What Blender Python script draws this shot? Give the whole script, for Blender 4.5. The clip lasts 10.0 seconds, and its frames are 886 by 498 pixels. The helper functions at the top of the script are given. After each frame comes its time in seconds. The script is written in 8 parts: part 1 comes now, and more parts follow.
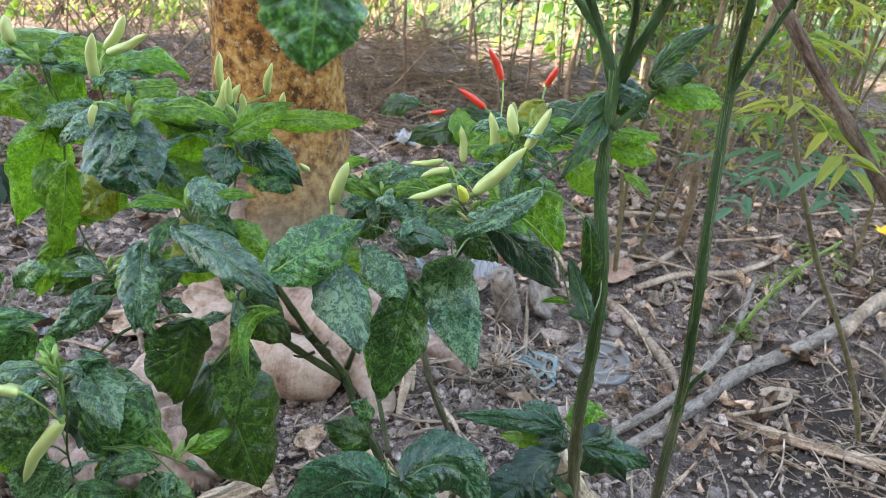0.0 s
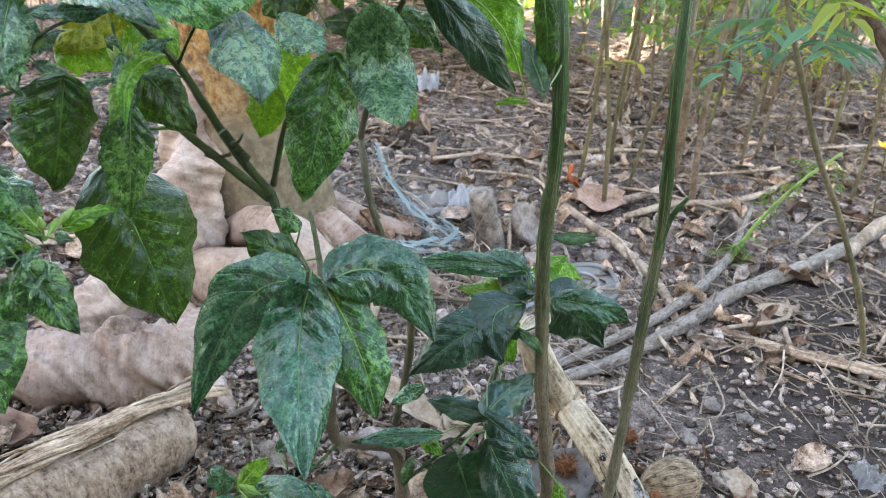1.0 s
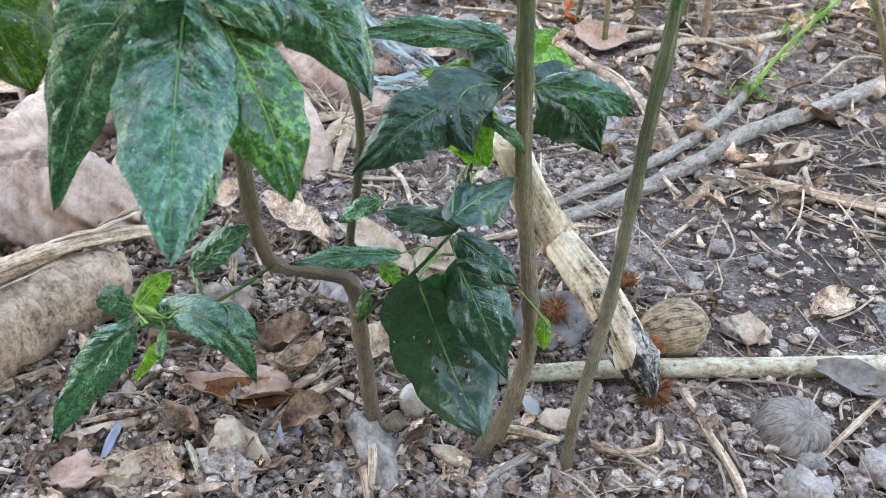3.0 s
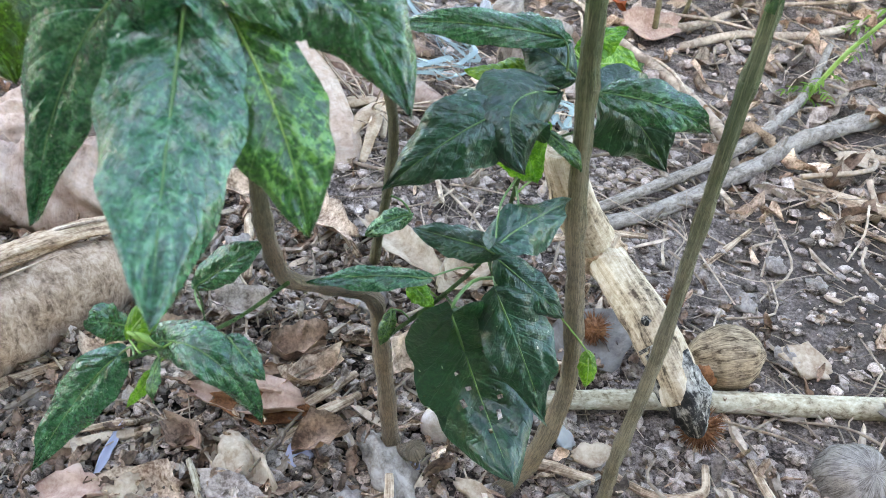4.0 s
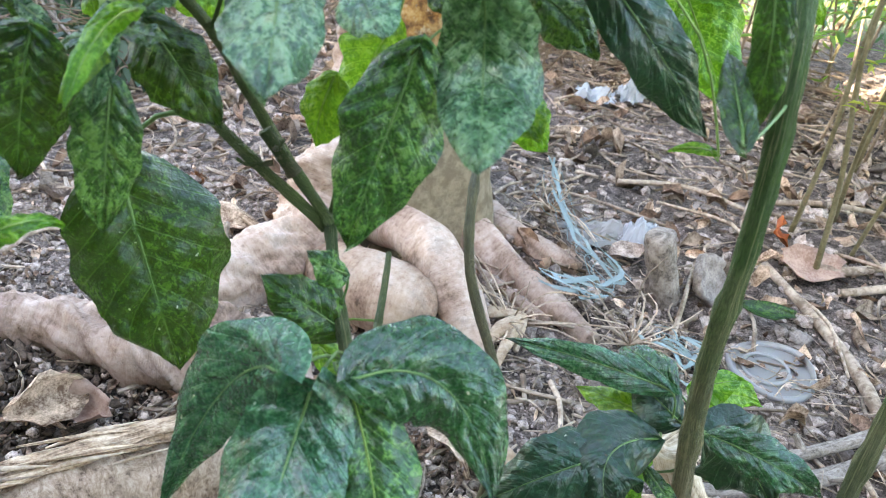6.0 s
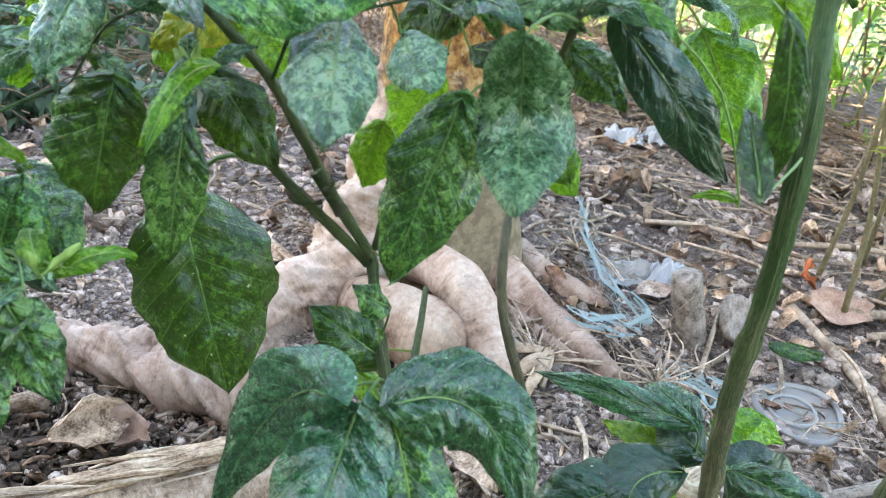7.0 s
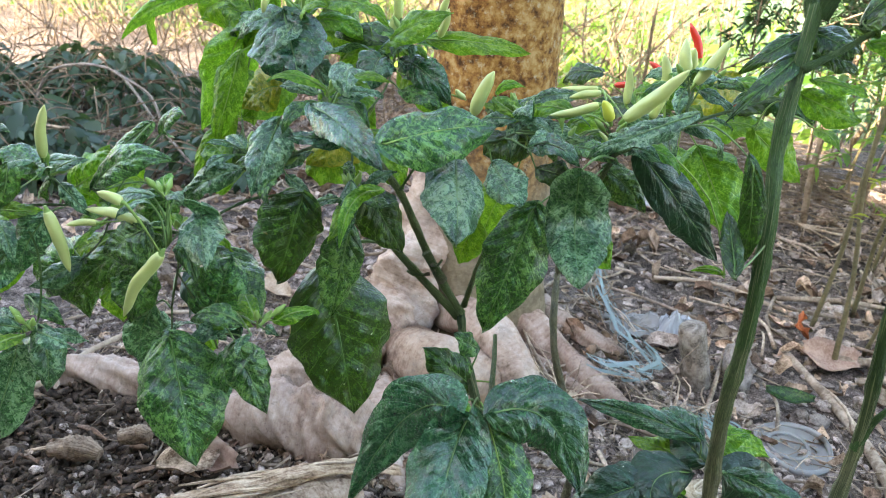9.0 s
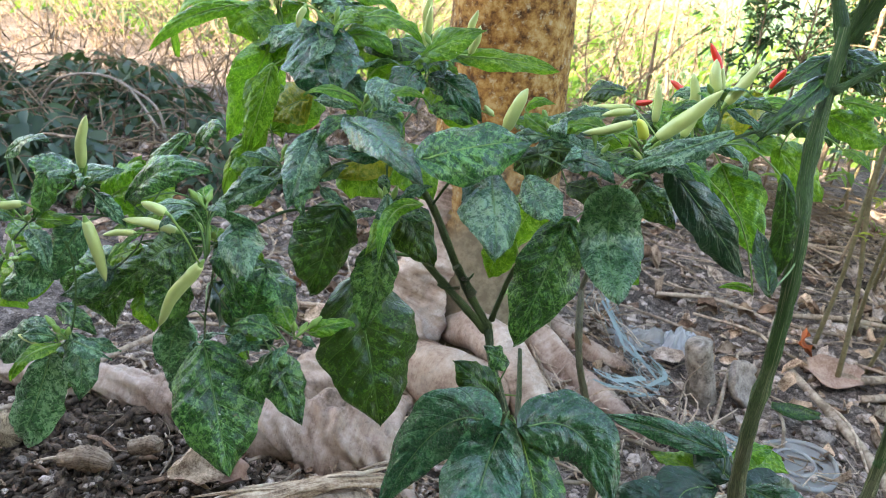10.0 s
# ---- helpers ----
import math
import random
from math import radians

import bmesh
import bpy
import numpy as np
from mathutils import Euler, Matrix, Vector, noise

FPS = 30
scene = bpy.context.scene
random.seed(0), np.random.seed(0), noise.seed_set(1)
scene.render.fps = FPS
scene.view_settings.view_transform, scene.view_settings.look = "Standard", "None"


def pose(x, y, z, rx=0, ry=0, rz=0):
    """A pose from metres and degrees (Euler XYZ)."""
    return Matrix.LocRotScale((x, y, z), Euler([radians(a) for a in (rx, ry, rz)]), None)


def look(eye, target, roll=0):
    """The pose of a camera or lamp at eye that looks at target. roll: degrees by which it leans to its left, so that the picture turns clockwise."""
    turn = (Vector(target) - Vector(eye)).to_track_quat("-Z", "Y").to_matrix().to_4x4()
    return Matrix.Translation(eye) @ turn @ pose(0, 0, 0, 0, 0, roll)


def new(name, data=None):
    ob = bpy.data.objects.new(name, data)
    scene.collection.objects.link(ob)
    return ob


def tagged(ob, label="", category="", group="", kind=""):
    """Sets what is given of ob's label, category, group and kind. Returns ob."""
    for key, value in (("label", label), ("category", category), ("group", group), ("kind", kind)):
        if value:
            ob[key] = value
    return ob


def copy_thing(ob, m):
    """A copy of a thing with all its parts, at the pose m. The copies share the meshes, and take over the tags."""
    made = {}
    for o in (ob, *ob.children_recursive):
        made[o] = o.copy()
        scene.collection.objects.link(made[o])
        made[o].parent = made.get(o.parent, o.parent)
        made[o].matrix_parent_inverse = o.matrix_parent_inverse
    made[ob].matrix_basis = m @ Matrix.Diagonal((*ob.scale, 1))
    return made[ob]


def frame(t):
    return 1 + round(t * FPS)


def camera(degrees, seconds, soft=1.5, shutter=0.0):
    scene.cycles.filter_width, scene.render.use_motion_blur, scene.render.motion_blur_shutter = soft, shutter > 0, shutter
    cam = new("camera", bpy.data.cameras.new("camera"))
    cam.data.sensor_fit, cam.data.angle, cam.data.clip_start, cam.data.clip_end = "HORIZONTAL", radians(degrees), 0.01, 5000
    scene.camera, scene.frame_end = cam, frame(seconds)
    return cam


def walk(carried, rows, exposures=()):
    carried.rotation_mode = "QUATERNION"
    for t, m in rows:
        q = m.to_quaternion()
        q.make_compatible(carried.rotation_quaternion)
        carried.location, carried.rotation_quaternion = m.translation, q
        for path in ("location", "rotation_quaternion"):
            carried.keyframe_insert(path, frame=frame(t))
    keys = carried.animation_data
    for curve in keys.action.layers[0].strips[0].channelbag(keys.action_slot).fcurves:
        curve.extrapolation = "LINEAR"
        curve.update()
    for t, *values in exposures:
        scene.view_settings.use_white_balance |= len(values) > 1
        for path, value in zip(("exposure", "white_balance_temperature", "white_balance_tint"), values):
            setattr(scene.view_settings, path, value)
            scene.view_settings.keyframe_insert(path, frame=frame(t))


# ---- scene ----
cam = camera(60.2, 10.0, 0.6)
EXPOSE, KELVIN = 3.32, 7700
EXPOSE_STEPS = [(0.0, 0.12, 12), (0.5, 0.32, 12), (1.0, 0.45, 12), (2.0, 0.62, 12), (4.5, 0.85, 10), (5.5, 0.78, 10), (7.5, 0.68, 9), (8.0, 0.6, 9), (8.5, 0.46, 9), (9.0, 0.30, 9), (10.0, 0.15, 9)]
PATH = [
    (0, (0.219, 0.196, 0.835), (0.019, 1.929, -0.143), 3.3),
    (0.5, (0.218, 0.217, 0.753), (0.04, 1.956, -0.217), 3.2),
    (1, (0.27, 0.202, 0.667), (0.064, 1.941, -0.299), 2.3),
    (1.5, (0.308, 0.21, 0.605), (0.094, 1.916, -0.417), 1.9),
    (2, (0.318, 0.223, 0.569), (0.106, 1.88, -0.532), 1.4),
    (2.5, (0.303, 0.254, 0.551), (0.114, 1.879, -0.6), 2.0),
    (2.7, (0.296, 0.264, 0.545), (0.127, 1.873, -0.631), 2.5),
    (3.8, (0.278, 0.33, 0.529), (0.089, 1.873, -0.729), 2.9),
    (4, (0.272, 0.345, 0.524), (0.054, 1.882, -0.737), 4.1),
    (4.5, (0.274, 0.359, 0.554), (-0.068, 1.886, -0.692), 6.0),
    (5, (0.275, 0.369, 0.592), (-0.168, 1.934, -0.572), 6.6),
    (5.5, (0.28, 0.376, 0.611), (-0.274, 1.963, -0.474), 5.9),
    (6, (0.277, 0.381, 0.625), (-0.385, 1.981, -0.376), 5.4),
    (7.5, (0.291, 0.319, 0.66), (-0.463, 1.927, -0.26), 5.3),
    (8, (0.305, 0.264, 0.699), (-0.46, 1.877, -0.203), 5.2),
    (8.5, (0.301, 0.229, 0.713), (-0.492, 1.865, -0.119), 4.8),
    (9, (0.298, 0.206, 0.713), (-0.5, 1.855, -0.091), 4.8),
    (9.5, (0.292, 0.199, 0.706), (-0.478, 1.871, -0.077), 5.7),
    (10, (0.275, 0.189, 0.713), (-0.513, 1.858, -0.057), 5.7),
]
walk(cam, [(t, look(eye, target, roll)) for t, eye, target, roll in PATH], [(t, EXPOSE + more, KELVIN, tint) for t, more, tint in EXPOSE_STEPS])

# the small lens of a telephone, focused on the plants
cam.data.dof.use_dof = True
cam.data.dof.focus_distance = 0.62
cam.data.dof.aperture_fstop = 17.0

# world and sun
world = bpy.data.worlds.new("sky")
scene.world = world
world.use_nodes = True
wn = world.node_tree.nodes
sky = wn.new("ShaderNodeTexSky")
sky.sky_type = "NISHITA"
sky.sun_disc = False
sky.sun_elevation = radians(32)
sky.sun_rotation = radians(200)
wn["Background"].inputs["Strength"].default_value = 0.12
world.node_tree.links.new(sky.outputs[0], wn["Background"].inputs["Color"])
sun = new("sun", bpy.data.lights.new("sun", "SUN"))
sun.data.energy = 4.4
sun.data.angle = radians(0.5)
sun.data.color = (1.0, 0.94, 0.84)
sun.matrix_world = look((-2.0, -5.4, 3.6), (0, 0, 0))


# ---- materials ----
def mat_new(name):
    m = bpy.data.materials.new(name)
    m.use_nodes = True
    return m, m.node_tree.nodes, m.node_tree.links


class Net:
    """Short hand for node trees."""

    def __init__(self, name):
        self.m, self.n, self.l = mat_new(name)
        self.bsdf = self.n["Principled BSDF"]
        self.out = self.n["Material Output"]

    def put(self, socket, value):
        if hasattr(value, "is_output"):
            self.l.new(value, socket)
        else:
            socket.default_value = value

    def math(self, op, a, b=0.0, c=0.0):
        nd = self.n.new("ShaderNodeMath")
        nd.operation = op
        for i, v in enumerate((a, b, c)):
            self.put(nd.inputs[i], v)
        return nd.outputs[0]

    def noise(self, vec, scale, detail=4.0, rough=0.55, dist=0.0):
        nd = self.n.new("ShaderNodeTexNoise")
        nd.inputs["Scale"].default_value = scale
        nd.inputs["Detail"].default_value = detail
        nd.inputs["Roughness"].default_value = rough
        nd.inputs["Distortion"].default_value = dist
        if vec is not None:
            self.l.new(vec, nd.inputs["Vector"])
        return nd.outputs[0]

    def voronoi(self, vec, scale, feature="F1"):
        nd = self.n.new("ShaderNodeTexVoronoi")
        nd.feature = feature
        nd.inputs["Scale"].default_value = scale
        self.l.new(vec, nd.inputs["Vector"])
        return nd.outputs["Distance"]

    def ramp(self, fac, stops):
        nd = self.n.new("ShaderNodeValToRGB")
        el = nd.color_ramp.elements
        while len(el) < len(stops):
            el.new(0.5)
        for e, (p, c) in zip(el, stops):
            e.position = p
            e.color = (*c, 1) if len(c) == 3 else c
        self.put(nd.inputs[0], fac)
        return nd.outputs[0]

    def mix(self, fac, a, b, mode="MIX"):
        nd = self.n.new("ShaderNodeMix")
        nd.data_type = "RGBA"
        nd.blend_type = mode
        self.put(nd.inputs[0], fac)
        self.put(nd.inputs[6], (*a, 1) if isinstance(a, tuple) else a)
        self.put(nd.inputs[7], (*b, 1) if isinstance(b, tuple) else b)
        return nd.outputs[2]

    def coords(self, kind="Object"):
        return self.n.new("ShaderNodeTexCoord").outputs[kind]

    def xyz(self, vec):
        nd = self.n.new("ShaderNodeSeparateXYZ")
        self.l.new(vec, nd.inputs[0])
        return nd.outputs

    def vec(self, x, y, z=0.0):
        nd = self.n.new("ShaderNodeCombineXYZ")
        for i, v in enumerate((x, y, z)):
            self.put(nd.inputs[i], v)
        return nd.outputs[0]

    def random(self):
        return self.n.new("ShaderNodeObjectInfo").outputs["Random"]

    def island(self):
        return self.n.new("ShaderNodeNewGeometry").outputs["Random Per Island"]

    def bump(self, height, strength=0.5, distance=0.002):
        nd = self.n.new("ShaderNodeBump")
        nd.inputs["Strength"].default_value = strength
        nd.inputs["Distance"].default_value = distance * 0.22
        self.l.new(height, nd.inputs["Height"])
        self.l.new(nd.outputs[0], self.bsdf.inputs["Normal"])
        return nd.outputs[0]

    def done(self, color=None, rough=0.7, spec=0.4):
        if color is not None:
            self.put(self.bsdf.inputs["Base Color"], (*color, 1) if isinstance(color, tuple) else color)
        self.put(self.bsdf.inputs["Roughness"], rough)
        self.bsdf.inputs["Specular IOR Level"].default_value = spec
        return self.m


def leaf_material(name, deep, mid, light, amount, through_colour, clear, gloss=0.36, spec=0.5):
    """Chilli leaf: veins from the leaf's own coordinates, mosaic mottling, light through the blade."""
    k = Net(name)
    uv = k.xyz(k.coords("UV"))
    across = k.math("SUBTRACT", uv[0], 0.5)
    side = k.math("ABSOLUTE", across)
    slant = k.math("SUBTRACT", uv[1], k.math("MULTIPLY", side, 0.52))
    seed = k.math("MULTIPLY", k.random(), 37.0)
    # side veins, seven pairs
    tri = k.math("ABSOLUTE", k.math("SUBTRACT", k.math("FRACT", k.math("MULTIPLY", slant, 7.0)), 0.5))
    lateral = k.math("MAXIMUM", k.math("MULTIPLY", k.math("SUBTRACT", tri, 0.455), 18.0), 0.0)
    midrib = k.math("MAXIMUM", k.math("SUBTRACT", 1.0, k.math("MULTIPLY", side, 48.0)), 0.0)
    vein = k.math("MINIMUM", k.math("ADD", lateral, midrib), 1.0)
    # mottling: blotches, a fine net of veinlets, broad drifts of colour; its pale tone also paints in sheen
    ob = k.coords("Object")
    fine = k.noise(ob, 520.0, 3.0, 0.7, 0.3)
    blotch = k.noise(ob, 190.0, 4.0, 0.65, 0.9)
    wisp = k.noise(ob, 360.0, 2.0, 0.6, 1.2)
    big = k.noise(k.vec(across, uv[1], seed), 2.6, 2.0)
    mask = k.math("ADD", k.math("MULTIPLY", blotch, 0.58), k.math("MULTIPLY", wisp, 0.42))
    mask = k.math("ADD", mask, k.math("MULTIPLY", k.math("SUBTRACT", big, 0.5), 0.26))
    shift = amount * 0.09
    col = k.ramp(mask, [(0.470 - shift, deep), (0.500 - shift, mid), (0.545 - shift, mid), (0.575 - shift, light)])
    line = k.ramp(k.math("ABSOLUTE", k.math("SUBTRACT", wisp, 0.5)), [(0.008, (1, 1, 1)), (0.022, (0, 0, 0))])
    col = k.mix(k.math("MULTIPLY", line, 0.40), col, light)
    col = k.mix(k.math("MULTIPLY", vein, 0.55), col, tuple(min(1.0, 1.35 * c + 0.02) for c in light))
    fleck = k.ramp(k.noise(k.vec(k.math("MULTIPLY", across, 7.0), k.math("MULTIPLY", uv[1], 9.0), seed), 1.0, 3.0, 0.6), [(0.72, (0, 0, 0)), (0.735, (1, 1, 1))])
    col = k.mix(k.math("MULTIPLY", fleck, 0.75), col, (0.10, 0.075, 0.020))
    spot = k.ramp(k.noise(k.vec(k.math("MULTIPLY", across, 19.0), k.math("MULTIPLY", uv[1], 25.0), seed), 1.0, 2.0, 0.5), [(0.735, (0, 0, 0)), (0.75, (1, 1, 1))])
    col = k.mix(spot, col, (0.46, 0.50, 0.36))
    hue = k.n.new("ShaderNodeHueSaturation")
    k.put(hue.inputs["Hue"], k.math("ADD", 0.488, k.math("MULTIPLY", k.random(), 0.024)))
    k.put(hue.inputs["Value"], k.math("ADD", 0.82, k.math("MULTIPLY", k.random(), 0.36)))
    k.l.new(col, hue.inputs["Color"])
    col = hue.outputs[0]
    ridge = k.noise(ob, 190.0, 1.0, 0.4, 0.8)
    crease = k.noise(ob, 360.0, 2.0, 0.6, 1.2)
    rungs = k.noise(k.vec(k.math("MULTIPLY", across, 6.0), k.math("MULTIPLY", slant, 26.0), seed), 1.0, 1.0, 0.5, 0.8)
    height = k.math("ADD", k.math("MULTIPLY", ridge, 1.3), k.math("ADD", k.math("MULTIPLY", crease, 0.6), k.math("MULTIPLY", rungs, 0.8)))
    height = k.math("SUBTRACT", height, k.math("MULTIPLY", vein, 0.35))
    nrm = k.bump(height, 1.0, 0.0042)
    rough = k.math("ADD", gloss - 0.14, k.math("MULTIPLY", fine, 0.26))
    k.done(col, rough, spec)
    k.bsdf.inputs["Coat Weight"].default_value = 0.22
    k.bsdf.inputs["Coat Roughness"].default_value = 0.16
    tr = k.n.new("ShaderNodeBsdfTranslucent")
    k.l.new(k.mix(0.55, col, through_colour), tr.inputs["Color"])
    k.l.new(nrm, tr.inputs["Normal"])
    mx = k.n.new("ShaderNodeMixShader")
    mx.inputs[0].default_value = clear
    k.l.new(k.bsdf.outputs[0], mx.inputs[1])
    k.l.new(tr.outputs[0], mx.inputs[2])
    k.l.new(mx.outputs[0], k.out.inputs["Surface"])
    return k.m


LEAF = {
    "dark": leaf_material("leaf_dark", (0.003, 0.022, 0.005), (0.007, 0.042, 0.009), (0.060, 0.150, 0.020), 0.0, (0.17, 0.31, 0.010), 0.17, 0.32, 0.4),
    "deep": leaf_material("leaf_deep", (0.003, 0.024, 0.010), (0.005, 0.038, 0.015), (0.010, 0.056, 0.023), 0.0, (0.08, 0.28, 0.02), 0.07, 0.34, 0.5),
    "mottled": leaf_material("leaf_mottled", (0.004, 0.030, 0.009), (0.012, 0.070, 0.014), (0.108, 0.230, 0.056), 0.3, (0.18, 0.38, 0.02), 0.16, 0.30, 0.45),
    # pale and sheen: light flecks are part mottling, part painted sky glints
    "pale": leaf_material("leaf_pale", (0.006, 0.042, 0.018), (0.022, 0.092, 0.036), (0.170, 0.300, 0.150), 0.35, (0.15, 0.38, 0.04), 0.16, 0.30, 0.55),
    "sheen": leaf_material("leaf_glossy", (0.004, 0.038, 0.014), (0.010, 0.066, 0.024), (0.050, 0.145, 0.058), 0.2, (0.10, 0.34, 0.03), 0.10, 0.27, 0.65),
    "bright": leaf_material("leaf_bright", (0.020, 0.100, 0.006), (0.054, 0.185, 0.010), (0.190, 0.360, 0.040), 0.3, (0.30, 0.58, 0.025), 0.42, 0.33, 0.4),
    "yellow": leaf_material("leaf_yellow", (0.090, 0.170, 0.014), (0.230, 0.260, 0.020), (0.400, 0.360, 0.040), 0.3, (0.50, 0.52, 0.02), 0.4),
    "vein": leaf_material("leaf_veined", (0.004, 0.036, 0.012), (0.015, 0.078, 0.020), (0.115, 0.255, 0.058), 0.2, (0.15, 0.38, 0.02), 0.16, 0.30, 0.45),
}


def stem_material(name, base, stripe, woody, wood_share):
    """Ridged stem: pale lengthwise streaks, corky spots, turning woody at its foot."""
    k = Net(name)
    uv = k.xyz(k.coords("UV"))
    ob = k.coords("Object")
    lines = k.noise(k.vec(k.math("MULTIPLY", uv[0], 34.0), k.math("MULTIPLY", uv[1], 10.0), 3.0), 1.0, 4.0, 0.65, 0.5)
    spots = k.noise(ob, 260.0, 3.0)
    fibre = k.noise(k.vec(k.math("MULTIPLY", uv[0], 60.0), k.math("MULTIPLY", uv[1], 130.0), 1.0), 1.0, 4.0, 0.7, 0.8)
    col = k.mix(k.ramp(lines, [(0.560, (0, 0, 0)), (0.60, (1, 1, 1))]), k.mix(k.ramp(fibre, [(0.42, (0, 0, 0)), (0.58, (1, 1, 1))]), tuple(0.7 * c for c in base), tuple(1.4 * c for c in base)), stripe)
    wood = k.mix(k.ramp(k.math("ADD", k.math("MULTIPLY", lines, 0.25), k.math("ADD", k.math("MULTIPLY", k.noise(ob, 60.0, 4.0, 0.7), 0.25), k.math("MULTIPLY", fibre, 0.5))), [(0.43, (0, 0, 0)), (0.56, (1, 1, 1))]), tuple(0.36 * c for c in woody), tuple(1.12 * c for c in woody))
    wood = k.mix(k.math("MULTIPLY", spots, 0.4), wood, (0.30, 0.27, 0.20))
    share = k.math("ADD", k.math("SUBTRACT", wood_share, k.math("DIVIDE", uv[1], 1.0)), k.math("MULTIPLY", k.noise(ob, 30.0), 0.25))
    col = k.mix(k.ramp(k.math("MULTIPLY", share, 3.0), [(0.0, (0, 0, 0)), (1.0, (1, 1, 1))]), col, wood)
    k.bump(k.math("ADD", lines, k.math("ADD", k.math("MULTIPLY", spots, 0.4), k.math("MULTIPLY", fibre, 1.0))), 1.0, 0.018)
    return k.done(col, 0.52, 0.32)


STEM = {
    "green": stem_material("stem_green", (0.055, 0.125, 0.024), (0.15, 0.24, 0.07), (0.22, 0.19, 0.10), -1.0),
    "dark": stem_material("stem_dark", (0.115, 0.160, 0.046), (0.24, 0.26, 0.12), (0.16, 0.13, 0.08), -1.0),
    "twiggy": stem_material("stem_twiggy", (0.070, 0.110, 0.030), (0.21, 0.22, 0.10), (0.22, 0.18, 0.10), 0.2),
    "bark": stem_material("stem_woody", (0.10, 0.15, 0.045), (0.26, 0.25, 0.13), (0.215, 0.185, 0.085), 0.9),
    "foot": stem_material("stem_foot", (0.060, 0.098, 0.028), (0.20, 0.21, 0.09), (0.33, 0.222, 0.145), 0.80),
    "tall": stem_material("stem_ridged", (0.055, 0.118, 0.024), (0.23, 0.27, 0.11), (0.38, 0.268, 0.160), 0.56),
    "slender": stem_material("stem_slender", (0.042, 0.090, 0.016), (0.22, 0.26, 0.10), (0.35, 0.275, 0.165), 0.40),
}


def plain(name, a, b, scale, rough=0.8, spec=0.3, relief=0.5, depth=0.002, fine=6.0, stretch=(1, 1, 1), per_piece=0.0):
    """Two-scale mottled surface in the object's own metres."""
    k = Net(name)
    ob = k.coords("Object")
    mp = k.n.new("ShaderNodeMapping")
    mp.inputs["Scale"].default_value = stretch
    k.l.new(ob, mp.inputs[0])
    n1 = k.noise(mp.outputs[0], scale, 6.0, 0.6)
    n2 = k.noise(mp.outputs[0], scale * fine, 4.0, 0.65)
    f = k.math("ADD", k.math("MULTIPLY", n1, 0.6), k.math("MULTIPLY", n2, 0.4))
    col = k.mix(k.ramp(f, [(0.40, (0, 0, 0)), (0.60, (1, 1, 1))]), a, b)
    if per_piece:
        g = k.math("ADD", 1.0 - per_piece * 0.5, k.math("MULTIPLY", k.island(), per_piece))
        hs = k.n.new("ShaderNodeHueSaturation")
        k.l.new(g, hs.inputs["Value"])
        k.l.new(col, hs.inputs["Color"])
        col = hs.outputs[0]
    k.bump(f, relief, depth)
    return k.done(col, rough, spec)


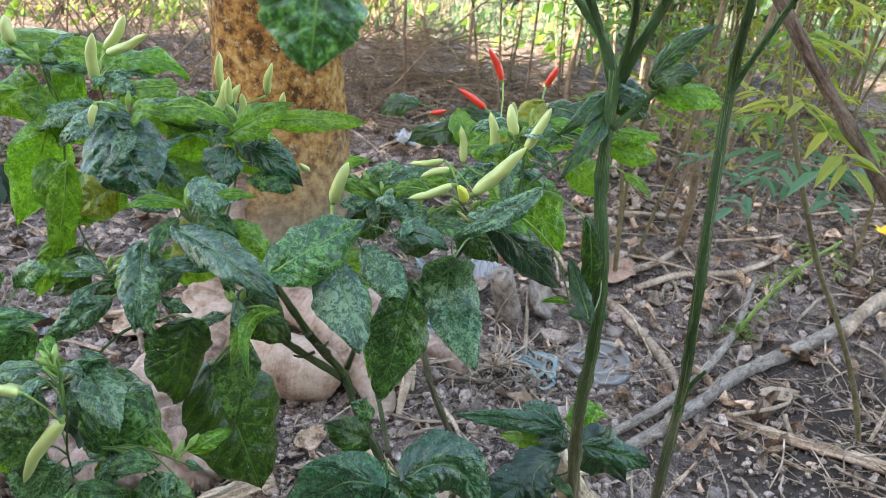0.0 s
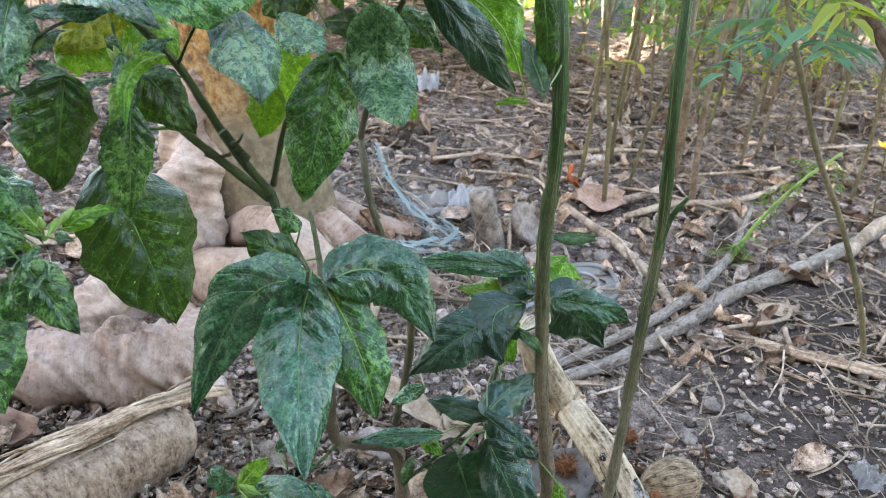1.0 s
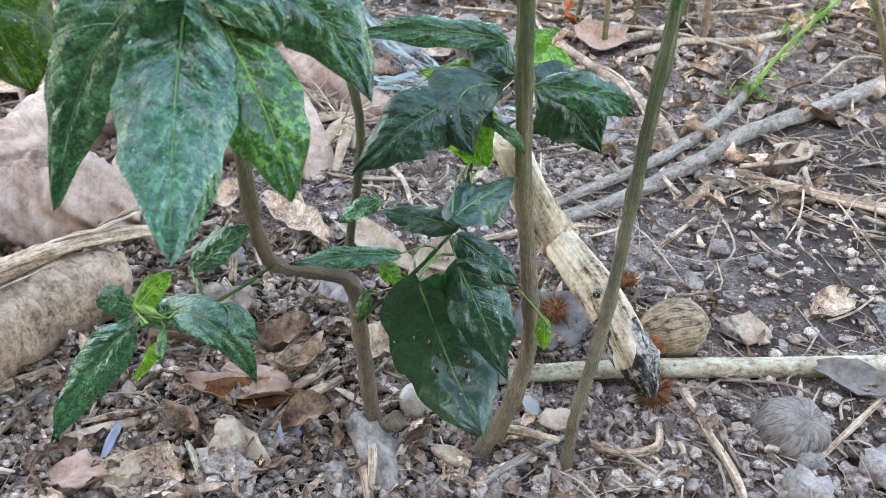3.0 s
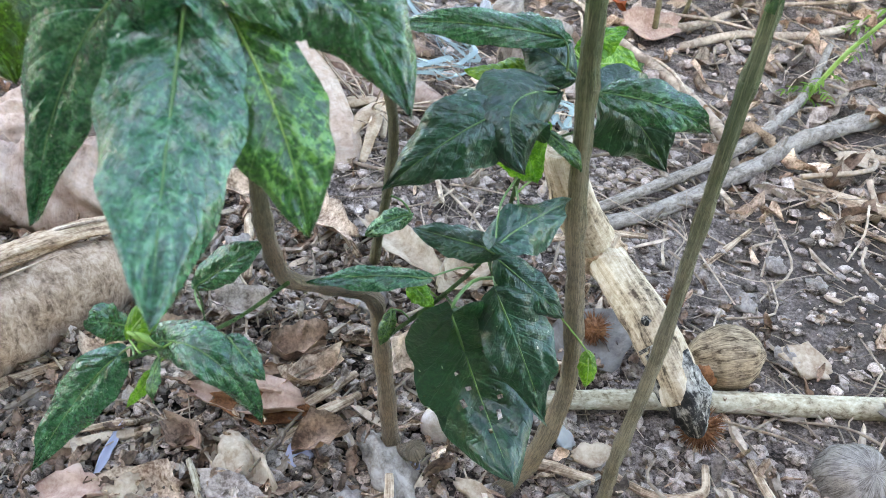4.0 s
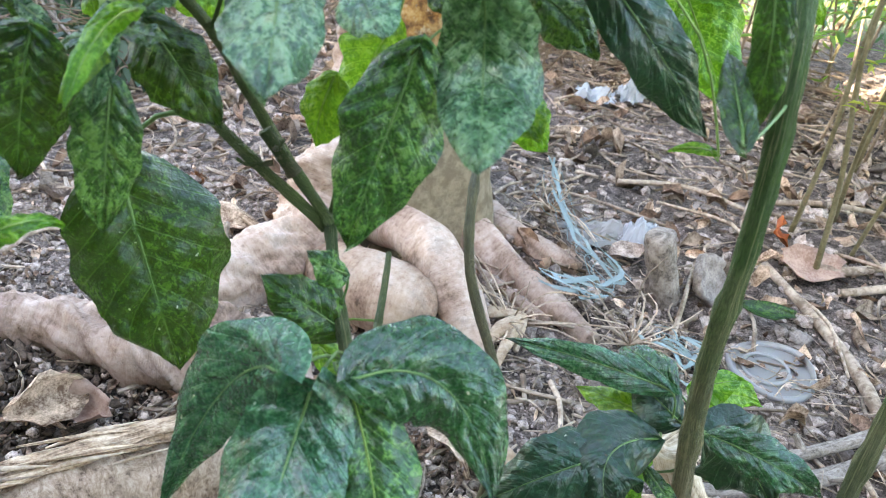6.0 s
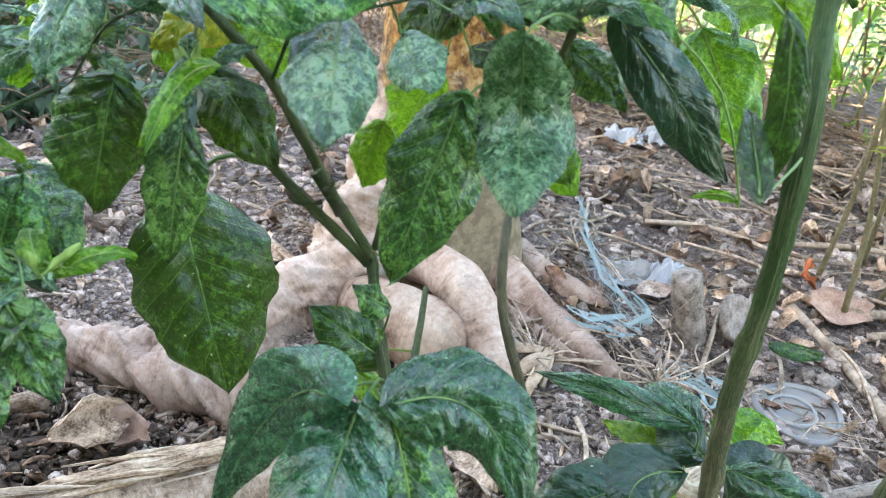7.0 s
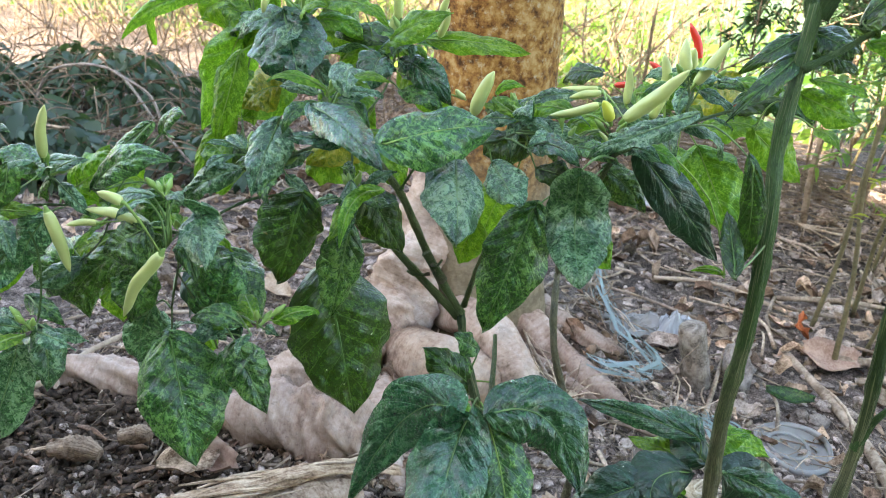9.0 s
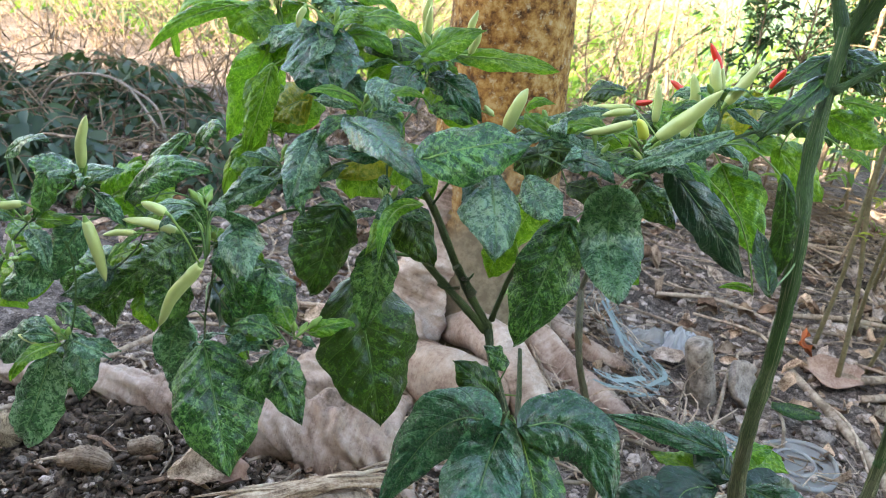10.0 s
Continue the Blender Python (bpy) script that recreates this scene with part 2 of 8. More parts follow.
def soil_material():
    k = Net("soil")
    ob = k.coords("Object")
    n1 = k.noise(ob, 3.0, 8.0, 0.6)
    n2 = k.noise(ob, 45.0, 8.0, 0.7)
    n3 = k.noise(ob, 320.0, 4.0, 0.7)
    v = k.voronoi(ob, 120.0)
    f = k.math("ADD", k.math("MULTIPLY", n1, 0.22), k.math("ADD", k.math("MULTIPLY", n2, 0.40), k.math("MULTIPLY", n3, 0.38)))
    # soil tones kept low, standing in for shade in gaps between crumbs
    col = k.ramp(f, [(0.42, (0.012, 0.008, 0.006)), (0.475, (0.068, 0.049, 0.040)), (0.535, (0.185, 0.140, 0.121)), (0.61, (0.41, 0.325, 0.285))])
    humus = k.math("ADD", k.math("MULTIPLY", k.math("SUBTRACT", n1, 0.5), 0.9), 0.0)
    q = k.xyz(ob)
    away = k.math("SQRT", k.math("ADD", k.math("POWER", k.math("MULTIPLY", k.math("ADD", q[0], 0.47), 2.6), 2.0), k.math("POWER", k.math("MULTIPLY", k.math("SUBTRACT", q[1], 0.74), 5.0), 2.0)))
    col = k.mix(k.math("MULTIPLY", k.ramp(k.math("ADD", away, humus), [(0.55, (1, 1, 1)), (1.0, (0, 0, 0))]), 0.8), col, (0.040, 0.030, 0.024))
    # near-black under the litter round the plant: shade of its gaps, painted on
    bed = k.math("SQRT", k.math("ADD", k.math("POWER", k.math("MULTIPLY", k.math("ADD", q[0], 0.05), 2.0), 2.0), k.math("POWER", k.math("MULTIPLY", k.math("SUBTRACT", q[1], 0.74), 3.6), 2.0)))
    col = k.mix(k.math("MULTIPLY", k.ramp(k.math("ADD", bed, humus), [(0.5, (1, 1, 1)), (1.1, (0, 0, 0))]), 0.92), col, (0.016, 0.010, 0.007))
    # soil darker round x 0.85, y 1.08
    dark_patch = k.math("SQRT", k.math("ADD", k.math("POWER", k.math("MULTIPLY", k.math("SUBTRACT", q[0], 0.85), 2.0), 2.0), k.math("POWER", k.math("MULTIPLY", k.math("SUBTRACT", q[1], 1.08), 2.2), 2.0)))
    col = k.mix(k.math("MULTIPLY", k.ramp(k.math("ADD", dark_patch, humus), [(0.5, (1, 1, 1)), (1.2, (0, 0, 0))]), 0.75), col, (0.055, 0.042, 0.035))
    # the open field past the trees is dry grass
    pos = k.n.new("ShaderNodeNewGeometry").outputs["Position"]
    p = k.xyz(pos)
    edge = k.math("ADD", p[1], k.math("MULTIPLY", k.noise(ob, 1.3, 4.0), 2.2))
    grass = k.ramp(k.noise(ob, 6.0, 8.0, 0.7), [(0.3, (0.06, 0.11, 0.045)), (0.5, (0.12, 0.175, 0.10)), (0.7, (0.24, 0.27, 0.21))])
    col = k.mix(k.ramp(k.math("MULTIPLY", k.math("SUBTRACT", edge, 4.6), 0.7), [(0, (0, 0, 0)), (1, (1, 1, 1))]), col, grass)
    k.bump(k.math("ADD", k.math("MULTIPLY", n2, 1.0), k.math("ADD", k.math("MULTIPLY", n3, 0.4), k.math("MULTIPLY", v, 0.5))), 1.0, 0.016)
    return k.done(col, 0.92, 0.2)


def trunk_material():
    k = Net("trunk_bark")
    ob = k.coords("Object")
    n1 = k.noise(ob, 9.0, 6.0, 0.65)
    n2 = k.noise(ob, 55.0, 6.0, 0.7)
    sp = k.voronoi(ob, 85.0)
    f = k.math("ADD", k.math("MULTIPLY", n1, 0.30), k.math("MULTIPLY", n2, 0.70))
    col = k.ramp(f, [(0.41, (0.060, 0.024, 0.007)), (0.47, (0.190, 0.082, 0.020)), (0.53, (0.330, 0.165, 0.042)), (0.61, (0.46, 0.29, 0.12))])
    flecks = k.ramp(k.noise(ob, 75.0, 6.0, 0.75), [(0.55, (0, 0, 0)), (0.64, (0.7, 0.7, 0.7))])
    col = k.mix(flecks, col, (0.50, 0.40, 0.26))
    # lower bark is grey green, the flare pale pink
    z = k.math("ADD", k.xyz(ob)[2], k.math("MULTIPLY", k.math("SUBTRACT", n1, 0.5), 0.30))
    col = k.mix(k.ramp(k.math("MULTIPLY", k.math("SUBTRACT", z, 0.24), 7.0), [(0, (1, 1, 1)), (1, (0, 0, 0))]), col, k.mix(k.ramp(n2, [(0.42, (0, 0, 0)), (0.58, (1, 1, 1))]), (0.165, 0.125, 0.080), (0.26, 0.205, 0.138)))
    k.bump(k.math("ADD", f, k.math("MULTIPLY", sp, 0.5)), 1.0, 0.010)
    return k.done(col, 0.85, 0.25)


def root_material(name, deep, low, mid, high):
    k = Net(name)
    ob = k.coords("Object")
    uv = k.xyz(k.coords("UV"))
    n1 = k.noise(ob, 14.0, 6.0, 0.6)
    n2 = k.noise(ob, 110.0, 5.0, 0.7)
    bands = k.noise(k.vec(k.math("MULTIPLY", uv[0], 2.0), k.math("MULTIPLY", uv[1], 75.0), 1.0), 1.0, 4.0, 0.65, 0.8)
    wrinkle = k.noise(k.vec(k.math("MULTIPLY", uv[0], 9.0), k.math("MULTIPLY", uv[1], 330.0), 2.0), 1.0, 3.0, 0.7, 0.6)
    f = k.math("ADD", k.math("MULTIPLY", n1, 0.5), k.math("ADD", k.math("MULTIPLY", bands, 0.16), k.math("ADD", k.math("MULTIPLY", wrinkle, 0.10), k.math("MULTIPLY", n2, 0.24))))
    col = k.ramp(f, [(0.39, deep), (0.45, low), (0.51, mid), (0.60, high)])
    dirt = k.ramp(k.noise(ob, 28.0, 7.0, 0.75), [(0.54, (0, 0, 0)), (0.62, (1, 1, 1))])
    col = k.mix(k.math("MULTIPLY", dirt, 0.45), col, (0.17, 0.125, 0.10))
    flake = k.ramp(k.noise(ob, 60.0, 5.0, 0.7, 1.5), [(0.56, (0, 0, 0)), (0.58, (1, 1, 1))])
    col = k.mix(k.math("MULTIPLY", flake, 0.22), col, (0.42, 0.27, 0.19))
    speck = k.ramp(k.noise(ob, 150.0, 3.0, 0.6), [(0.63, (0, 0, 0)), (0.67, (1, 1, 1))])
    col = k.mix(k.math("MULTIPLY", speck, 0.35), col, (0.10, 0.070, 0.052))
    crack = k.voronoi(k.vec(k.math("MULTIPLY", uv[0], 9.0), k.math("MULTIPLY", uv[1], 26.0), n1), 1.0, "DISTANCE_TO_EDGE")
    crack = k.ramp(k.math("ADD", crack, k.math("MULTIPLY", n2, 0.12)), [(0.055, (1, 1, 1)), (0.085, (0, 0, 0))])
    col = k.mix(k.math("MULTIPLY", crack, 0.16), col, (0.12, 0.080, 0.058))
    k.bump(k.math("ADD", k.math("MULTIPLY", bands, 0.45), k.math("ADD", k.math("MULTIPLY", n1, 1.4), k.math("ADD", k.math("MULTIPLY", n2, 0.7), k.math("MULTIPLY", wrinkle, 0.45)))), 0.9, 0.008)
    return k.done(col, 0.8, 0.25)


def fibre_material(name, a, b):
    k = Net(name)
    uv = k.xyz(k.coords("UV"))
    lines = k.noise(k.vec(k.math("MULTIPLY", uv[0], 70.0), k.math("MULTIPLY", uv[1], 5.0), 0.5), 1.0, 4.0, 0.75, 1.2)
    lines = k.math("ADD", k.math("MULTIPLY", lines, 0.65), k.math("MULTIPLY", k.noise(k.coords("Object"), 90.0, 4.0, 0.7), 0.35))
    col = k.ramp(lines, [(0.40, a), (0.60, b)])
    k.bump(lines, 0.9, 0.003)
    return k.done(col, 0.9, 0.15)


def grain_material(name, dark, mid, light, relief=0.004, fx=26.0, fy=22.0):
    """Weathered wood or bark: fibres along the stick, stains and cracks."""
    k = Net(name)
    uv = k.xyz(k.coords("UV"))
    ob = k.coords("Object")
    fib = k.noise(k.vec(k.math("MULTIPLY", uv[0], fx), k.math("MULTIPLY", uv[1], fy), 0.3), 1.0, 5.0, 0.7, 0.5)
    stain = k.noise(ob, 26.0, 5.0, 0.65)
    fine = k.noise(ob, 240.0, 3.0, 0.7)
    f = k.math("ADD", k.math("MULTIPLY", fib, 0.5), k.math("ADD", k.math("MULTIPLY", stain, 0.28), k.math("MULTIPLY", fine, 0.22)))
    col = k.ramp(f, [(0.40, dark), (0.49, mid), (0.59, light)])
    k.bump(k.math("ADD", k.math("MULTIPLY", fib, 1.3), k.math("MULTIPLY", fine, 0.4)), 1.0, relief)
    return k.done(col, 0.9, 0.2)


SOIL = soil_material()
LOGBARK = grain_material("log_bark", (0.10, 0.064, 0.043), (0.29, 0.200, 0.145), (0.46, 0.345, 0.270), 0.006, 16.0, 110.0)
TRUNK = trunk_material()
ROOT = root_material("root_bark", (0.11, 0.068, 0.046), (0.26, 0.170, 0.130), (0.38, 0.268, 0.216), (0.52, 0.402, 0.338))
ROOTPALE = root_material("pale_root_bark", (0.14, 0.088, 0.060), (0.31, 0.208, 0.158), (0.43, 0.308, 0.245), (0.56, 0.445, 0.375))
ROOTTAN = root_material("tan_root_bark", (0.08, 0.046, 0.029), (0.23, 0.142, 0.100), (0.35, 0.240, 0.176), (0.48, 0.365, 0.29))
CLOD = plain("soil_crumb", (0.16, 0.117, 0.098), (0.47, 0.375, 0.325), 160.0, 0.95, 0.12, 0.9, 0.002, per_piece=0.7)
DARKCLOD = plain("dark_soil_lump", (0.065, 0.045, 0.035), (0.47, 0.365, 0.305), 130.0, 0.95, 0.12, 1.0, 0.006, per_piece=1.4)
MOULD = plain("leaf_mould", (0.018, 0.012, 0.009), (0.135, 0.092, 0.067), 110.0, 0.9, 0.2, 1.0, 0.005, per_piece=0.9)
STONE = plain("stone", (0.14, 0.110, 0.096), (0.36, 0.300, 0.265), 60.0, 0.9, 0.2, 0.9, 0.004, per_piece=0.3)
DRYTWIG = plain("dry_twig", (0.17, 0.118, 0.084), (0.48, 0.370, 0.285), 25.0, 0.9, 0.2, 0.6, 0.001, 5.0, (1, 1, 1), 0.9)
DRYLEAF = plain("dry_leaf", (0.14, 0.080, 0.050), (0.64, 0.460, 0.335), 60.0, 0.85, 0.25, 0.9, 0.003, 6.0, (1, 1, 1), 1.1)
GREYLEAF = plain("grey_dry_leaf", (0.11, 0.078, 0.062), (0.44, 0.345, 0.29), 60.0, 0.9, 0.2, 0.9, 0.003, 6.0, (1, 1, 1), 1.1)
BROWNLEAF = plain("brown_dry_leaf", (0.085, 0.050, 0.034), (0.32, 0.200, 0.138), 60.0, 0.85, 0.25, 0.6, 0.001, 6.0, (1, 1, 1), 0.9)
GREYSTICK = grain_material("grey_bark", (0.085, 0.066, 0.054), (0.225, 0.182, 0.152), (0.36, 0.305, 0.265), 0.004, 9.0, 55.0)
WHITESTICK = grain_material("pale_bark", (0.14, 0.10, 0.06), (0.36, 0.295, 0.205), (0.54, 0.47, 0.36), 0.0015, 8.0, 60.0)
BLEACHED = grain_material("bleached_wood", (0.060, 0.040, 0.026), (0.40, 0.300, 0.205), (0.62, 0.520, 0.405), 0.005, 14.0, 10.0)
PLANK = grain_material("splintered_bark", (0.085, 0.048, 0.028), (0.34, 0.225, 0.150), (0.62, 0.470, 0.34), 0.006, 10.0, 16.0)
TAN = plain("tan_chip", (0.26, 0.175, 0.115), (0.48, 0.37, 0.275), 40.0, 0.85, 0.25, 0.5, 0.001)
ORANGE = plain("orange_leaf", (0.26, 0.050, 0.014), (0.52, 0.130, 0.030), 60.0, 0.7, 0.3, 0.5, 0.001)
REDBROWN = plain("red_brown_leaf", (0.26, 0.150, 0.110), (0.46, 0.310, 0.240), 45.0, 0.8, 0.25, 0.5, 0.001)
RUST = plain("rust_fibre", (0.075, 0.028, 0.013), (0.26, 0.112, 0.050), 90.0, 0.9, 0.15, 0.9, 0.002)
HUSK = fibre_material("husk_fibre", (0.045, 0.026, 0.015), (0.38, 0.280, 0.185))
HUSKGREY = fibre_material("weathered_husk", (0.075, 0.058, 0.048), (0.27, 0.228, 0.200))
CHAR = grain_material("charred_wood", (0.006, 0.005, 0.005), (0.030, 0.026, 0.024), (0.42, 0.38, 0.33), 0.006, 12.0, 30.0)
GREENSTEM = plain("herb_stem", (0.095, 0.078, 0.038), (0.19, 0.155, 0.085), 30.0, 0.75, 0.3, 0.4, 0.001)
RHIZOME = grain_material("rhizome", (0.06, 0.038, 0.025), (0.20, 0.135, 0.095), (0.36, 0.27, 0.20), 0.003)
LEANER = grain_material("leaning_stalk", (0.035, 0.022, 0.015), (0.105, 0.070, 0.048), (0.19, 0.145, 0.11), 0.003, 10.0, 30.0)
BROWNSTEM = plain("brown_stem", (0.12, 0.080, 0.050), (0.27, 0.20, 0.14), 25.0, 0.85, 0.25, 0.6, 0.002)


def thin_leaf(name, a, b, thr, clear=0.4):
    k = Net(name)
    col = k.mix(k.island(), a, b)
    k.done(col, 0.5, 0.35)
    tr = k.n.new("ShaderNodeBsdfTranslucent")
    tr.inputs["Color"].default_value = (*thr, 1)
    mx = k.n.new("ShaderNodeMixShader")
    mx.inputs[0].default_value = clear
    k.l.new(k.bsdf.outputs[0], mx.inputs[1])
    k.l.new(tr.outputs[0], mx.inputs[2])
    k.l.new(mx.outputs[0], k.out.inputs["Surface"])
    return k.m


HERB = thin_leaf("herb_leaf", (0.045, 0.115, 0.018), (0.14, 0.22, 0.035), (0.22, 0.38, 0.04))
HERBYELLOW = thin_leaf("yellowing_herb_leaf", (0.14, 0.20, 0.03), (0.34, 0.33, 0.05), (0.42, 0.46, 0.05))
FEATHER = thin_leaf("feathery_weed_leaf", (0.020, 0.050, 0.020), (0.050, 0.100, 0.040), (0.08, 0.18, 0.04), 0.2)
HERBBLUE = thin_leaf("blue_green_herb_leaf", (0.035, 0.11, 0.06), (0.09, 0.20, 0.11), (0.15, 0.30, 0.08), 0.25)
SHRUB = thin_leaf("shrub_leaf", (0.012, 0.034, 0.018), (0.05, 0.085, 0.045), (0.10, 0.18, 0.04), 0.2)
CROWNLEAF = thin_leaf("crown_leaf", (0.03, 0.09, 0.02), (0.08, 0.16, 0.04), (0.18, 0.34, 0.03), 0.3)
FIELDGRASS = thin_leaf("field_grass", (0.055, 0.115, 0.048), (0.14, 0.20, 0.125), (0.10, 0.20, 0.085))


def pod_material(name, a, b, spec=0.6):
    k = Net(name)
    n = k.noise(k.coords("Object"), 70.0, 3.0)
    col = k.mix(n, a, b)
    k.bump(k.noise(k.coords("Object"), 160.0, 2.0), 0.25, 0.002)
    k.bsdf.inputs["Subsurface Weight"].default_value = 0.12
    k.bsdf.inputs["Subsurface Radius"].default_value = (0.004, 0.004, 0.002)
    return k.done(col, 0.3, spec)


POD = {
    "green": pod_material("pod_pale_green", (0.37, 0.43, 0.11), (0.56, 0.60, 0.25)),
    "yellow": pod_material("pod_yellow", (0.52, 0.55, 0.05), (0.66, 0.66, 0.12)),
    "red": pod_material("pod_red", (0.55, 0.020, 0.008), (0.75, 0.045, 0.016)),
}


def film_material(name, tint, clear):
    """Thin cloudy plastic."""
    k = Net(name)
    n = k.noise(k.coords("Object"), 60.0, 4.0)
    k.done(k.mix(n, tint, tuple(min(1, 1.25 * c) for c in tint)), 0.3, 0.6)
    tp = k.n.new("ShaderNodeBsdfTransparent")
    mx = k.n.new("ShaderNodeMixShader")
    mx.inputs[0].default_value = clear
    k.l.new(k.bsdf.outputs[0], mx.inputs[1])
    k.l.new(tp.outputs[0], mx.inputs[2])
    k.l.new(mx.outputs[0], k.out.inputs["Surface"])
    return k.m


BAGCLEAR = film_material("cloudy_plastic", (0.36, 0.345, 0.335), 0.5)
BAGWHITE = film_material("white_plastic", (0.38, 0.39, 0.42), 0.15)
TWINE = film_material("blue_twine", (0.23, 0.30, 0.30), 0.4)
PURPLE = film_material("lilac_plastic", (0.27, 0.26, 0.33), 0.1)
SHELL = plain("snail_shell", (0.34, 0.245, 0.19), (0.60, 0.50, 0.43), 50.0, 0.4, 0.5, 0.2, 0.001)
PETAL = plain("yellow_petal", (0.72, 0.42, 0.02), (0.85, 0.55, 0.03), 80.0, 0.6, 0.3, 0.3, 0.001)


# ---- mesh helpers ----
def mesh_object(name, verts, faces, material, parent=None, uvs=None, smooth=True):
    me = bpy.data.meshes.new(name)
    me.from_pydata([tuple(v) for v in verts], [], faces)
    if uvs is not None:
        lay = me.uv_layers.new(name="uv")
        idx = np.empty(len(me.loops), dtype=np.int32)
        me.loops.foreach_get("vertex_index", idx)
        lay.data.foreach_set("uv", np.asarray(uvs, dtype=np.float32)[idx].ravel())
    if smooth:
        me.polygons.foreach_set("use_smooth", np.ones(len(me.polygons), dtype=bool))
    me.materials.append(material)
    me.update()
    ob = new(name, me)
    if parent is not None:
        ob.parent = parent
    return ob


def smooth_path(points, steps):
    """Catmull-Rom through the points."""
    p = [Vector(q) for q in points]
    if len(p) == 2:
        return [p[0].lerp(p[1], i / steps) for i in range(steps + 1)]
    p = [2 * p[0] - p[1]] + p + [2 * p[-1] - p[-2]]
    res = []
    for i in range(1, len(p) - 2):
        for s in range(steps):
            t = s / steps
            res.append(0.5 * (2 * p[i] + (p[i + 1] - p[i - 1]) * t + (2 * p[i - 1] - 5 * p[i] + 4 * p[i + 1] - p[i + 2]) * t * t + (3 * p[i] - p[i - 1] - 3 * p[i + 1] + p[i + 2]) * t ** 3))
    res.append(p[-2])
    return res


def tube_data(points, radii, sides=8, steps=4, rough=0.0, flat=1.0, lump=18.0, node_every=0.0, ridges=0):
    """A swept tube with caps. radii: one number per point, or two ends."""
    path = smooth_path(points, steps)
    n = len(path)
    stops = np.linspace(0, 1, len(radii))
    r = np.interp(np.linspace(0, 1, n), stops, radii)
    length = np.concatenate([[0], np.cumsum([(path[i + 1] - path[i]).length for i in range(n - 1)])])
    verts, uvs, faces = [], [], []
    nrm = None
    for i, c in enumerate(path):
        d = (path[min(i + 1, n - 1)] - path[max(i - 1, 0)]).normalized()
        if nrm is None:
            nrm = d.orthogonal().normalized() if abs(d.z) > 0.8 else (Vector((0, 0, 1)) - d * d.z).normalized()
        nrm = (nrm - d * nrm.dot(d)).normalized()
        bi = d.cross(nrm)
        knot = 1.0
        if node_every:
            ph = (length[i] / node_every) % 1.0
            knot = 1.0 + 0.22 * math.exp(-((min(ph, 1 - ph)) / 0.10) ** 2)
        for s in range(sides + 1):
            a = 2 * math.pi * s / sides
            q = 1.0
            if rough:
                q += rough * (noise.noise(Vector((c.x * lump + math.cos(a) * 1.3, c.y * lump + math.sin(a) * 1.3, c.z * lump + length[i] * lump * 0.4))))
            if rough > 0.2:
                q += 0.35 * rough * noise.noise(Vector((c.x * lump * 3.3 + math.cos(a) * 3.1, c.y * lump * 3.3 + math.sin(a) * 3.1, c.z * lump * 3.3 + 5)))
            if rough > 0.4:
                q += 0.22 * rough * noise.noise(Vector((c.x * lump * 8 + math.cos(a) * 8, c.y * lump * 8 + math.sin(a) * 8, c.z * lump * 8 + 9)))
            if ridges:
                q += 0.05 * math.cos(a * ridges)
            verts.append(c + (nrm * math.cos(a) * flat + bi * math.sin(a)) * float(r[i]) * q * knot)
            uvs.append((s / sides, float(length[i] / max(length[-1], 1e-6)) if ridges else float(length[i])))
        if i:
            for s in range(sides):
                a0 = (i - 1) * (sides + 1) + s
                faces.append((a0, a0 + 1, a0 + sides + 2, a0 + sides + 1))
    for end, row in ((path[0], 0), (path[-1], (n - 1) * (sides + 1))):
        verts.append(end)
        uvs.append((0.5, uvs[row][1]))
        k = len(verts) - 1
        for s in range(sides):
            faces.append((k, row + s + 1, row + s) if row == 0 else (k, row + s, row + s + 1))
    return verts, faces, uvs


def tube(name, points, radii, material, parent=None, **kw):
    v, f, u = tube_data(points, radii, **kw)
    return mesh_object(name, v, f, material, parent, u)


def thing(name, label, category, group="", at=(0, 0, 0), kind=""):
    ob = new(name)
    ob.location = at
    return tagged(ob, label, category, group, kind)


class Heap:
    """Many small pieces joined into one mesh."""

    def __init__(self):
        self.v, self.f = [], []

    def add(self, verts, faces):
        k = len(self.v)
        self.v.extend(verts)
        self.f.extend([tuple(i + k for i in f) for f in faces])

    def make(self, name, material, label, category, parent=None, kind="stuff", smooth=False):
        ob = mesh_object(name, self.v, self.f, material, parent, None, smooth)
        return tagged(ob, label, category, "", kind)


def ground_height(x, y):
    lift = 0.045 / (1.0 + math.exp(max(-30.0, min(30.0, (x + 0.36) / 0.07)))) if y < 3 else 0.0
    near = max(0.0, 1.0 - abs(y - 1.2) / 4.0)
    n = noise.noise(Vector((x * 2.3, y * 2.3, 0.3))) * 0.014 + noise.noise(Vector((x * 9, y * 9, 1.7))) * 0.010 + noise.noise(Vector((x * 31, y * 31, 4.1))) * 0.0085 + noise.noise(Vector((x * 70, y * 70, 7.3))) * 0.0040
    mound = 0.05 * math.exp(-(((x + 0.22) / 0.26) ** 2 + ((y - 1.42) / 0.22) ** 2))
    return lift * max(0.0, min(1.0, (2.2 - y))) + n * near + mound - 0.004


def set_parent(ob, parent):
    ob.parent = parent
    ob.matrix_parent_inverse = Matrix.Translation(-Vector(parent.location))
    return ob


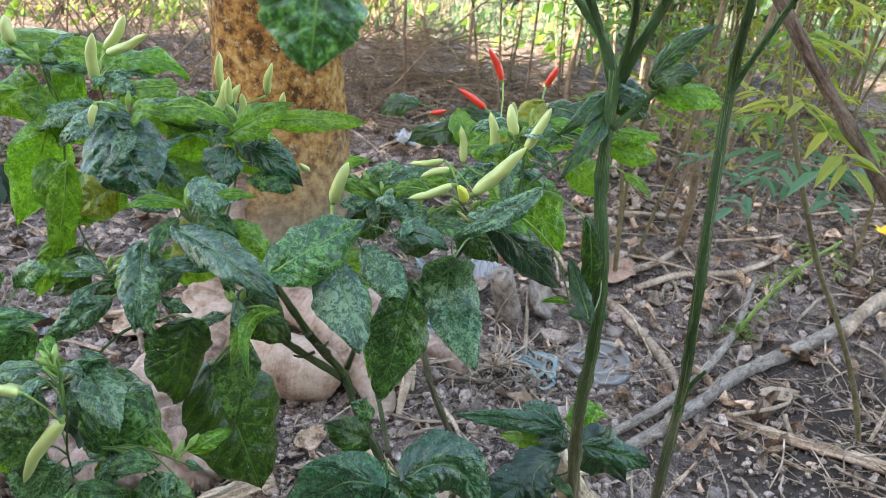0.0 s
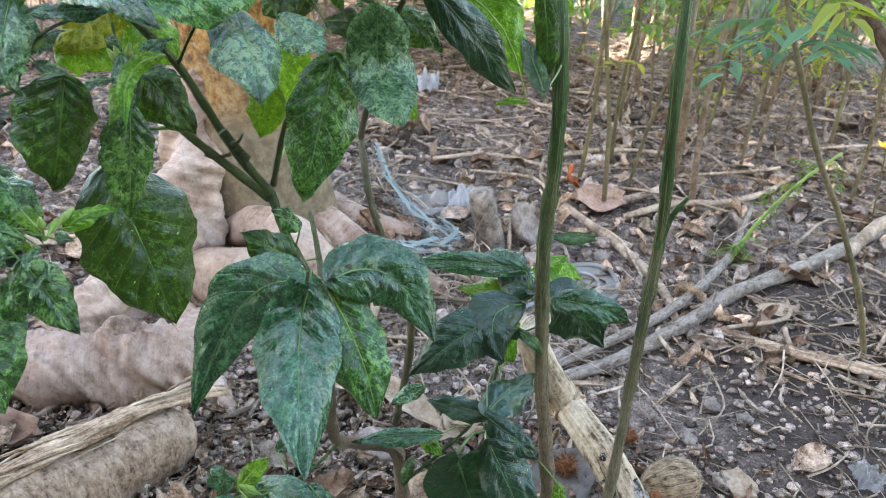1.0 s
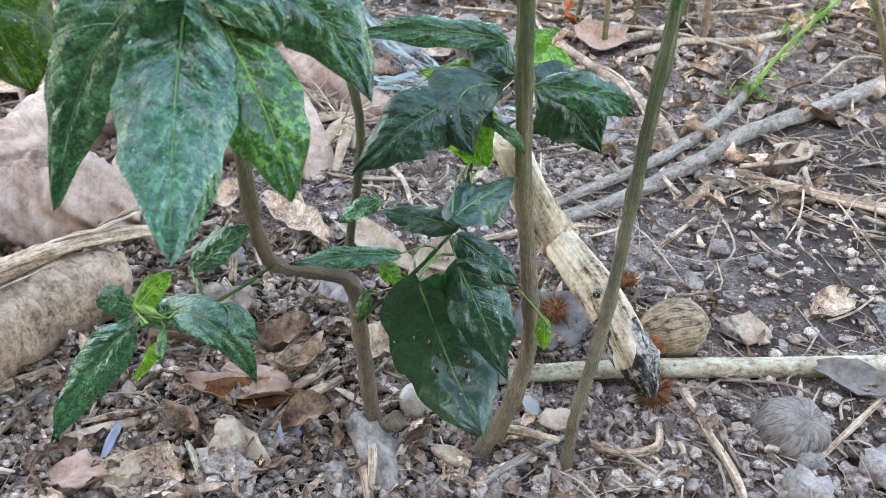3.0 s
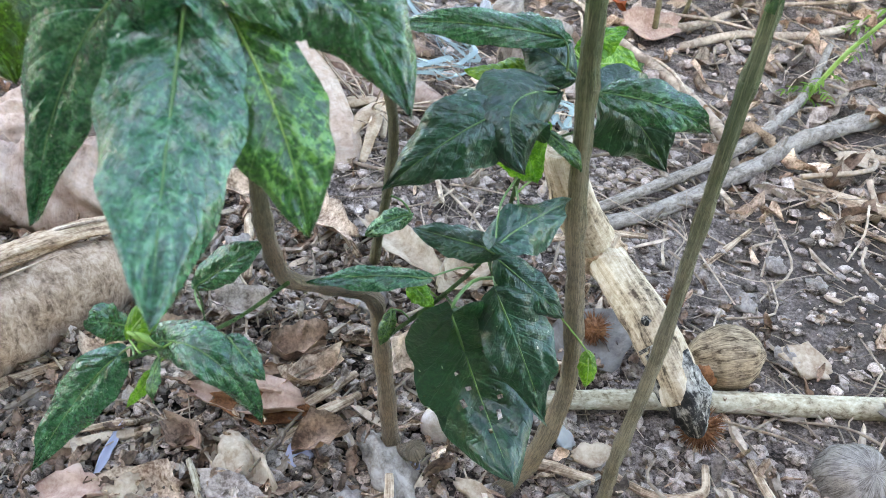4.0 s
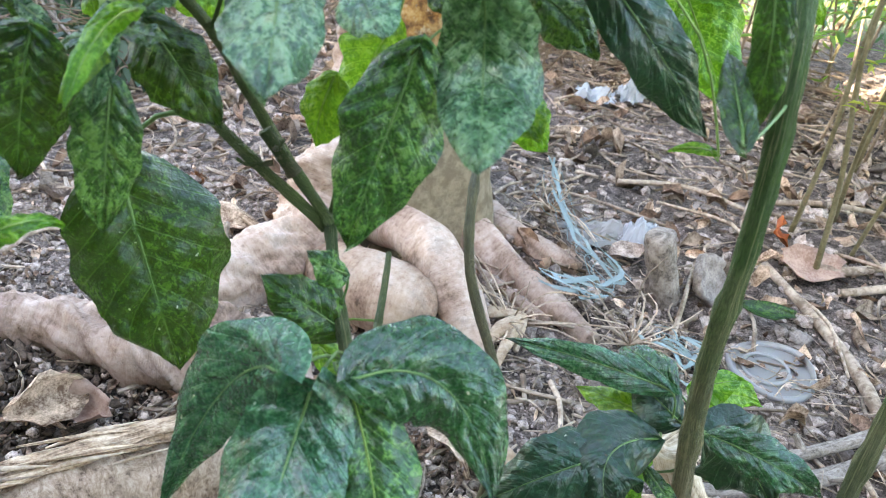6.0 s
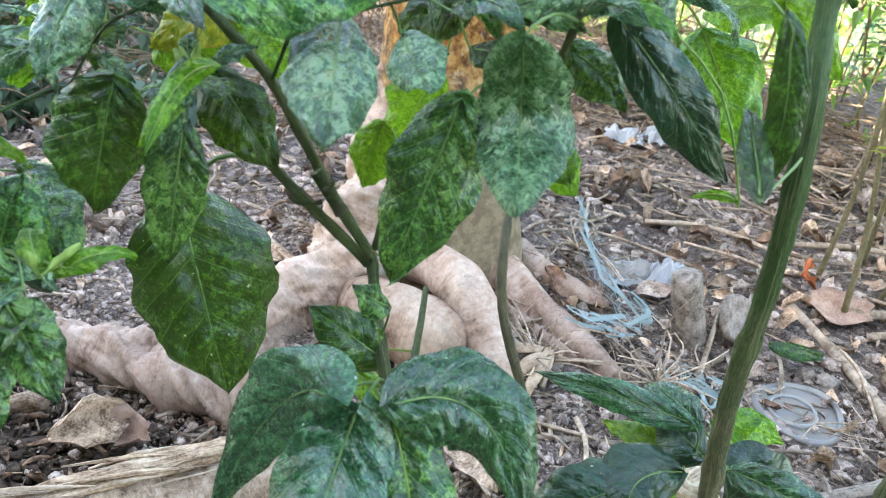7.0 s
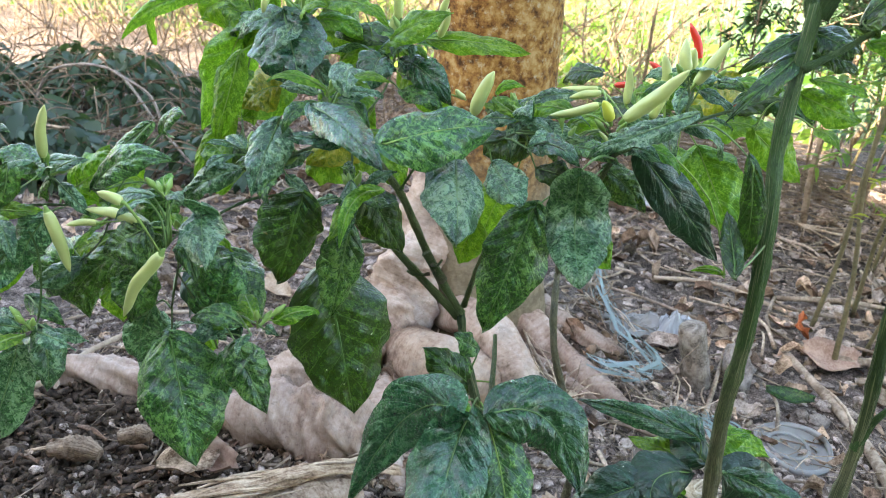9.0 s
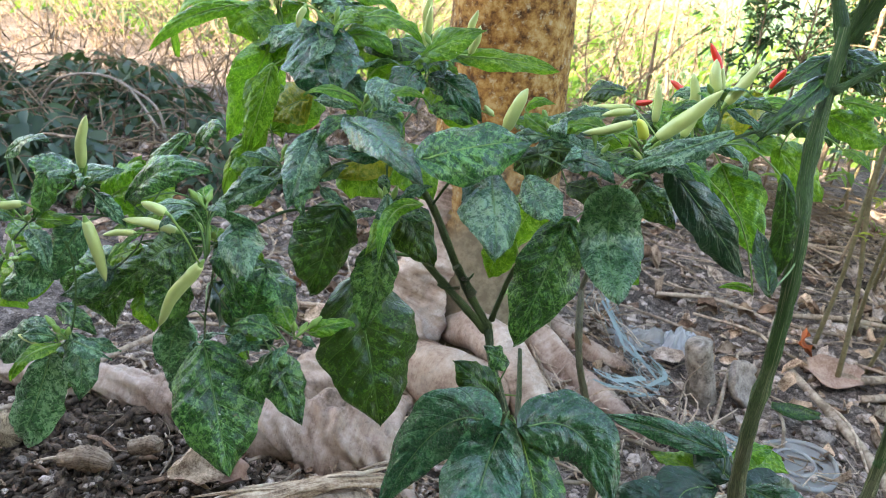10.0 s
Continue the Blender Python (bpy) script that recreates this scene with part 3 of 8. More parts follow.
# ---- ground ----
def build_ground():
    xs = np.concatenate([[-300, -60, -15, -7], np.arange(-4, -0.9, 0.12), np.arange(-0.9, 1.3, 0.014), np.arange(1.3, 3.6, 0.12), [5, 9, 20, 80, 300]])
    ys = np.concatenate([[-200, -40, -10, -3], np.arange(-1.2, 0.45, 0.12), np.arange(0.45, 2.1, 0.014), np.arange(2.1, 5.0, 0.1), np.arange(5, 12, 0.5), [16, 25, 60, 300]])
    verts = [(x, y, ground_height(x, y)) for y in ys for x in xs]
    w = len(xs)
    faces = [(j * w + i, j * w + i + 1, (j + 1) * w + i + 1, (j + 1) * w + i) for j in range(len(ys) - 1) for i in range(w - 1)]
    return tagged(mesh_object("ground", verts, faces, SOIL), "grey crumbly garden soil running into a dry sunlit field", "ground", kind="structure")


build_ground()


# ---- the tree with its pale roots ----
def build_tree():
    tree = thing("tree", "tree with orange-brown mottled trunk and swollen pale roots", "tree", at=(-0.216, 1.41, 0))

    rows = [(-0.03, 0.150, 0), (0.05, 0.138, 0), (0.12, 0.130, 0), (0.22, 0.122, 0), (0.36, 0.112, 0), (0.50, 0.104, 0), (0.65, 0.101, 0), (0.9, 0.099, 0.0), (1.4, 0.098, 0.01), (2.2, 0.092, 0.02), (3.2, 0.08, 0.05)]
    verts, faces, uvs = [], [], []
    sides = 40
    dense = []
    for (z0, r0, o0), (z1, r1, o1) in zip(rows, rows[1:]):
        m = 7 if z1 <= 0.9 else 3
        dense += [(z0 + (z1 - z0) * i / m, r0 + (r1 - r0) * i / m, o0 + (o1 - o0) * i / m) for i in range(m)]
    for z, r, o in dense:
        for s in range(sides + 1):
            a = 2 * math.pi * s / sides
            flare = 1.0 + 0.16 * math.exp(-z / 0.10) * math.cos(5 * a + 0.7)
            q = r * flare * (1 + 0.045 * noise.noise(Vector((math.cos(a) * 2.2, math.sin(a) * 2.2, z * 7))) + 0.02 * noise.noise(Vector((math.cos(a) * 9, math.sin(a) * 9, z * 30))))
            verts.append((-0.216 + o + q * math.cos(a), 1.41 + q * math.sin(a), z))
            uvs.append((s / sides, z))
    for i in range(len(dense) - 1):
        for s in range(sides):
            k = i * (sides + 1) + s
            faces.append((k, k + 1, k + sides + 2, k + sides + 1))
    set_parent(mesh_object("trunk", verts, faces, TRUNK, None, uvs), tree)

    def root(points, radii, rough=0.16, flat=1.0, sides=26, bark=ROOT, lump=16.0):
        return set_parent(tube("root", points, radii, bark, sides=sides, steps=16, rough=rough * 1.5, flat=flat, lump=lump), tree)

    # the pale flare that leans off the trunk's foot and runs out towards the front
    root([(-0.25, 1.37, 0.40), (-0.262, 1.345, 0.30), (-0.275, 1.305, 0.18), (-0.28, 1.255, 0.10), (-0.288, 1.195, 0.055), (-0.312, 1.12, 0.035), (-0.337, 1.05, 0.028), (-0.375, 0.995, 0.012)], [0.03, 0.048, 0.058, 0.060, 0.056, 0.050, 0.045, 0.033], 0.34, 1.0, 52, ROOTPALE, 22.0)
    # the arched root
    root([(-0.235, 1.33, 0.03), (-0.205, 1.295, 0.062), (-0.151, 1.26, 0.087), (-0.090, 1.225, 0.090), (-0.040, 1.19, 0.068), (-0.008, 1.165, 0.044), (0.019, 1.14, 0.016), (0.03, 1.12, -0.01)], [0.026, 0.032, 0.036, 0.037, 0.034, 0.031, 0.026, 0.018], 0.10, 1.0, 34, ROOTPALE)
    # the swollen hump in front of it
    root([(-0.275, 1.215, 0.010), (-0.25, 1.20, 0.030), (-0.195, 1.17, 0.040), (-0.138, 1.148, 0.048), (-0.098, 1.143, 0.050), (-0.070, 1.146, 0.046), (-0.056, 1.152, 0.040), (-0.050, 1.155, 0.036)], [0.036, 0.046, 0.051, 0.053, 0.051, 0.044, 0.030, 0.008], 0.10, 1.0, 38, ROOTTAN)
    # the thick root that tapers away along the bed
    root([(-0.145, 0.968, 0.010), (-0.158, 0.962, 0.018), (-0.19, 0.95, 0.028), (-0.25, 0.935, 0.033), (-0.33, 0.905, 0.038), (-0.43, 0.878, 0.050), (-0.544, 0.842, 0.056), (-0.617, 0.805, 0.056), (-0.72, 0.75, 0.055), (-0.85, 0.69, 0.05)], [0.012, 0.034, 0.050, 0.053, 0.047, 0.033, 0.024, 0.022, 0.021, 0.02], 0.34, 1.0, 56, ROOT, 24.0)
    root([(-0.215, 1.13, 0.005), (-0.20, 1.06, 0.012), (-0.16, 1.00, 0.010), (-0.115, 0.955, 0.006), (-0.085, 0.92, -0.005)], [0.025, 0.022, 0.018, 0.016, 0.012], 0.2, 1.0, 22, ROOTPALE)
    root([(-0.11, 1.39, 0.05), (-0.004, 1.340, 0.022), (0.082, 1.291, 0.016), (0.152, 1.244, 0.010)], [0.035, 0.026, 0.021, 0.014])
    root([(-0.06, 1.315, 0.016), (0.025, 1.286, 0.010), (0.084, 1.258, 0.008)], [0.015, 0.011, 0.008])
    root([(-0.10, 1.47, 0.03), (0.011, 1.432, 0.018), (0.080, 1.421, 0.010)], [0.03, 0.022, 0.014])
    # high crown, out of sight
    crown = Heap()
    rng = random.Random(5)
    for _ in range(450):
        a, r = rng.uniform(0, 6.283), rng.uniform(0.1, 1.5) ** 0.8
        c = Vector((-0.16 + r * math.cos(a), 1.46 + r * math.sin(a), rng.uniform(2.6, 4.0)))
        n = Vector((rng.gauss(0, 0.5), rng.gauss(0, 0.5), 1)).normalized()
        u = n.orthogonal().normalized() * rng.uniform(0.05, 0.09)
        v = n.cross(u) * 0.5
        crown.add([c - u, c - v, c + u, c + v], [(0, 1, 2, 3)])
    set_parent(crown.make("crown", CROWNLEAF, "", "", None, ""), tree)
    return tree


build_tree()


# ---- unseen trees added behind the viewer to lay shade over the plants ----
def build_shade_tree(x, y, height, spread, seed):
    rng = random.Random(seed)
    tree = thing("shade_tree", "unseen broad leafy green tree added to shade the garden", "tree", "shade trees", (x, y, 0))
    set_parent(tube("trunk", [(x, y, -0.1), (x + 0.1, y, 1.2), (x, y + 0.05, height * 0.6)], [0.16, 0.13, 0.07], BROWNSTEM, sides=10, rough=0.15, lump=5), tree)
    crown = Heap()
    for _ in range(5200):
        d = Vector((rng.gauss(0, 1), rng.gauss(0, 1), rng.gauss(0, 1))).normalized() * rng.random() ** 0.4
        c = Vector((x + d.x * spread, y + d.y * spread * 0.7, height * 0.52 + d.z * height * 0.48))
        n = Vector((rng.gauss(0, 1), rng.gauss(0, 1), rng.gauss(0, 1))).normalized()
        u = n.orthogonal().normalized() * rng.uniform(0.20, 0.42)
        v = n.cross(u) * 0.55
        crown.add([c - u, c - v, c + u, c + v], [(0, 1, 2, 3)])
    set_parent(crown.make("crown", CROWNLEAF, "", "", None, ""), tree)


for i, (sx, sy, sh, sw) in enumerate([(-5.2, -3.4, 3.24, 1.8), (-2.8, -3.2, 4.1, 2.0), (-0.4, -3.3, 4.02, 2.0), (2.0, -3.3, 4.3, 2.0), (4.4, -3.0, 4.32, 2.0), (-1.6, -5.4, 5.34, 2.4), (-4.4, -5.2, 4.56, 2.2), (1.2, -5.4, 5.34, 2.4)]):
    build_shade_tree(sx, sy, sh, sw, 50 + i)

# ---- chilli plants ----
STALKS = {}


def stem(parent, name, points, r0, r1, kind):
    sides = 12 if r0 > 0.004 else 8
    ob = tube(name, points, [r0, r1], STEM[kind], sides=sides, steps=6, rough=0.16 if r0 > 0.0015 else 0.10, lump=70.0, node_every=0.028 if r0 < 0.004 else 0.045, ridges=5 if r0 < 0.004 else 7)
    STALKS.setdefault(parent.name, []).extend(smooth_path(points, 6))
    return set_parent(ob, parent)


def leaf_outline(u, drawn):
    """Half width along the blade: egg-shaped, drawn out at the tip."""
    return 2.87 * u ** 0.62 * (1 - u) ** drawn * (1.0 + 0.28 * (drawn - 0.9))


LEAF_COUNT = [0]


def leaf(parent, base, tip, width, facing, kind, bend, fold, mid=None, holes=()):
    """A leaf blade from its stalk to its tip; mid, where given, is the point half way along its midrib."""
    LEAF_COUNT[0] += 1
    rng = random.Random(LEAF_COUNT[0] * 7 + 3)
    b, t = Vector(base), Vector(tip)
    length = (t - b).length
    n0 = Vector(facing)
    rows, half = 40, 10
    ph, ph2 = rng.uniform(0, 6.3), rng.uniform(0, 6.3)
    off = Vector((rng.uniform(0, 50), rng.uniform(0, 50), 0))
    wav = rng.uniform(0.06, 0.14)
    twist = rng.choice((-1, 1)) * rng.uniform(0.2, 0.8)
    freq = rng.uniform(7.5, 13.5)
    hook = rng.uniform(0.03, 0.22)
    sweep = rng.choice((-1, 1)) * rng.uniform(0.04, 0.15)
    lop = rng.uniform(-0.10, 0.10)
    drawn = rng.uniform(0.82, 1.12)
    if mid is not None:
        m = Vector(mid)
        hook, sweep, twist = hook * 0.35, sweep * 0.15, twist * 0.5
        bow = m * 2 - (b + t) * 0.5
    else:
        d0 = (t - b) / length
        s0 = d0.cross(n0).normalized()
        bow = (b + t) * 0.5 + s0.cross(d0) * (bend * length * 1.6) + s0 * (sweep * length)

    def spine(u):
        """The midrib's place, with the blade's own axes there."""
        p = b * (1 - u) ** 2 + bow * (2 * u * (1 - u)) + t * u * u
        d = ((bow - b) * (1 - u) + (t - bow) * u).normalized()
        side = d.cross(n0).normalized()
        n = side.cross(d).normalized()
        p = p - n * (hook * length * max(0.0, u - 0.7) ** 2 * 6) + n * (0.012 * length * math.sin(5.0 * u + ph))
        return p, d, side, n

    verts, uvs, faces = [], [], []
    for i in range(rows + 1):
        u = i / rows
        hw = leaf_outline(u, drawn) * width * 0.5
        centre, d, side, n = spine(u)
        for j in range(-half, half + 1):
            v = j / half
            edge = abs(v)
            turn = 1.3 if v > 0 else 0.0
            w = hw * (1 + (lop if v > 0 else -lop)) * (1 + (0.05 * math.sin(u * 23 + ph + turn) + 0.05 * noise.noise(Vector((u * 16.0, 3.0 + turn, 0)) + off)) * edge ** 3)
            lift = fold * edge * hw * 0.9 - 0.34 * hw * edge ** 2.2
            wave = wav * width * edge ** 2 * math.sin(u * freq + ph2 + 1.5 * turn) + twist * v * hw * 0.5 * (u - 0.3)
            # the blade swells between its side veins
            rib = abs(math.sin((u - 0.26 * edge) * 7 * math.pi))
            quilt = (0.045 if kind == "deep" else 0.075) * width * rib ** 0.6 * min(1, edge * 3.2) * (1 - edge ** 4) * (1 - u * 0.55)
            puck = 0.045 * width * noise.noise(Vector((v * 3.1, u * 8.0, 0)) + off)
            puck += 0.032 * width * noise.noise(Vector((v * 6.5, (u - 0.25 * edge) * 21.0, 7)) + off) * min(1, edge * 5)
            fwd = -0.06 * length * edge ** 2 * max(0.0, 1 - u / 0.25)
            verts.append(centre + side * (v * w) + n * (lift + wave + quilt + puck) + d * fwd)
            uvs.append((0.5 + v * 0.5, u))
    m = 2 * half + 1
    for i in range(rows):
        for j in range(m - 1):
            k = i * m + j
            if (i, j) not in holes:
                faces.append((k, k + 1, k + m + 1, k + m))
    ob = set_parent(mesh_object("leaf", verts, faces, LEAF[kind], None, uvs), parent)
    # stalk and raised midrib
    rib = []
    for u in (0.0, 0.15, 0.3, 0.45, 0.6, 0.75, 0.9):
        p, d, side, n = spine(u)
        rib.append(p + n * 0.0005)
    d = (rib[1] - rib[0]).normalized()
    near = STALKS.get(parent.name, [])
    pts = rib
    if near:
        q = min(near, key=lambda s: (s - b).length)
        gap = (q - b).length
        if gap > 0.13:
            q = b - d * 0.03 + Vector((0, 0.01, -0.01))
            gap = 0.03
        pts = [q, q.lerp(b, 0.5) + Vector((0, 0, 0.10 * gap)) - d * (0.10 * gap)] + rib
    r = max(0.0006, width * 0.015)
    tube_ob = tube("leaf_stalk", pts, [r * 1.25, r, r * 0.75, r * 0.4, r * 0.15], STALKMAT.get(kind, STALKMAT["dark"]), sides=6, steps=3)
    set_parent(tube_ob, ob)
    return ob


STALKMAT = {
    "dark": plain("leaf_stalk_green", (0.075, 0.155, 0.040), (0.13, 0.22, 0.07), 60.0, 0.45, 0.4, 0.2, 0.001),
    "bright": plain("leaf_stalk_light", (0.16, 0.27, 0.05), (0.24, 0.36, 0.09), 60.0, 0.45, 0.4, 0.2, 0.001),
}
STALKMAT["yellow"] = STALKMAT["bright"]
STALKMAT["vein"] = STALKMAT["bright"]
TIP_COUNT = [0]


def shoot_tip(parent, at, size, kinds, count=5):
    """Young leaves and buds round the end of a shoot."""
    TIP_COUNT[0] += 1
    rng = random.Random(400 + TIP_COUNT[0])
    c = Vector(at)
    for i in range(count):
        a = i * 2.4 + rng.uniform(-0.4, 0.4)
        d = Vector((math.cos(a), math.sin(a) * 0.8 - 0.15, rng.uniform(-0.5, 0.6))).normalized()
        b = c + d * rng.uniform(0.005, 0.012)
        ln = size * rng.uniform(0.55, 1.25)
        leaf(parent, b, b + d * ln + Vector((0, 0, -0.2 * ln)), ln * rng.uniform(0.34, 0.5), (rng.gauss(0, 0.3), -0.5 + rng.gauss(0, 0.3), 0.8), rng.choice(kinds), rng.uniform(0.1, 0.3), rng.uniform(0.1, 0.4))
    for i in range(3):
        d = Vector((rng.gauss(0, 0.6), rng.gauss(0, 0.6), 0.8)).normalized()
        e = c + d * rng.uniform(0.008, 0.018)
        bud = tube("bud", [c, c.lerp(e, 0.6), e, e + d * 0.006], [0.0006, 0.0007, 0.0024, 0.0008], STALKMAT["bright"], sides=7, steps=3)
        set_parent(bud, parent)


POD_COUNT = [0]


def pod(parent, base, tip, radius, kind):
    """A chilli pod with its cap and its stalk."""
    POD_COUNT[0] += 1
    rng = random.Random(POD_COUNT[0])
    radius *= 0.92
    b, t = Vector(base), Vector(tip)
    d = (t - b).normalized()
    bow = d.orthogonal().normalized() * (t - b).length * rng.choice((-1, 1)) * rng.uniform(0.02, 0.07)
    mid = b.lerp(t, 0.5) + bow
    ob = tube("pod", [b, b.lerp(mid, 0.35), mid, mid.lerp(t, 0.55), t], [radius * 0.58, radius * 0.82, radius * 0.91, radius * 0.93, radius * 0.90, radius * 0.82, radius * 0.70, radius * 0.50, radius * 0.10], POD[kind], sides=14, steps=5, rough=0.22, lump=60.0)
    set_parent(ob, parent)
    cap = tube("cap", [b - d * radius * 0.75, b + d * radius * 0.1, b + d * radius * 0.55], [radius * 0.26, radius * 0.50, radius * 0.64], STALKMAT["bright"], sides=12, steps=3, rough=0.05)
    set_parent(cap, ob)
    near = STALKS.get(parent.name, [])
    start = b - d * radius * 0.7
    end = start - d * 0.015 - Vector((0, 0, 0.004))
    if near:
        q = min(near, key=lambda s: (s - start).length)
        if (q - start).length < 0.10:
            end = q
    foot = tube("pod_stalk", [end, end.lerp(start, 0.6) - d * radius * 0.5, start], [radius * 0.18, radius * 0.22, radius * 0.30], STALKMAT["bright"], sides=7, steps=4)
    set_parent(foot, ob)
    return ob


plant = thing("chilli_plant", "bushy chilli plant with mottled green leaves and pale pods", "chilli plant", "chilli plants", (0.21, 0.717, 0))
tall_plant = thing("chilli_plant", "tall chilli plant with ridged green stem forking high up", "chilli plant", "chilli plants", (0.280, 0.705, 0))
tall_plant_two = thing("chilli_plant", "tall slender chilli stem with pale lengthwise stripes", "chilli plant", "chilli plants", (0.355, 0.700, 0))


def tall_stem(parent, name, points, radii):
    surface = STEM["green"] if name != "main_stem" else STEM["tall"] if parent is tall_plant else STEM["slender"]
    STALKS.setdefault(parent.name, []).extend(smooth_path(points, 5))
    return set_parent(tube(name, points, radii, surface, sides=20, steps=9, rough=0.22, lump=55.0, node_every=0.09, ridges=6), parent)


tall_stem(tall_plant, "main_stem", [(0.277, 0.701, -0.012), (0.286, 0.703, 0.004), (0.303, 0.708, 0.046), (0.315, 0.724, 0.111), (0.307, 0.729, 0.188), (0.298, 0.730, 0.247), (0.291, 0.730, 0.322), (0.286, 0.724, 0.390), (0.287, 0.720, 0.462), (0.283, 0.720, 0.545), (0.275, 0.747, 0.595), (0.275, 0.781, 0.676)], [0.0094, 0.0069, 0.0061, 0.0056, 0.0052, 0.0048, 0.0046])
tall_stem(tall_plant, "branch", [(0.276, 0.781, 0.669), (0.263, 0.795, 0.696), (0.234, 0.800, 0.730), (0.202, 0.766, 0.771)], [0.0036, 0.0032, 0.0029])
tall_stem(tall_plant, "branch", [(0.273, 0.781, 0.669), (0.257, 0.790, 0.709), (0.235, 0.756, 0.753)], [0.0034, 0.0031, 0.0028])
tall_stem(tall_plant, "branch", [(0.278, 0.781, 0.669), (0.281, 0.766, 0.716), (0.272, 0.707, 0.762)], [0.0026, 0.0024, 0.0022])
tall_stem(tall_plant, "branch", [(0.279, 0.781, 0.669), (0.293, 0.779, 0.706), (0.303, 0.772, 0.737), (0.302, 0.708, 0.780)], [0.0044, 0.0041, 0.0038])
tall_stem(tall_plant, "twig", [(0.278, 0.761, 0.638), (0.298, 0.780, 0.652), (0.320, 0.789, 0.670), (0.345, 0.802, 0.681)], [0.0025, 0.0020, 0.0015])
tall_stem(tall_plant, "side_shoot", [(0.233, 0.588, 0.790), (0.181, 0.528, 0.790), (0.135, 0.483, 0.786)], [0.0030, 0.0025, 0.0020])
tall_stem(tall_plant, "side_shoot", [(0.304, 0.774, 0.736), (0.269, 0.658, 0.766), (0.233, 0.588, 0.790)], [0.0034, 0.0030, 0.0030])
tall_stem(tall_plant_two, "main_stem", [(0.355, 0.699, -0.012), (0.359, 0.700, 0.004), (0.359, 0.702, 0.063), (0.370, 0.727, 0.140), (0.374, 0.744, 0.227), (0.376, 0.753, 0.317), (0.378, 0.763, 0.396), (0.369, 0.760, 0.511), (0.377, 0.846, 0.648), (0.370, 0.817, 0.729), (0.380, 0.831, 0.846)], [0.0064, 0.0049, 0.0046, 0.0044, 0.0042, 0.0040, 0.0037])
tall_stem(tall_plant_two, "broken_twig", [(0.377, 0.760, 0.377), (0.384, 0.764, 0.403), (0.394, 0.765, 0.421)], [0.003, 0.0025, 0.0015])
tall_stem(tall_plant_two, "side_shoot", [(0.377, 0.846, 0.648), (0.399, 0.845, 0.704), (0.422, 0.819, 0.780)], [0.003, 0.0025, 0.0020])

# stems and shoots
stem(plant, "main_stem", [(0.212, 0.698, 0.032), (0.191, 0.713, 0.009), (0.183, 0.719, 0.069), (0.176, 0.726, 0.120), (0.170, 0.729, 0.155), (0.145, 0.708, 0.179), (0.131, 0.677, 0.208), (0.134, 0.649, 0.255), (0.139, 0.632, 0.300), (0.137, 0.634, 0.345), (0.130, 0.632, 0.390), (0.103, 0.663, 0.410), (0.088, 0.681, 0.432)], 0.0073, 0.0030, "foot")
stem(plant, "branch", [(0.088, 0.681, 0.432), (0.067, 0.675, 0.464), (0.054, 0.661, 0.503), (0.044, 0.649, 0.533), (0.025, 0.624, 0.572), (-0.018, 0.647, 0.586)], 0.0032, 0.0024, "dark")
stem(plant, "branch", [(0.085, 0.681, 0.429), (0.062, 0.660, 0.464), (0.047, 0.652, 0.482), (0.038, 0.640, 0.500)], 0.0032, 0.0025, "dark")
stem(plant, "branch", [(0.090, 0.681, 0.440), (0.103, 0.669, 0.481), (0.110, 0.668, 0.499)], 0.0022, 0.0016, "dark")
stem(plant, "branch", [(0.169, 0.738, 0.181), (0.183, 0.728, 0.302), (0.154, 0.720, 0.404), (0.136, 0.760, 0.441), (0.129, 0.784, 0.439), (0.146, 0.727, 0.479), (0.159, 0.712, 0.517), (0.178, 0.686, 0.563), (0.186, 0.674, 0.581)], 0.0034, 0.0016, "bark")
stem(plant, "node", [(0.078, 0.664, 0.464), (0.072, 0.661, 0.475), (0.066, 0.658, 0.486)], 0.0036, 0.0032, "twiggy")
stem(plant, "scar", [(0.072, 0.658, 0.478), (0.080, 0.650, 0.483), (0.084, 0.648, 0.489)], 0.0014, 0.0008, "twiggy")
stem(plant, "scar", [(0.070, 0.658, 0.470), (0.062, 0.650, 0.470), (0.057, 0.647, 0.473)], 0.0013, 0.0008, "twiggy")
stem(plant, "stub", [(0.132, 0.650, 0.380), (0.118, 0.686, 0.390), (0.103, 0.721, 0.399)], 0.0024, 0.0017, "twiggy")
stem(plant, "branch", [(0.186, 0.674, 0.581), (0.198, 0.691, 0.587), (0.224, 0.736, 0.599), (0.254, 0.783, 0.608), (0.272, 0.832, 0.607)], 0.0011, 0.0010, "green")
stem(plant, "branch", [(0.046, 0.649, 0.532), (0.068, 0.642, 0.563), (0.085, 0.658, 0.569), (0.109, 0.668, 0.577), (0.116, 0.704, 0.581)], 0.0010, 0.0008, "green")
stem(plant, "branch", [(0.186, 0.674, 0.579), (0.178, 0.698, 0.583), (0.171, 0.697, 0.595)], 0.0009, 0.0007, "green")
stem(plant, "twig", [(0.188, 0.673, 0.583), (0.188, 0.698, 0.589), (0.182, 0.707, 0.596)], 0.0007, 0.0006, "green")
stem(plant, "twig", [(0.213, 0.727, 0.590), (0.213, 0.745, 0.608), (0.206, 0.763, 0.623)], 0.0008, 0.0006, "green")
stem(plant, "twig", [(0.216, 0.727, 0.592), (0.214, 0.745, 0.612), (0.215, 0.745, 0.622)], 0.0008, 0.0006, "green")
stem(plant, "twig", [(-0.018, 0.647, 0.586), (-0.046, 0.673, 0.600), (-0.071, 0.694, 0.613), (-0.080, 0.699, 0.637)], 0.0008, 0.0006, "green")
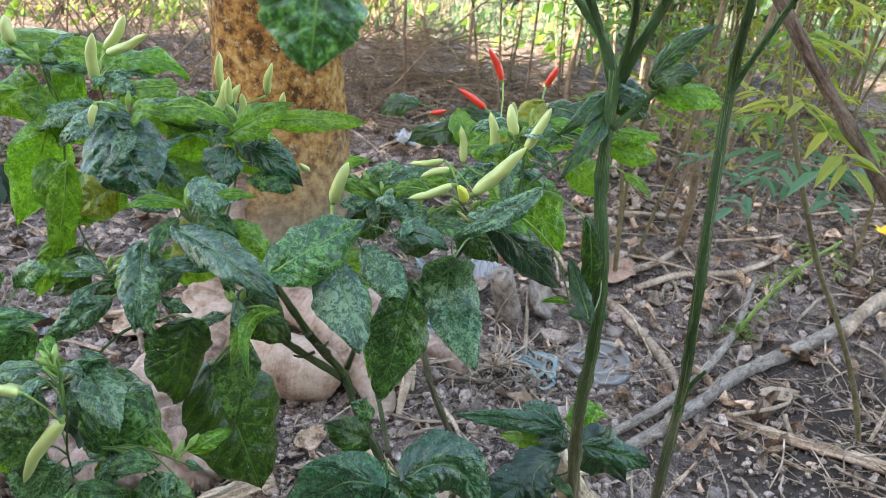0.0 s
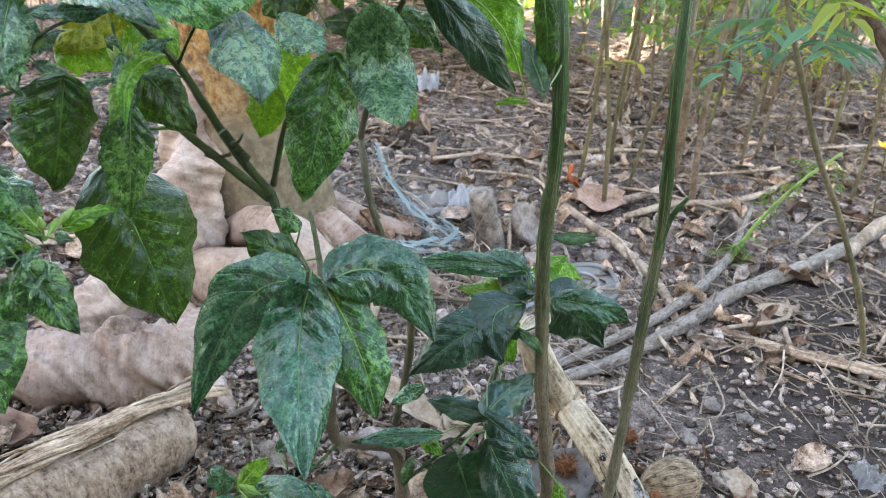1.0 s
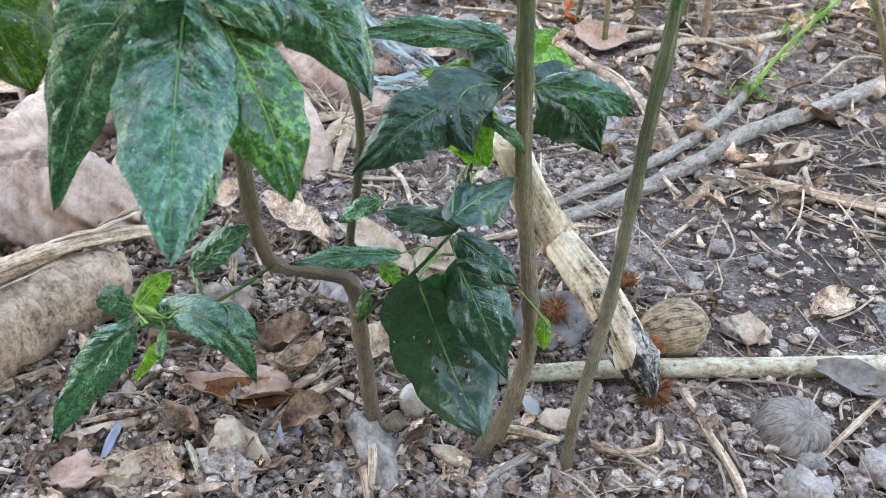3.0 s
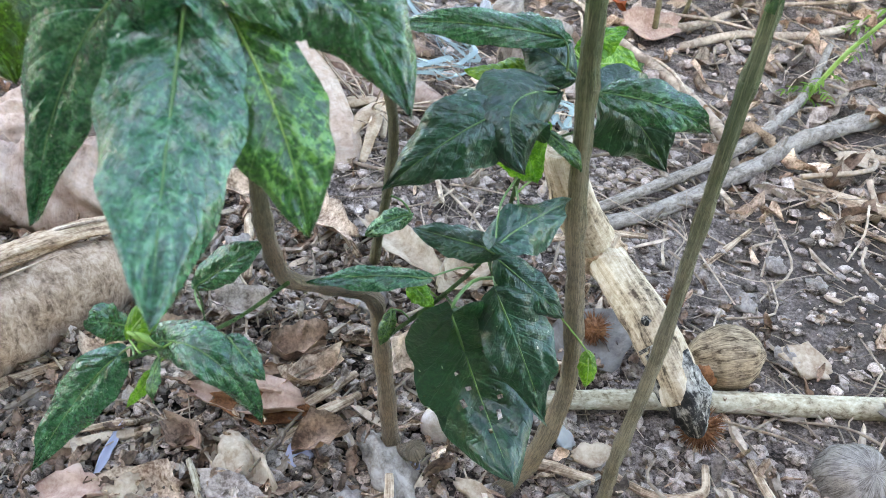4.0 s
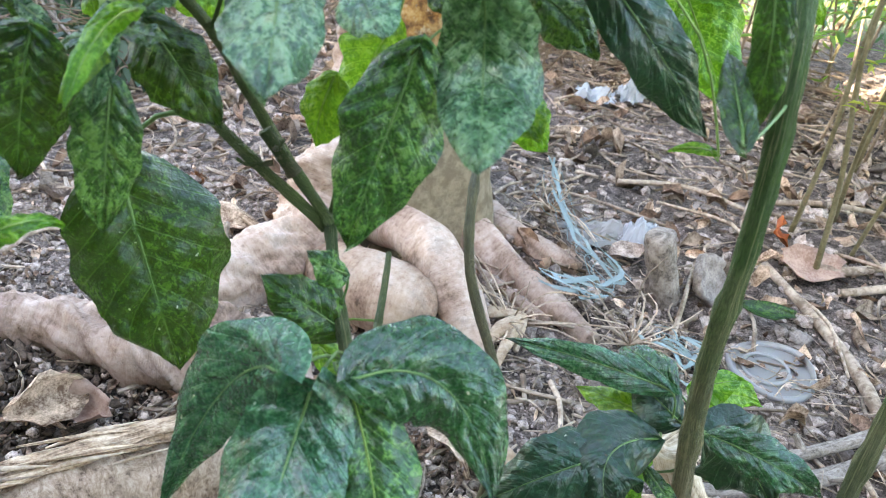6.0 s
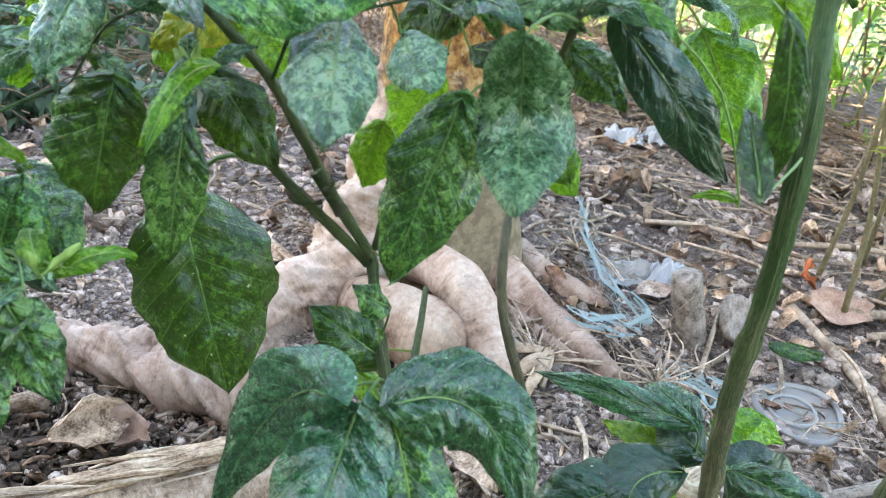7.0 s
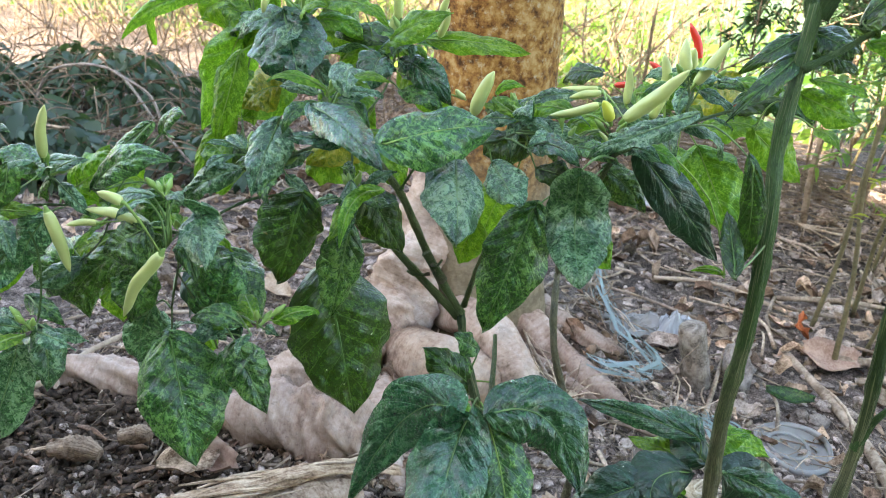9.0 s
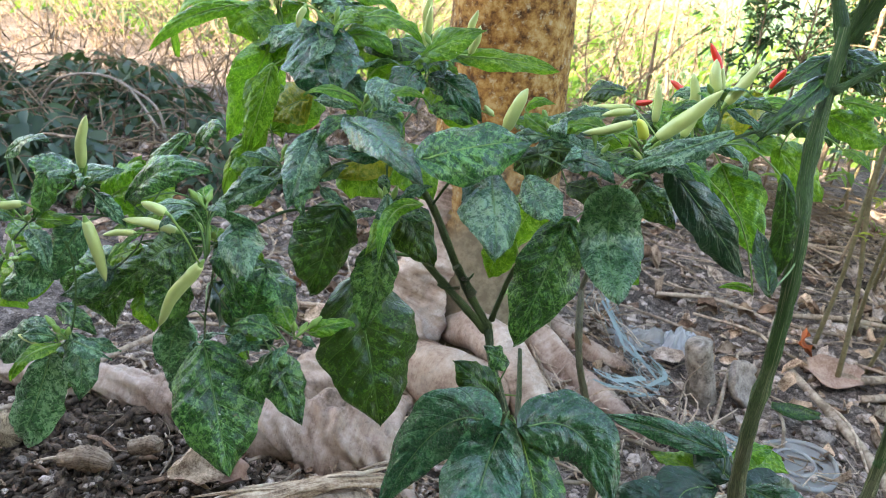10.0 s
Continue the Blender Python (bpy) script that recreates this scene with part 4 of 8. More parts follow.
stem(plant, "twig", [(0.010, 0.642, 0.571), (0.001, 0.696, 0.588), (-0.005, 0.719, 0.608), (-0.015, 0.743, 0.635)], 0.0008, 0.0007, "green")
stem(plant, "twig", [(0.016, 0.633, 0.558), (0.027, 0.617, 0.543), (0.034, 0.609, 0.536)], 0.0008, 0.0006, "green")
stem(plant, "branch", [(0.025, 0.624, 0.572), (-0.012, 0.612, 0.557), (-0.026, 0.606, 0.541), (-0.026, 0.594, 0.528)], 0.0010, 0.0008, "green")
stem(plant, "twig", [(-0.026, 0.606, 0.541), (-0.072, 0.628, 0.539), (-0.143, 0.703, 0.554), (-0.163, 0.743, 0.598)], 0.0008, 0.0008, "green")
stem(plant, "twig", [(-0.040, 0.735, 0.612), (-0.046, 0.768, 0.616), (-0.039, 0.778, 0.618)], 0.0009, 0.0007, "green")
stem(plant, "twig", [(-0.108, 0.701, 0.603), (-0.117, 0.732, 0.624), (-0.118, 0.731, 0.649)], 0.0009, 0.0007, "green")
stem(plant, "twig", [(-0.038, 0.674, 0.591), (-0.068, 0.695, 0.601), (-0.108, 0.701, 0.603)], 0.0008, 0.0007, "green")
stem(plant, "twig", [(0.202, 0.727, 0.582), (0.194, 0.800, 0.574), (0.189, 0.872, 0.572), (0.185, 0.926, 0.574)], 0.0008, 0.0008, "green")
stem(plant, "twig", [(0.189, 0.872, 0.572), (0.164, 0.883, 0.567), (0.136, 0.932, 0.563)], 0.0007, 0.0005, "green")
stem(plant, "twig", [(0.189, 0.872, 0.572), (0.207, 0.909, 0.571), (0.224, 0.945, 0.586)], 0.0007, 0.0005, "green")
stem(plant, "branch", [(-0.017, 0.595, 0.529), (-0.042, 0.590, 0.520), (-0.056, 0.560, 0.509), (-0.065, 0.552, 0.503), (-0.072, 0.531, 0.511), (-0.112, 0.535, 0.508), (-0.152, 0.533, 0.507), (-0.183, 0.512, 0.505), (-0.231, 0.495, 0.493)], 0.0010, 0.0008, "green")
stem(plant, "twig", [(-0.066, 0.551, 0.504), (-0.066, 0.547, 0.476), (-0.068, 0.542, 0.452), (-0.061, 0.533, 0.432)], 0.0008, 0.0006, "dark")
stem(plant, "twig", [(-0.066, 0.547, 0.474), (-0.050, 0.547, 0.456), (-0.045, 0.552, 0.440), (-0.039, 0.553, 0.421)], 0.0006, 0.0006, "dark")
stem(plant, "twig", [(-0.152, 0.533, 0.507), (-0.154, 0.524, 0.529), (-0.146, 0.515, 0.548)], 0.0006, 0.0006, "green")
stem(plant, "twig", [(-0.066, 0.551, 0.504), (-0.046, 0.523, 0.510), (-0.043, 0.513, 0.507)], 0.0006, 0.0005, "green")
stem(plant, "twig", [(-0.183, 0.512, 0.505), (-0.153, 0.505, 0.489), (-0.139, 0.496, 0.464), (-0.136, 0.485, 0.436), (-0.141, 0.474, 0.431)], 0.0008, 0.0006, "green")
stem(plant, "twig", [(-0.183, 0.512, 0.505), (-0.194, 0.503, 0.497), (-0.209, 0.493, 0.470), (-0.200, 0.473, 0.437)], 0.0006, 0.0006, "green")
stem(plant, "twig", [(-0.139, 0.544, 0.519), (-0.112, 0.536, 0.514), (-0.111, 0.536, 0.509)], 0.0006, 0.0004, "green")
stem(plant, "twig", [(-0.157, 0.542, 0.460), (-0.124, 0.535, 0.488), (-0.112, 0.535, 0.508)], 0.0006, 0.0004, "green")
stem(plant, "twig", [(-0.122, 0.496, 0.521), (-0.138, 0.514, 0.513), (-0.152, 0.533, 0.507)], 0.0005, 0.0004, "green")
stem(plant, "shoot", [(0.184, 0.722, 0.128), (0.213, 0.725, 0.162), (0.239, 0.727, 0.198), (0.252, 0.739, 0.216), (0.260, 0.730, 0.274), (0.264, 0.731, 0.309), (0.275, 0.735, 0.334), (0.291, 0.750, 0.337)], 0.0016, 0.0011, "green")
stem(plant, "twig", [(0.247, 0.728, 0.209), (0.253, 0.719, 0.200), (0.258, 0.719, 0.189)], 0.0008, 0.0006, "green")
stem(plant, "twig", [(0.222, 0.726, 0.171), (0.231, 0.715, 0.172), (0.234, 0.715, 0.169)], 0.0009, 0.0007, "green")
stem(plant, "twig", [(0.259, 0.730, 0.296), (0.289, 0.741, 0.303), (0.296, 0.755, 0.321)], 0.0008, 0.0006, "green")
stem(plant, "shoot", [(0.134, 0.668, 0.214), (0.125, 0.631, 0.223), (0.115, 0.608, 0.228), (0.100, 0.583, 0.236), (0.087, 0.568, 0.239)], 0.0012, 0.0009, "green")
stem(plant, "twig", [(0.111, 0.608, 0.230), (0.110, 0.610, 0.246), (0.111, 0.606, 0.258)], 0.0005, 0.0005, "green")

# large leaves
leaf(plant, (0.136, 0.571, 0.431), (0.064, 0.567, 0.318), 0.045, (0.30, -0.66, 0.69), "sheen", 0.05, 0.15, (0.092, 0.586, 0.390))
leaf(plant, (0.144, 0.581, 0.420), (0.167, 0.486, 0.359), 0.050, (0.37, -0.70, 0.61), "sheen", 0.05, 0.20, (0.144, 0.555, 0.385))
leaf(plant, (0.152, 0.596, 0.411), (0.191, 0.558, 0.344), 0.041, (0.29, -0.74, 0.61), "vein", 0.05, 0.15, (0.176, 0.577, 0.379))
leaf(plant, (0.156, 0.587, 0.424), (0.220, 0.600, 0.376), 0.045, (0.14, -0.73, 0.67), "sheen", 0.05, 0.10, (0.189, 0.612, 0.415))
leaf(plant, (0.120, 0.647, 0.395), (0.086, 0.624, 0.430), 0.029, (0.37, -0.62, 0.70), "dark", 0.05, 0.10, (0.104, 0.633, 0.415))
leaf(plant, (-0.004, 0.632, 0.461), (0.033, 0.621, 0.352), 0.077, (0.54, -0.60, 0.59), "dark", 0.05, 0.06, (0.018, 0.622, 0.411))
leaf(plant, (0.006, 0.590, 0.536), (-0.009, 0.581, 0.469), 0.044, (0.66, -0.60, 0.45), "dark", 0.05, 0.08, (0.001, 0.583, 0.504))
leaf(plant, (0.039, 0.596, 0.519), (0.034, 0.585, 0.454), 0.029, (0.55, -0.59, 0.60), "mottled", 0.05, 0.12, (0.039, 0.588, 0.489))
leaf(plant, (0.028, 0.629, 0.536), (0.059, 0.636, 0.491), 0.034, (0.52, -0.66, 0.54), "dark", 0.05, 0.08, (0.046, 0.630, 0.515))
leaf(plant, (0.069, 0.587, 0.554), (0.060, 0.555, 0.524), 0.010, (0.58, -0.64, 0.51), "bright", 0.05, 0.30, (0.050, 0.584, 0.543))
leaf(plant, (0.087, 0.647, 0.568), (0.126, 0.580, 0.536), 0.037, (0.46, -0.74, 0.50), "pale", 0.05, 0.08, (0.109, 0.610, 0.555))
leaf(plant, (0.106, 0.670, 0.558), (0.145, 0.623, 0.552), 0.028, (0.27, -0.82, 0.51), "pale", 0.05, 0.10, (0.126, 0.644, 0.557))
leaf(plant, (0.175, 0.643, 0.576), (0.199, 0.593, 0.527), 0.042, (0.28, -0.80, 0.53), "pale", 0.05, 0.08, (0.172, 0.660, 0.531))
leaf(plant, (0.144, 0.658, 0.540), (0.126, 0.634, 0.452), 0.044, (0.35, -0.73, 0.59), "mottled", 0.05, 0.10, (0.137, 0.642, 0.499))
leaf(plant, (0.101, 0.719, 0.467), (0.109, 0.677, 0.435), 0.016, (0.35, -0.71, 0.61), "bright", 0.05, 0.10, (0.106, 0.696, 0.453))
leaf(plant, (0.197, 0.703, 0.577), (0.257, 0.751, 0.497), 0.030, (0.14, -0.86, 0.49), "deep", 0.05, 0.12, (0.228, 0.721, 0.540))
leaf(plant, (0.213, 0.835, 0.556), (0.257, 0.817, 0.493), 0.051, (0.10, -0.88, 0.46), "bright", 0.05, 0.06, (0.235, 0.822, 0.527))
leaf(tall_plant, (0.274, 0.662, 0.528), (0.256, 0.720, 0.547), 0.014, (0.06, -0.86, 0.51), "dark", 0.05, 0.35, (0.265, 0.688, 0.539))
leaf(plant, (0.253, 0.821, 0.580), (0.291, 0.858, 0.538), 0.031, (0.03, -0.91, 0.41), "bright", 0.05, 0.08, (0.272, 0.836, 0.561))
leaf(plant, (-0.011, 0.622, 0.587), (0.077, 0.571, 0.576), 0.028, (0.38, -0.64, 0.67), "sheen", 0.05, 0.05, (0.035, 0.593, 0.586))
leaf(plant, (0.066, 0.588, 0.583), (0.110, 0.663, 0.589), 0.039, (0.33, -0.76, 0.56), "vein", 0.05, 0.06, (0.090, 0.622, 0.589))
leaf(plant, (-0.085, 0.687, 0.634), (-0.048, 0.661, 0.585), 0.063, (0.42, -0.71, 0.56), "sheen", 0.05, 0.06, (-0.065, 0.671, 0.611))
leaf(plant, (-0.166, 0.732, 0.607), (-0.213, 0.725, 0.509), 0.048, (0.54, -0.70, 0.46), "bright", 0.05, 0.12, (-0.186, 0.724, 0.561))
leaf(plant, (-0.184, 0.715, 0.638), (-0.282, 0.700, 0.585), 0.017, (0.66, -0.66, 0.36), "bright", 0.05, 0.20, (-0.243, 0.710, 0.619))
leaf(plant, (0.009, 0.749, 0.621), (0.086, 0.770, 0.620), 0.019, (0.30, -0.74, 0.60), "bright", 0.05, 0.20, (0.049, 0.756, 0.623))
leaf(plant, (-0.035, 0.619, 0.573), (-0.024, 0.574, 0.532), 0.031, (0.39, -0.63, 0.67), "pale", 0.05, 0.12, (-0.028, 0.594, 0.555))
leaf(plant, (-0.046, 0.518, 0.444), (-0.007, 0.496, 0.372), 0.056, (0.53, -0.56, 0.63), "mottled", 0.05, 0.06, (-0.024, 0.504, 0.411))
leaf(plant, (0.007, 0.522, 0.456), (0.031, 0.521, 0.413), 0.028, (0.44, -0.57, 0.69), "mottled", 0.05, 0.10, (0.019, 0.521, 0.436))
leaf(plant, (-0.051, 0.557, 0.522), (-0.003, 0.508, 0.513), 0.031, (0.54, -0.62, 0.57), "pale", 0.05, 0.08, (-0.025, 0.530, 0.520))
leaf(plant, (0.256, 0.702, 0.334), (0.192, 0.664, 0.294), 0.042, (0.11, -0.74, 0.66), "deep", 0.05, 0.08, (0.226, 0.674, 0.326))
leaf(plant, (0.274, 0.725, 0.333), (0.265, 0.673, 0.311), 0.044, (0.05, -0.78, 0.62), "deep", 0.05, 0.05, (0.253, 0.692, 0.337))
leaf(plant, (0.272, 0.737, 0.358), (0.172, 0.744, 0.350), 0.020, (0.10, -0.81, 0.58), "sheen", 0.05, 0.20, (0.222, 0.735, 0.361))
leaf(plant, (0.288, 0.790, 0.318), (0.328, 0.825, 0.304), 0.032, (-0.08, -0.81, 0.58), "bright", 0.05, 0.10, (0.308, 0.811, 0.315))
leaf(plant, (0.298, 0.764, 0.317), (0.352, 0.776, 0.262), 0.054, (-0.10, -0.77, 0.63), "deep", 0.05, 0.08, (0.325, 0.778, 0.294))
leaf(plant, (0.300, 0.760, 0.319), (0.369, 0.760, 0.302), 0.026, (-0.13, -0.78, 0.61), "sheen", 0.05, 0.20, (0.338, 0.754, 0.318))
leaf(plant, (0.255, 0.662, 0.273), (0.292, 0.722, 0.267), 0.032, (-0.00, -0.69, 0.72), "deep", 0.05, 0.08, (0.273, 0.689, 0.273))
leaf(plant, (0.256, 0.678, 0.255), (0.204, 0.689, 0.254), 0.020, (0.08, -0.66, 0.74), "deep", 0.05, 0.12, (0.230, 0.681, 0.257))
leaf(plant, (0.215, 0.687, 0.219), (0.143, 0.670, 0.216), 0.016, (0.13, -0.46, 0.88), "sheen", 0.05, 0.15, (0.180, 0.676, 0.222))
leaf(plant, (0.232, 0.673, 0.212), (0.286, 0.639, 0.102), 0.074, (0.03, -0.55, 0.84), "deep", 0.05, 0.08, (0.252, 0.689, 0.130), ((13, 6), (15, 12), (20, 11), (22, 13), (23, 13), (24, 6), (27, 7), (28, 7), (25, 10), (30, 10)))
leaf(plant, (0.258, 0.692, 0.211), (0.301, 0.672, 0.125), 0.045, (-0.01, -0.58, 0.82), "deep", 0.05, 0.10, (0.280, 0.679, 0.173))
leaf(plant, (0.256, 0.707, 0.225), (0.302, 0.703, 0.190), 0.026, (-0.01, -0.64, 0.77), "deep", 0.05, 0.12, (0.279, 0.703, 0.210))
leaf(plant, (0.269, 0.751, 0.261), (0.231, 0.693, 0.336), 0.024, (0.04, -0.75, 0.66), "bright", 0.05, 0.08, (0.251, 0.717, 0.302))
leaf(plant, (0.069, 0.590, 0.216), (0.014, 0.556, 0.138), 0.029, (0.41, -0.41, 0.81), "sheen", 0.05, 0.25, (0.044, 0.576, 0.187))
leaf(plant, (0.072, 0.601, 0.211), (0.150, 0.580, 0.191), 0.024, (0.31, -0.57, 0.76), "sheen", 0.05, 0.10, (0.125, 0.579, 0.243))
leaf(plant, (0.065, 0.612, 0.214), (0.058, 0.587, 0.242), 0.020, (0.40, -0.49, 0.78), "sheen", 0.05, 0.10, (0.061, 0.599, 0.229))
leaf(plant, (0.096, 0.631, 0.235), (0.133, 0.641, 0.266), 0.019, (0.31, -0.63, 0.71), "sheen", 0.05, 0.10, (0.115, 0.634, 0.252))
leaf(plant, (0.085, 0.594, 0.204), (0.058, 0.595, 0.163), 0.009, (0.36, -0.45, 0.82), "bright", 0.05, 0.20, (0.072, 0.594, 0.185))
# smaller leaves of the main plant
leaf(plant, (-0.138, 0.802, 0.639), (-0.357, 0.776, 0.567), 0.042, (0.35, -0.42, 0.84), "bright", 0.25, 0.20)
leaf(plant, (-0.114, 0.724, 0.580), (-0.125, 0.680, 0.546), 0.039, (0.49, -0.67, 0.55), "bright", 0.10, 0.15)
leaf(plant, (-0.012, 0.719, 0.614), (0.041, 0.721, 0.650), 0.026, (0.26, -0.57, 0.78), "bright", 0.20, 0.20)
leaf(plant, (-0.011, 0.738, 0.603), (0.049, 0.718, 0.582), 0.029, (0.32, -0.73, 0.61), "sheen", 0.20, 0.10)
leaf(plant, (-0.008, 0.710, 0.610), (0.002, 0.677, 0.592), 0.030, (0.37, -0.71, 0.60), "sheen", 0.20, 0.10)
leaf(plant, (0.000, 0.653, 0.609), (0.019, 0.621, 0.598), 0.027, (0.35, -0.64, 0.68), "pale", 0.20, 0.10)
leaf(plant, (-0.012, 0.638, 0.596), (-0.046, 0.616, 0.600), 0.010, (0.32, -0.50, 0.80), "bright", 0.20, 0.20)
leaf(plant, (-0.001, 0.639, 0.594), (0.042, 0.637, 0.610), 0.009, (0.28, -0.52, 0.80), "bright", 0.20, 0.20)
leaf(plant, (0.022, 0.623, 0.569), (-0.017, 0.601, 0.569), 0.016, (0.33, -0.54, 0.77), "sheen", 0.10, 0.20)
leaf(plant, (-0.009, 0.686, 0.562), (-0.040, 0.654, 0.531), 0.039, (0.41, -0.70, 0.59), "yellow", 0.10, 0.10)
leaf(plant, (0.129, 0.670, 0.575), (0.171, 0.655, 0.577), 0.018, (0.15, -0.62, 0.77), "sheen", 0.20, 0.20)
leaf(plant, (0.227, 0.689, 0.611), (0.170, 0.660, 0.582), 0.018, (0.08, -0.58, 0.81), "pale", 0.10, 0.20)
leaf(plant, (0.147, 0.705, 0.595), (0.109, 0.703, 0.587), 0.016, (0.15, -0.57, 0.81), "bright", 0.20, 0.20)
leaf(plant, (0.143, 0.723, 0.604), (0.113, 0.703, 0.597), 0.014, (0.15, -0.58, 0.80), "pale", 0.10, 0.20)
leaf(plant, (0.148, 0.700, 0.577), (0.179, 0.700, 0.584), 0.014, (0.11, -0.57, 0.81), "bright", 0.10, 0.20)
leaf(plant, (0.162, 0.713, 0.513), (0.186, 0.708, 0.492), 0.026, (0.13, -0.80, 0.58), "bright", 0.10, 0.10)
leaf(plant, (0.100, 0.666, 0.517), (0.088, 0.667, 0.479), 0.025, (0.26, -0.76, 0.60), "bright", 0.10, 0.10)
leaf(plant, (0.165, 0.798, 0.596), (0.202, 0.791, 0.592), 0.026, (0.09, -0.67, 0.74), "bright", 0.20, 0.20)
leaf(plant, (0.184, 0.828, 0.601), (0.222, 0.830, 0.604), 0.018, (0.06, -0.61, 0.79), "bright", 0.20, 0.20)
leaf(plant, (0.228, 0.830, 0.610), (0.269, 0.822, 0.610), 0.014, (0.01, -0.62, 0.79), "bright", 0.10, 0.20)
leaf(plant, (0.264, 0.697, 0.589), (0.271, 0.707, 0.514), 0.015, (-0.01, -0.85, 0.53), "dark", 0.10, 0.20)
leaf(plant, (0.263, 0.728, 0.499), (0.240, 0.729, 0.495), 0.006, (0.01, -0.65, 0.76), "bright", 0.10, 0.20)
leaf(plant, (0.074, 0.738, 0.591), (0.097, 0.739, 0.600), 0.009, (0.22, -0.70, 0.68), "bright", 0.30, 0.20)
leaf(plant, (-0.059, 0.738, 0.645), (-0.114, 0.732, 0.629), 0.021, (0.34, -0.53, 0.78), "bright", 0.20, 0.20)
leaf(plant, (-0.045, 0.684, 0.646), (0.009, 0.690, 0.637), 0.020, (0.31, -0.55, 0.78), "bright", 0.20, 0.20)
leaf(plant, (-0.083, 0.755, 0.614), (-0.019, 0.756, 0.611), 0.023, (0.33, -0.60, 0.73), "dark", 0.20, 0.20)
leaf(plant, (0.005, 0.715, 0.585), (0.043, 0.718, 0.579), 0.017, (0.27, -0.60, 0.75), "mottled", 0.20, 0.20)
leaf(plant, (-0.045, 0.634, 0.542), (-0.078, 0.616, 0.526), 0.017, (0.36, -0.50, 0.79), "dark", 0.20, 0.20)
leaf(plant, (-0.051, 0.673, 0.532), (-0.005, 0.674, 0.520), 0.037, (0.37, -0.64, 0.67), "bright", 0.20, 0.20)
leaf(plant, (-0.154, 0.737, 0.614), (-0.186, 0.724, 0.625), 0.028, (0.33, -0.46, 0.82), "bright", 0.20, 0.20)
leaf(plant, (-0.154, 0.763, 0.644), (-0.201, 0.757, 0.654), 0.024, (0.29, -0.43, 0.86), "bright", 0.20, 0.20)
leaf(plant, (-0.121, 0.767, 0.650), (-0.059, 0.766, 0.643), 0.028, (0.24, -0.45, 0.86), "bright", 0.20, 0.20)
leaf(plant, (-0.125, 0.731, 0.624), (-0.172, 0.723, 0.602), 0.023, (0.31, -0.47, 0.83), "pale", 0.20, 0.20)
leaf(plant, (-0.094, 0.735, 0.621), (-0.047, 0.740, 0.615), 0.022, (0.26, -0.50, 0.83), "bright", 0.20, 0.20)
leaf(plant, (-0.117, 0.672, 0.600), (-0.130, 0.653, 0.527), 0.024, (0.46, -0.65, 0.60), "bright", 0.10, 0.10)
leaf(plant, (-0.091, 0.689, 0.578), (-0.121, 0.677, 0.555), 0.040, (0.38, -0.59, 0.71), "yellow", 0.10, 0.10)
leaf(plant, (-0.122, 0.668, 0.550), (-0.152, 0.652, 0.490), 0.022, (0.43, -0.58, 0.70), "bright", 0.10, 0.10)
leaf(plant, (0.119, 0.647, 0.429), (0.105, 0.635, 0.444), 0.018, (0.21, -0.65, 0.73), "mottled", 0.10, 0.10)
leaf(plant, (0.089, 0.665, 0.366), (0.127, 0.650, 0.342), 0.019, (0.32, -0.56, 0.77), "bright", 0.10, 0.10)
leaf(plant, (-0.143, 0.661, 0.526), (-0.108, 0.645, 0.520), 0.029, (0.51, -0.54, 0.67), "bright", 0.10, 0.10)
leaf(plant, (-0.112, 0.663, 0.535), (-0.131, 0.643, 0.504), 0.027, (0.47, -0.50, 0.73), "dark", 0.10, 0.10)
leaf(plant, (0.105, 0.713, 0.533), (0.089, 0.705, 0.487), 0.036, (0.30, -0.76, 0.58), "bright", 0.10, 0.10)
leaf(plant, (0.161, 0.722, 0.513), (0.189, 0.718, 0.485), 0.025, (0.16, -0.68, 0.71), "bright", 0.10, 0.10)
leaf(plant, (0.126, 0.702, 0.552), (0.156, 0.700, 0.552), 0.021, (0.20, -0.65, 0.73), "dark", 0.10, 0.10)
leaf(plant, (-0.010, 0.689, 0.551), (0.029, 0.686, 0.519), 0.040, (0.41, -0.68, 0.61), "bright", 0.10, 0.10)
leaf(plant, (-0.080, 0.745, 0.580), (-0.018, 0.716, 0.556), 0.042, (0.46, -0.69, 0.56), "bright", 0.10, 0.10)
leaf(plant, (-0.054, 0.771, 0.607), (-0.086, 0.754, 0.573), 0.038, (0.44, -0.67, 0.60), "bright", 0.10, 0.10)
leaf(plant, (-0.028, 0.783, 0.596), (0.023, 0.772, 0.562), 0.042, (0.39, -0.75, 0.54), "bright", 0.10, 0.10)
leaf(plant, (-0.042, 0.796, 0.624), (-0.061, 0.774, 0.594), 0.038, (0.39, -0.64, 0.66), "bright", 0.10, 0.10)
leaf(plant, (0.169, 0.723, 0.556), (0.202, 0.723, 0.531), 0.028, (0.16, -0.77, 0.61), "mottled", 0.10, 0.10)
leaf(plant, (-0.177, 0.743, 0.634), (-0.213, 0.730, 0.611), 0.042, (0.45, -0.61, 0.65), "bright", 0.10, 0.10)
leaf(plant, (-0.155, 0.764, 0.639), (-0.188, 0.751, 0.616), 0.038, (0.40, -0.58, 0.71), "bright", 0.10, 0.10)
leaf(plant, (-0.136, 0.748, 0.618), (-0.163, 0.728, 0.592), 0.042, (0.41, -0.62, 0.67), "bright", 0.10, 0.10)
leaf(plant, (-0.111, 0.778, 0.630), (-0.072, 0.774, 0.616), 0.038, (0.29, -0.56, 0.77), "bright", 0.10, 0.10)
leaf(plant, (-0.118, 0.786, 0.641), (-0.155, 0.782, 0.620), 0.034, (0.33, -0.56, 0.77), "bright", 0.10, 0.10)
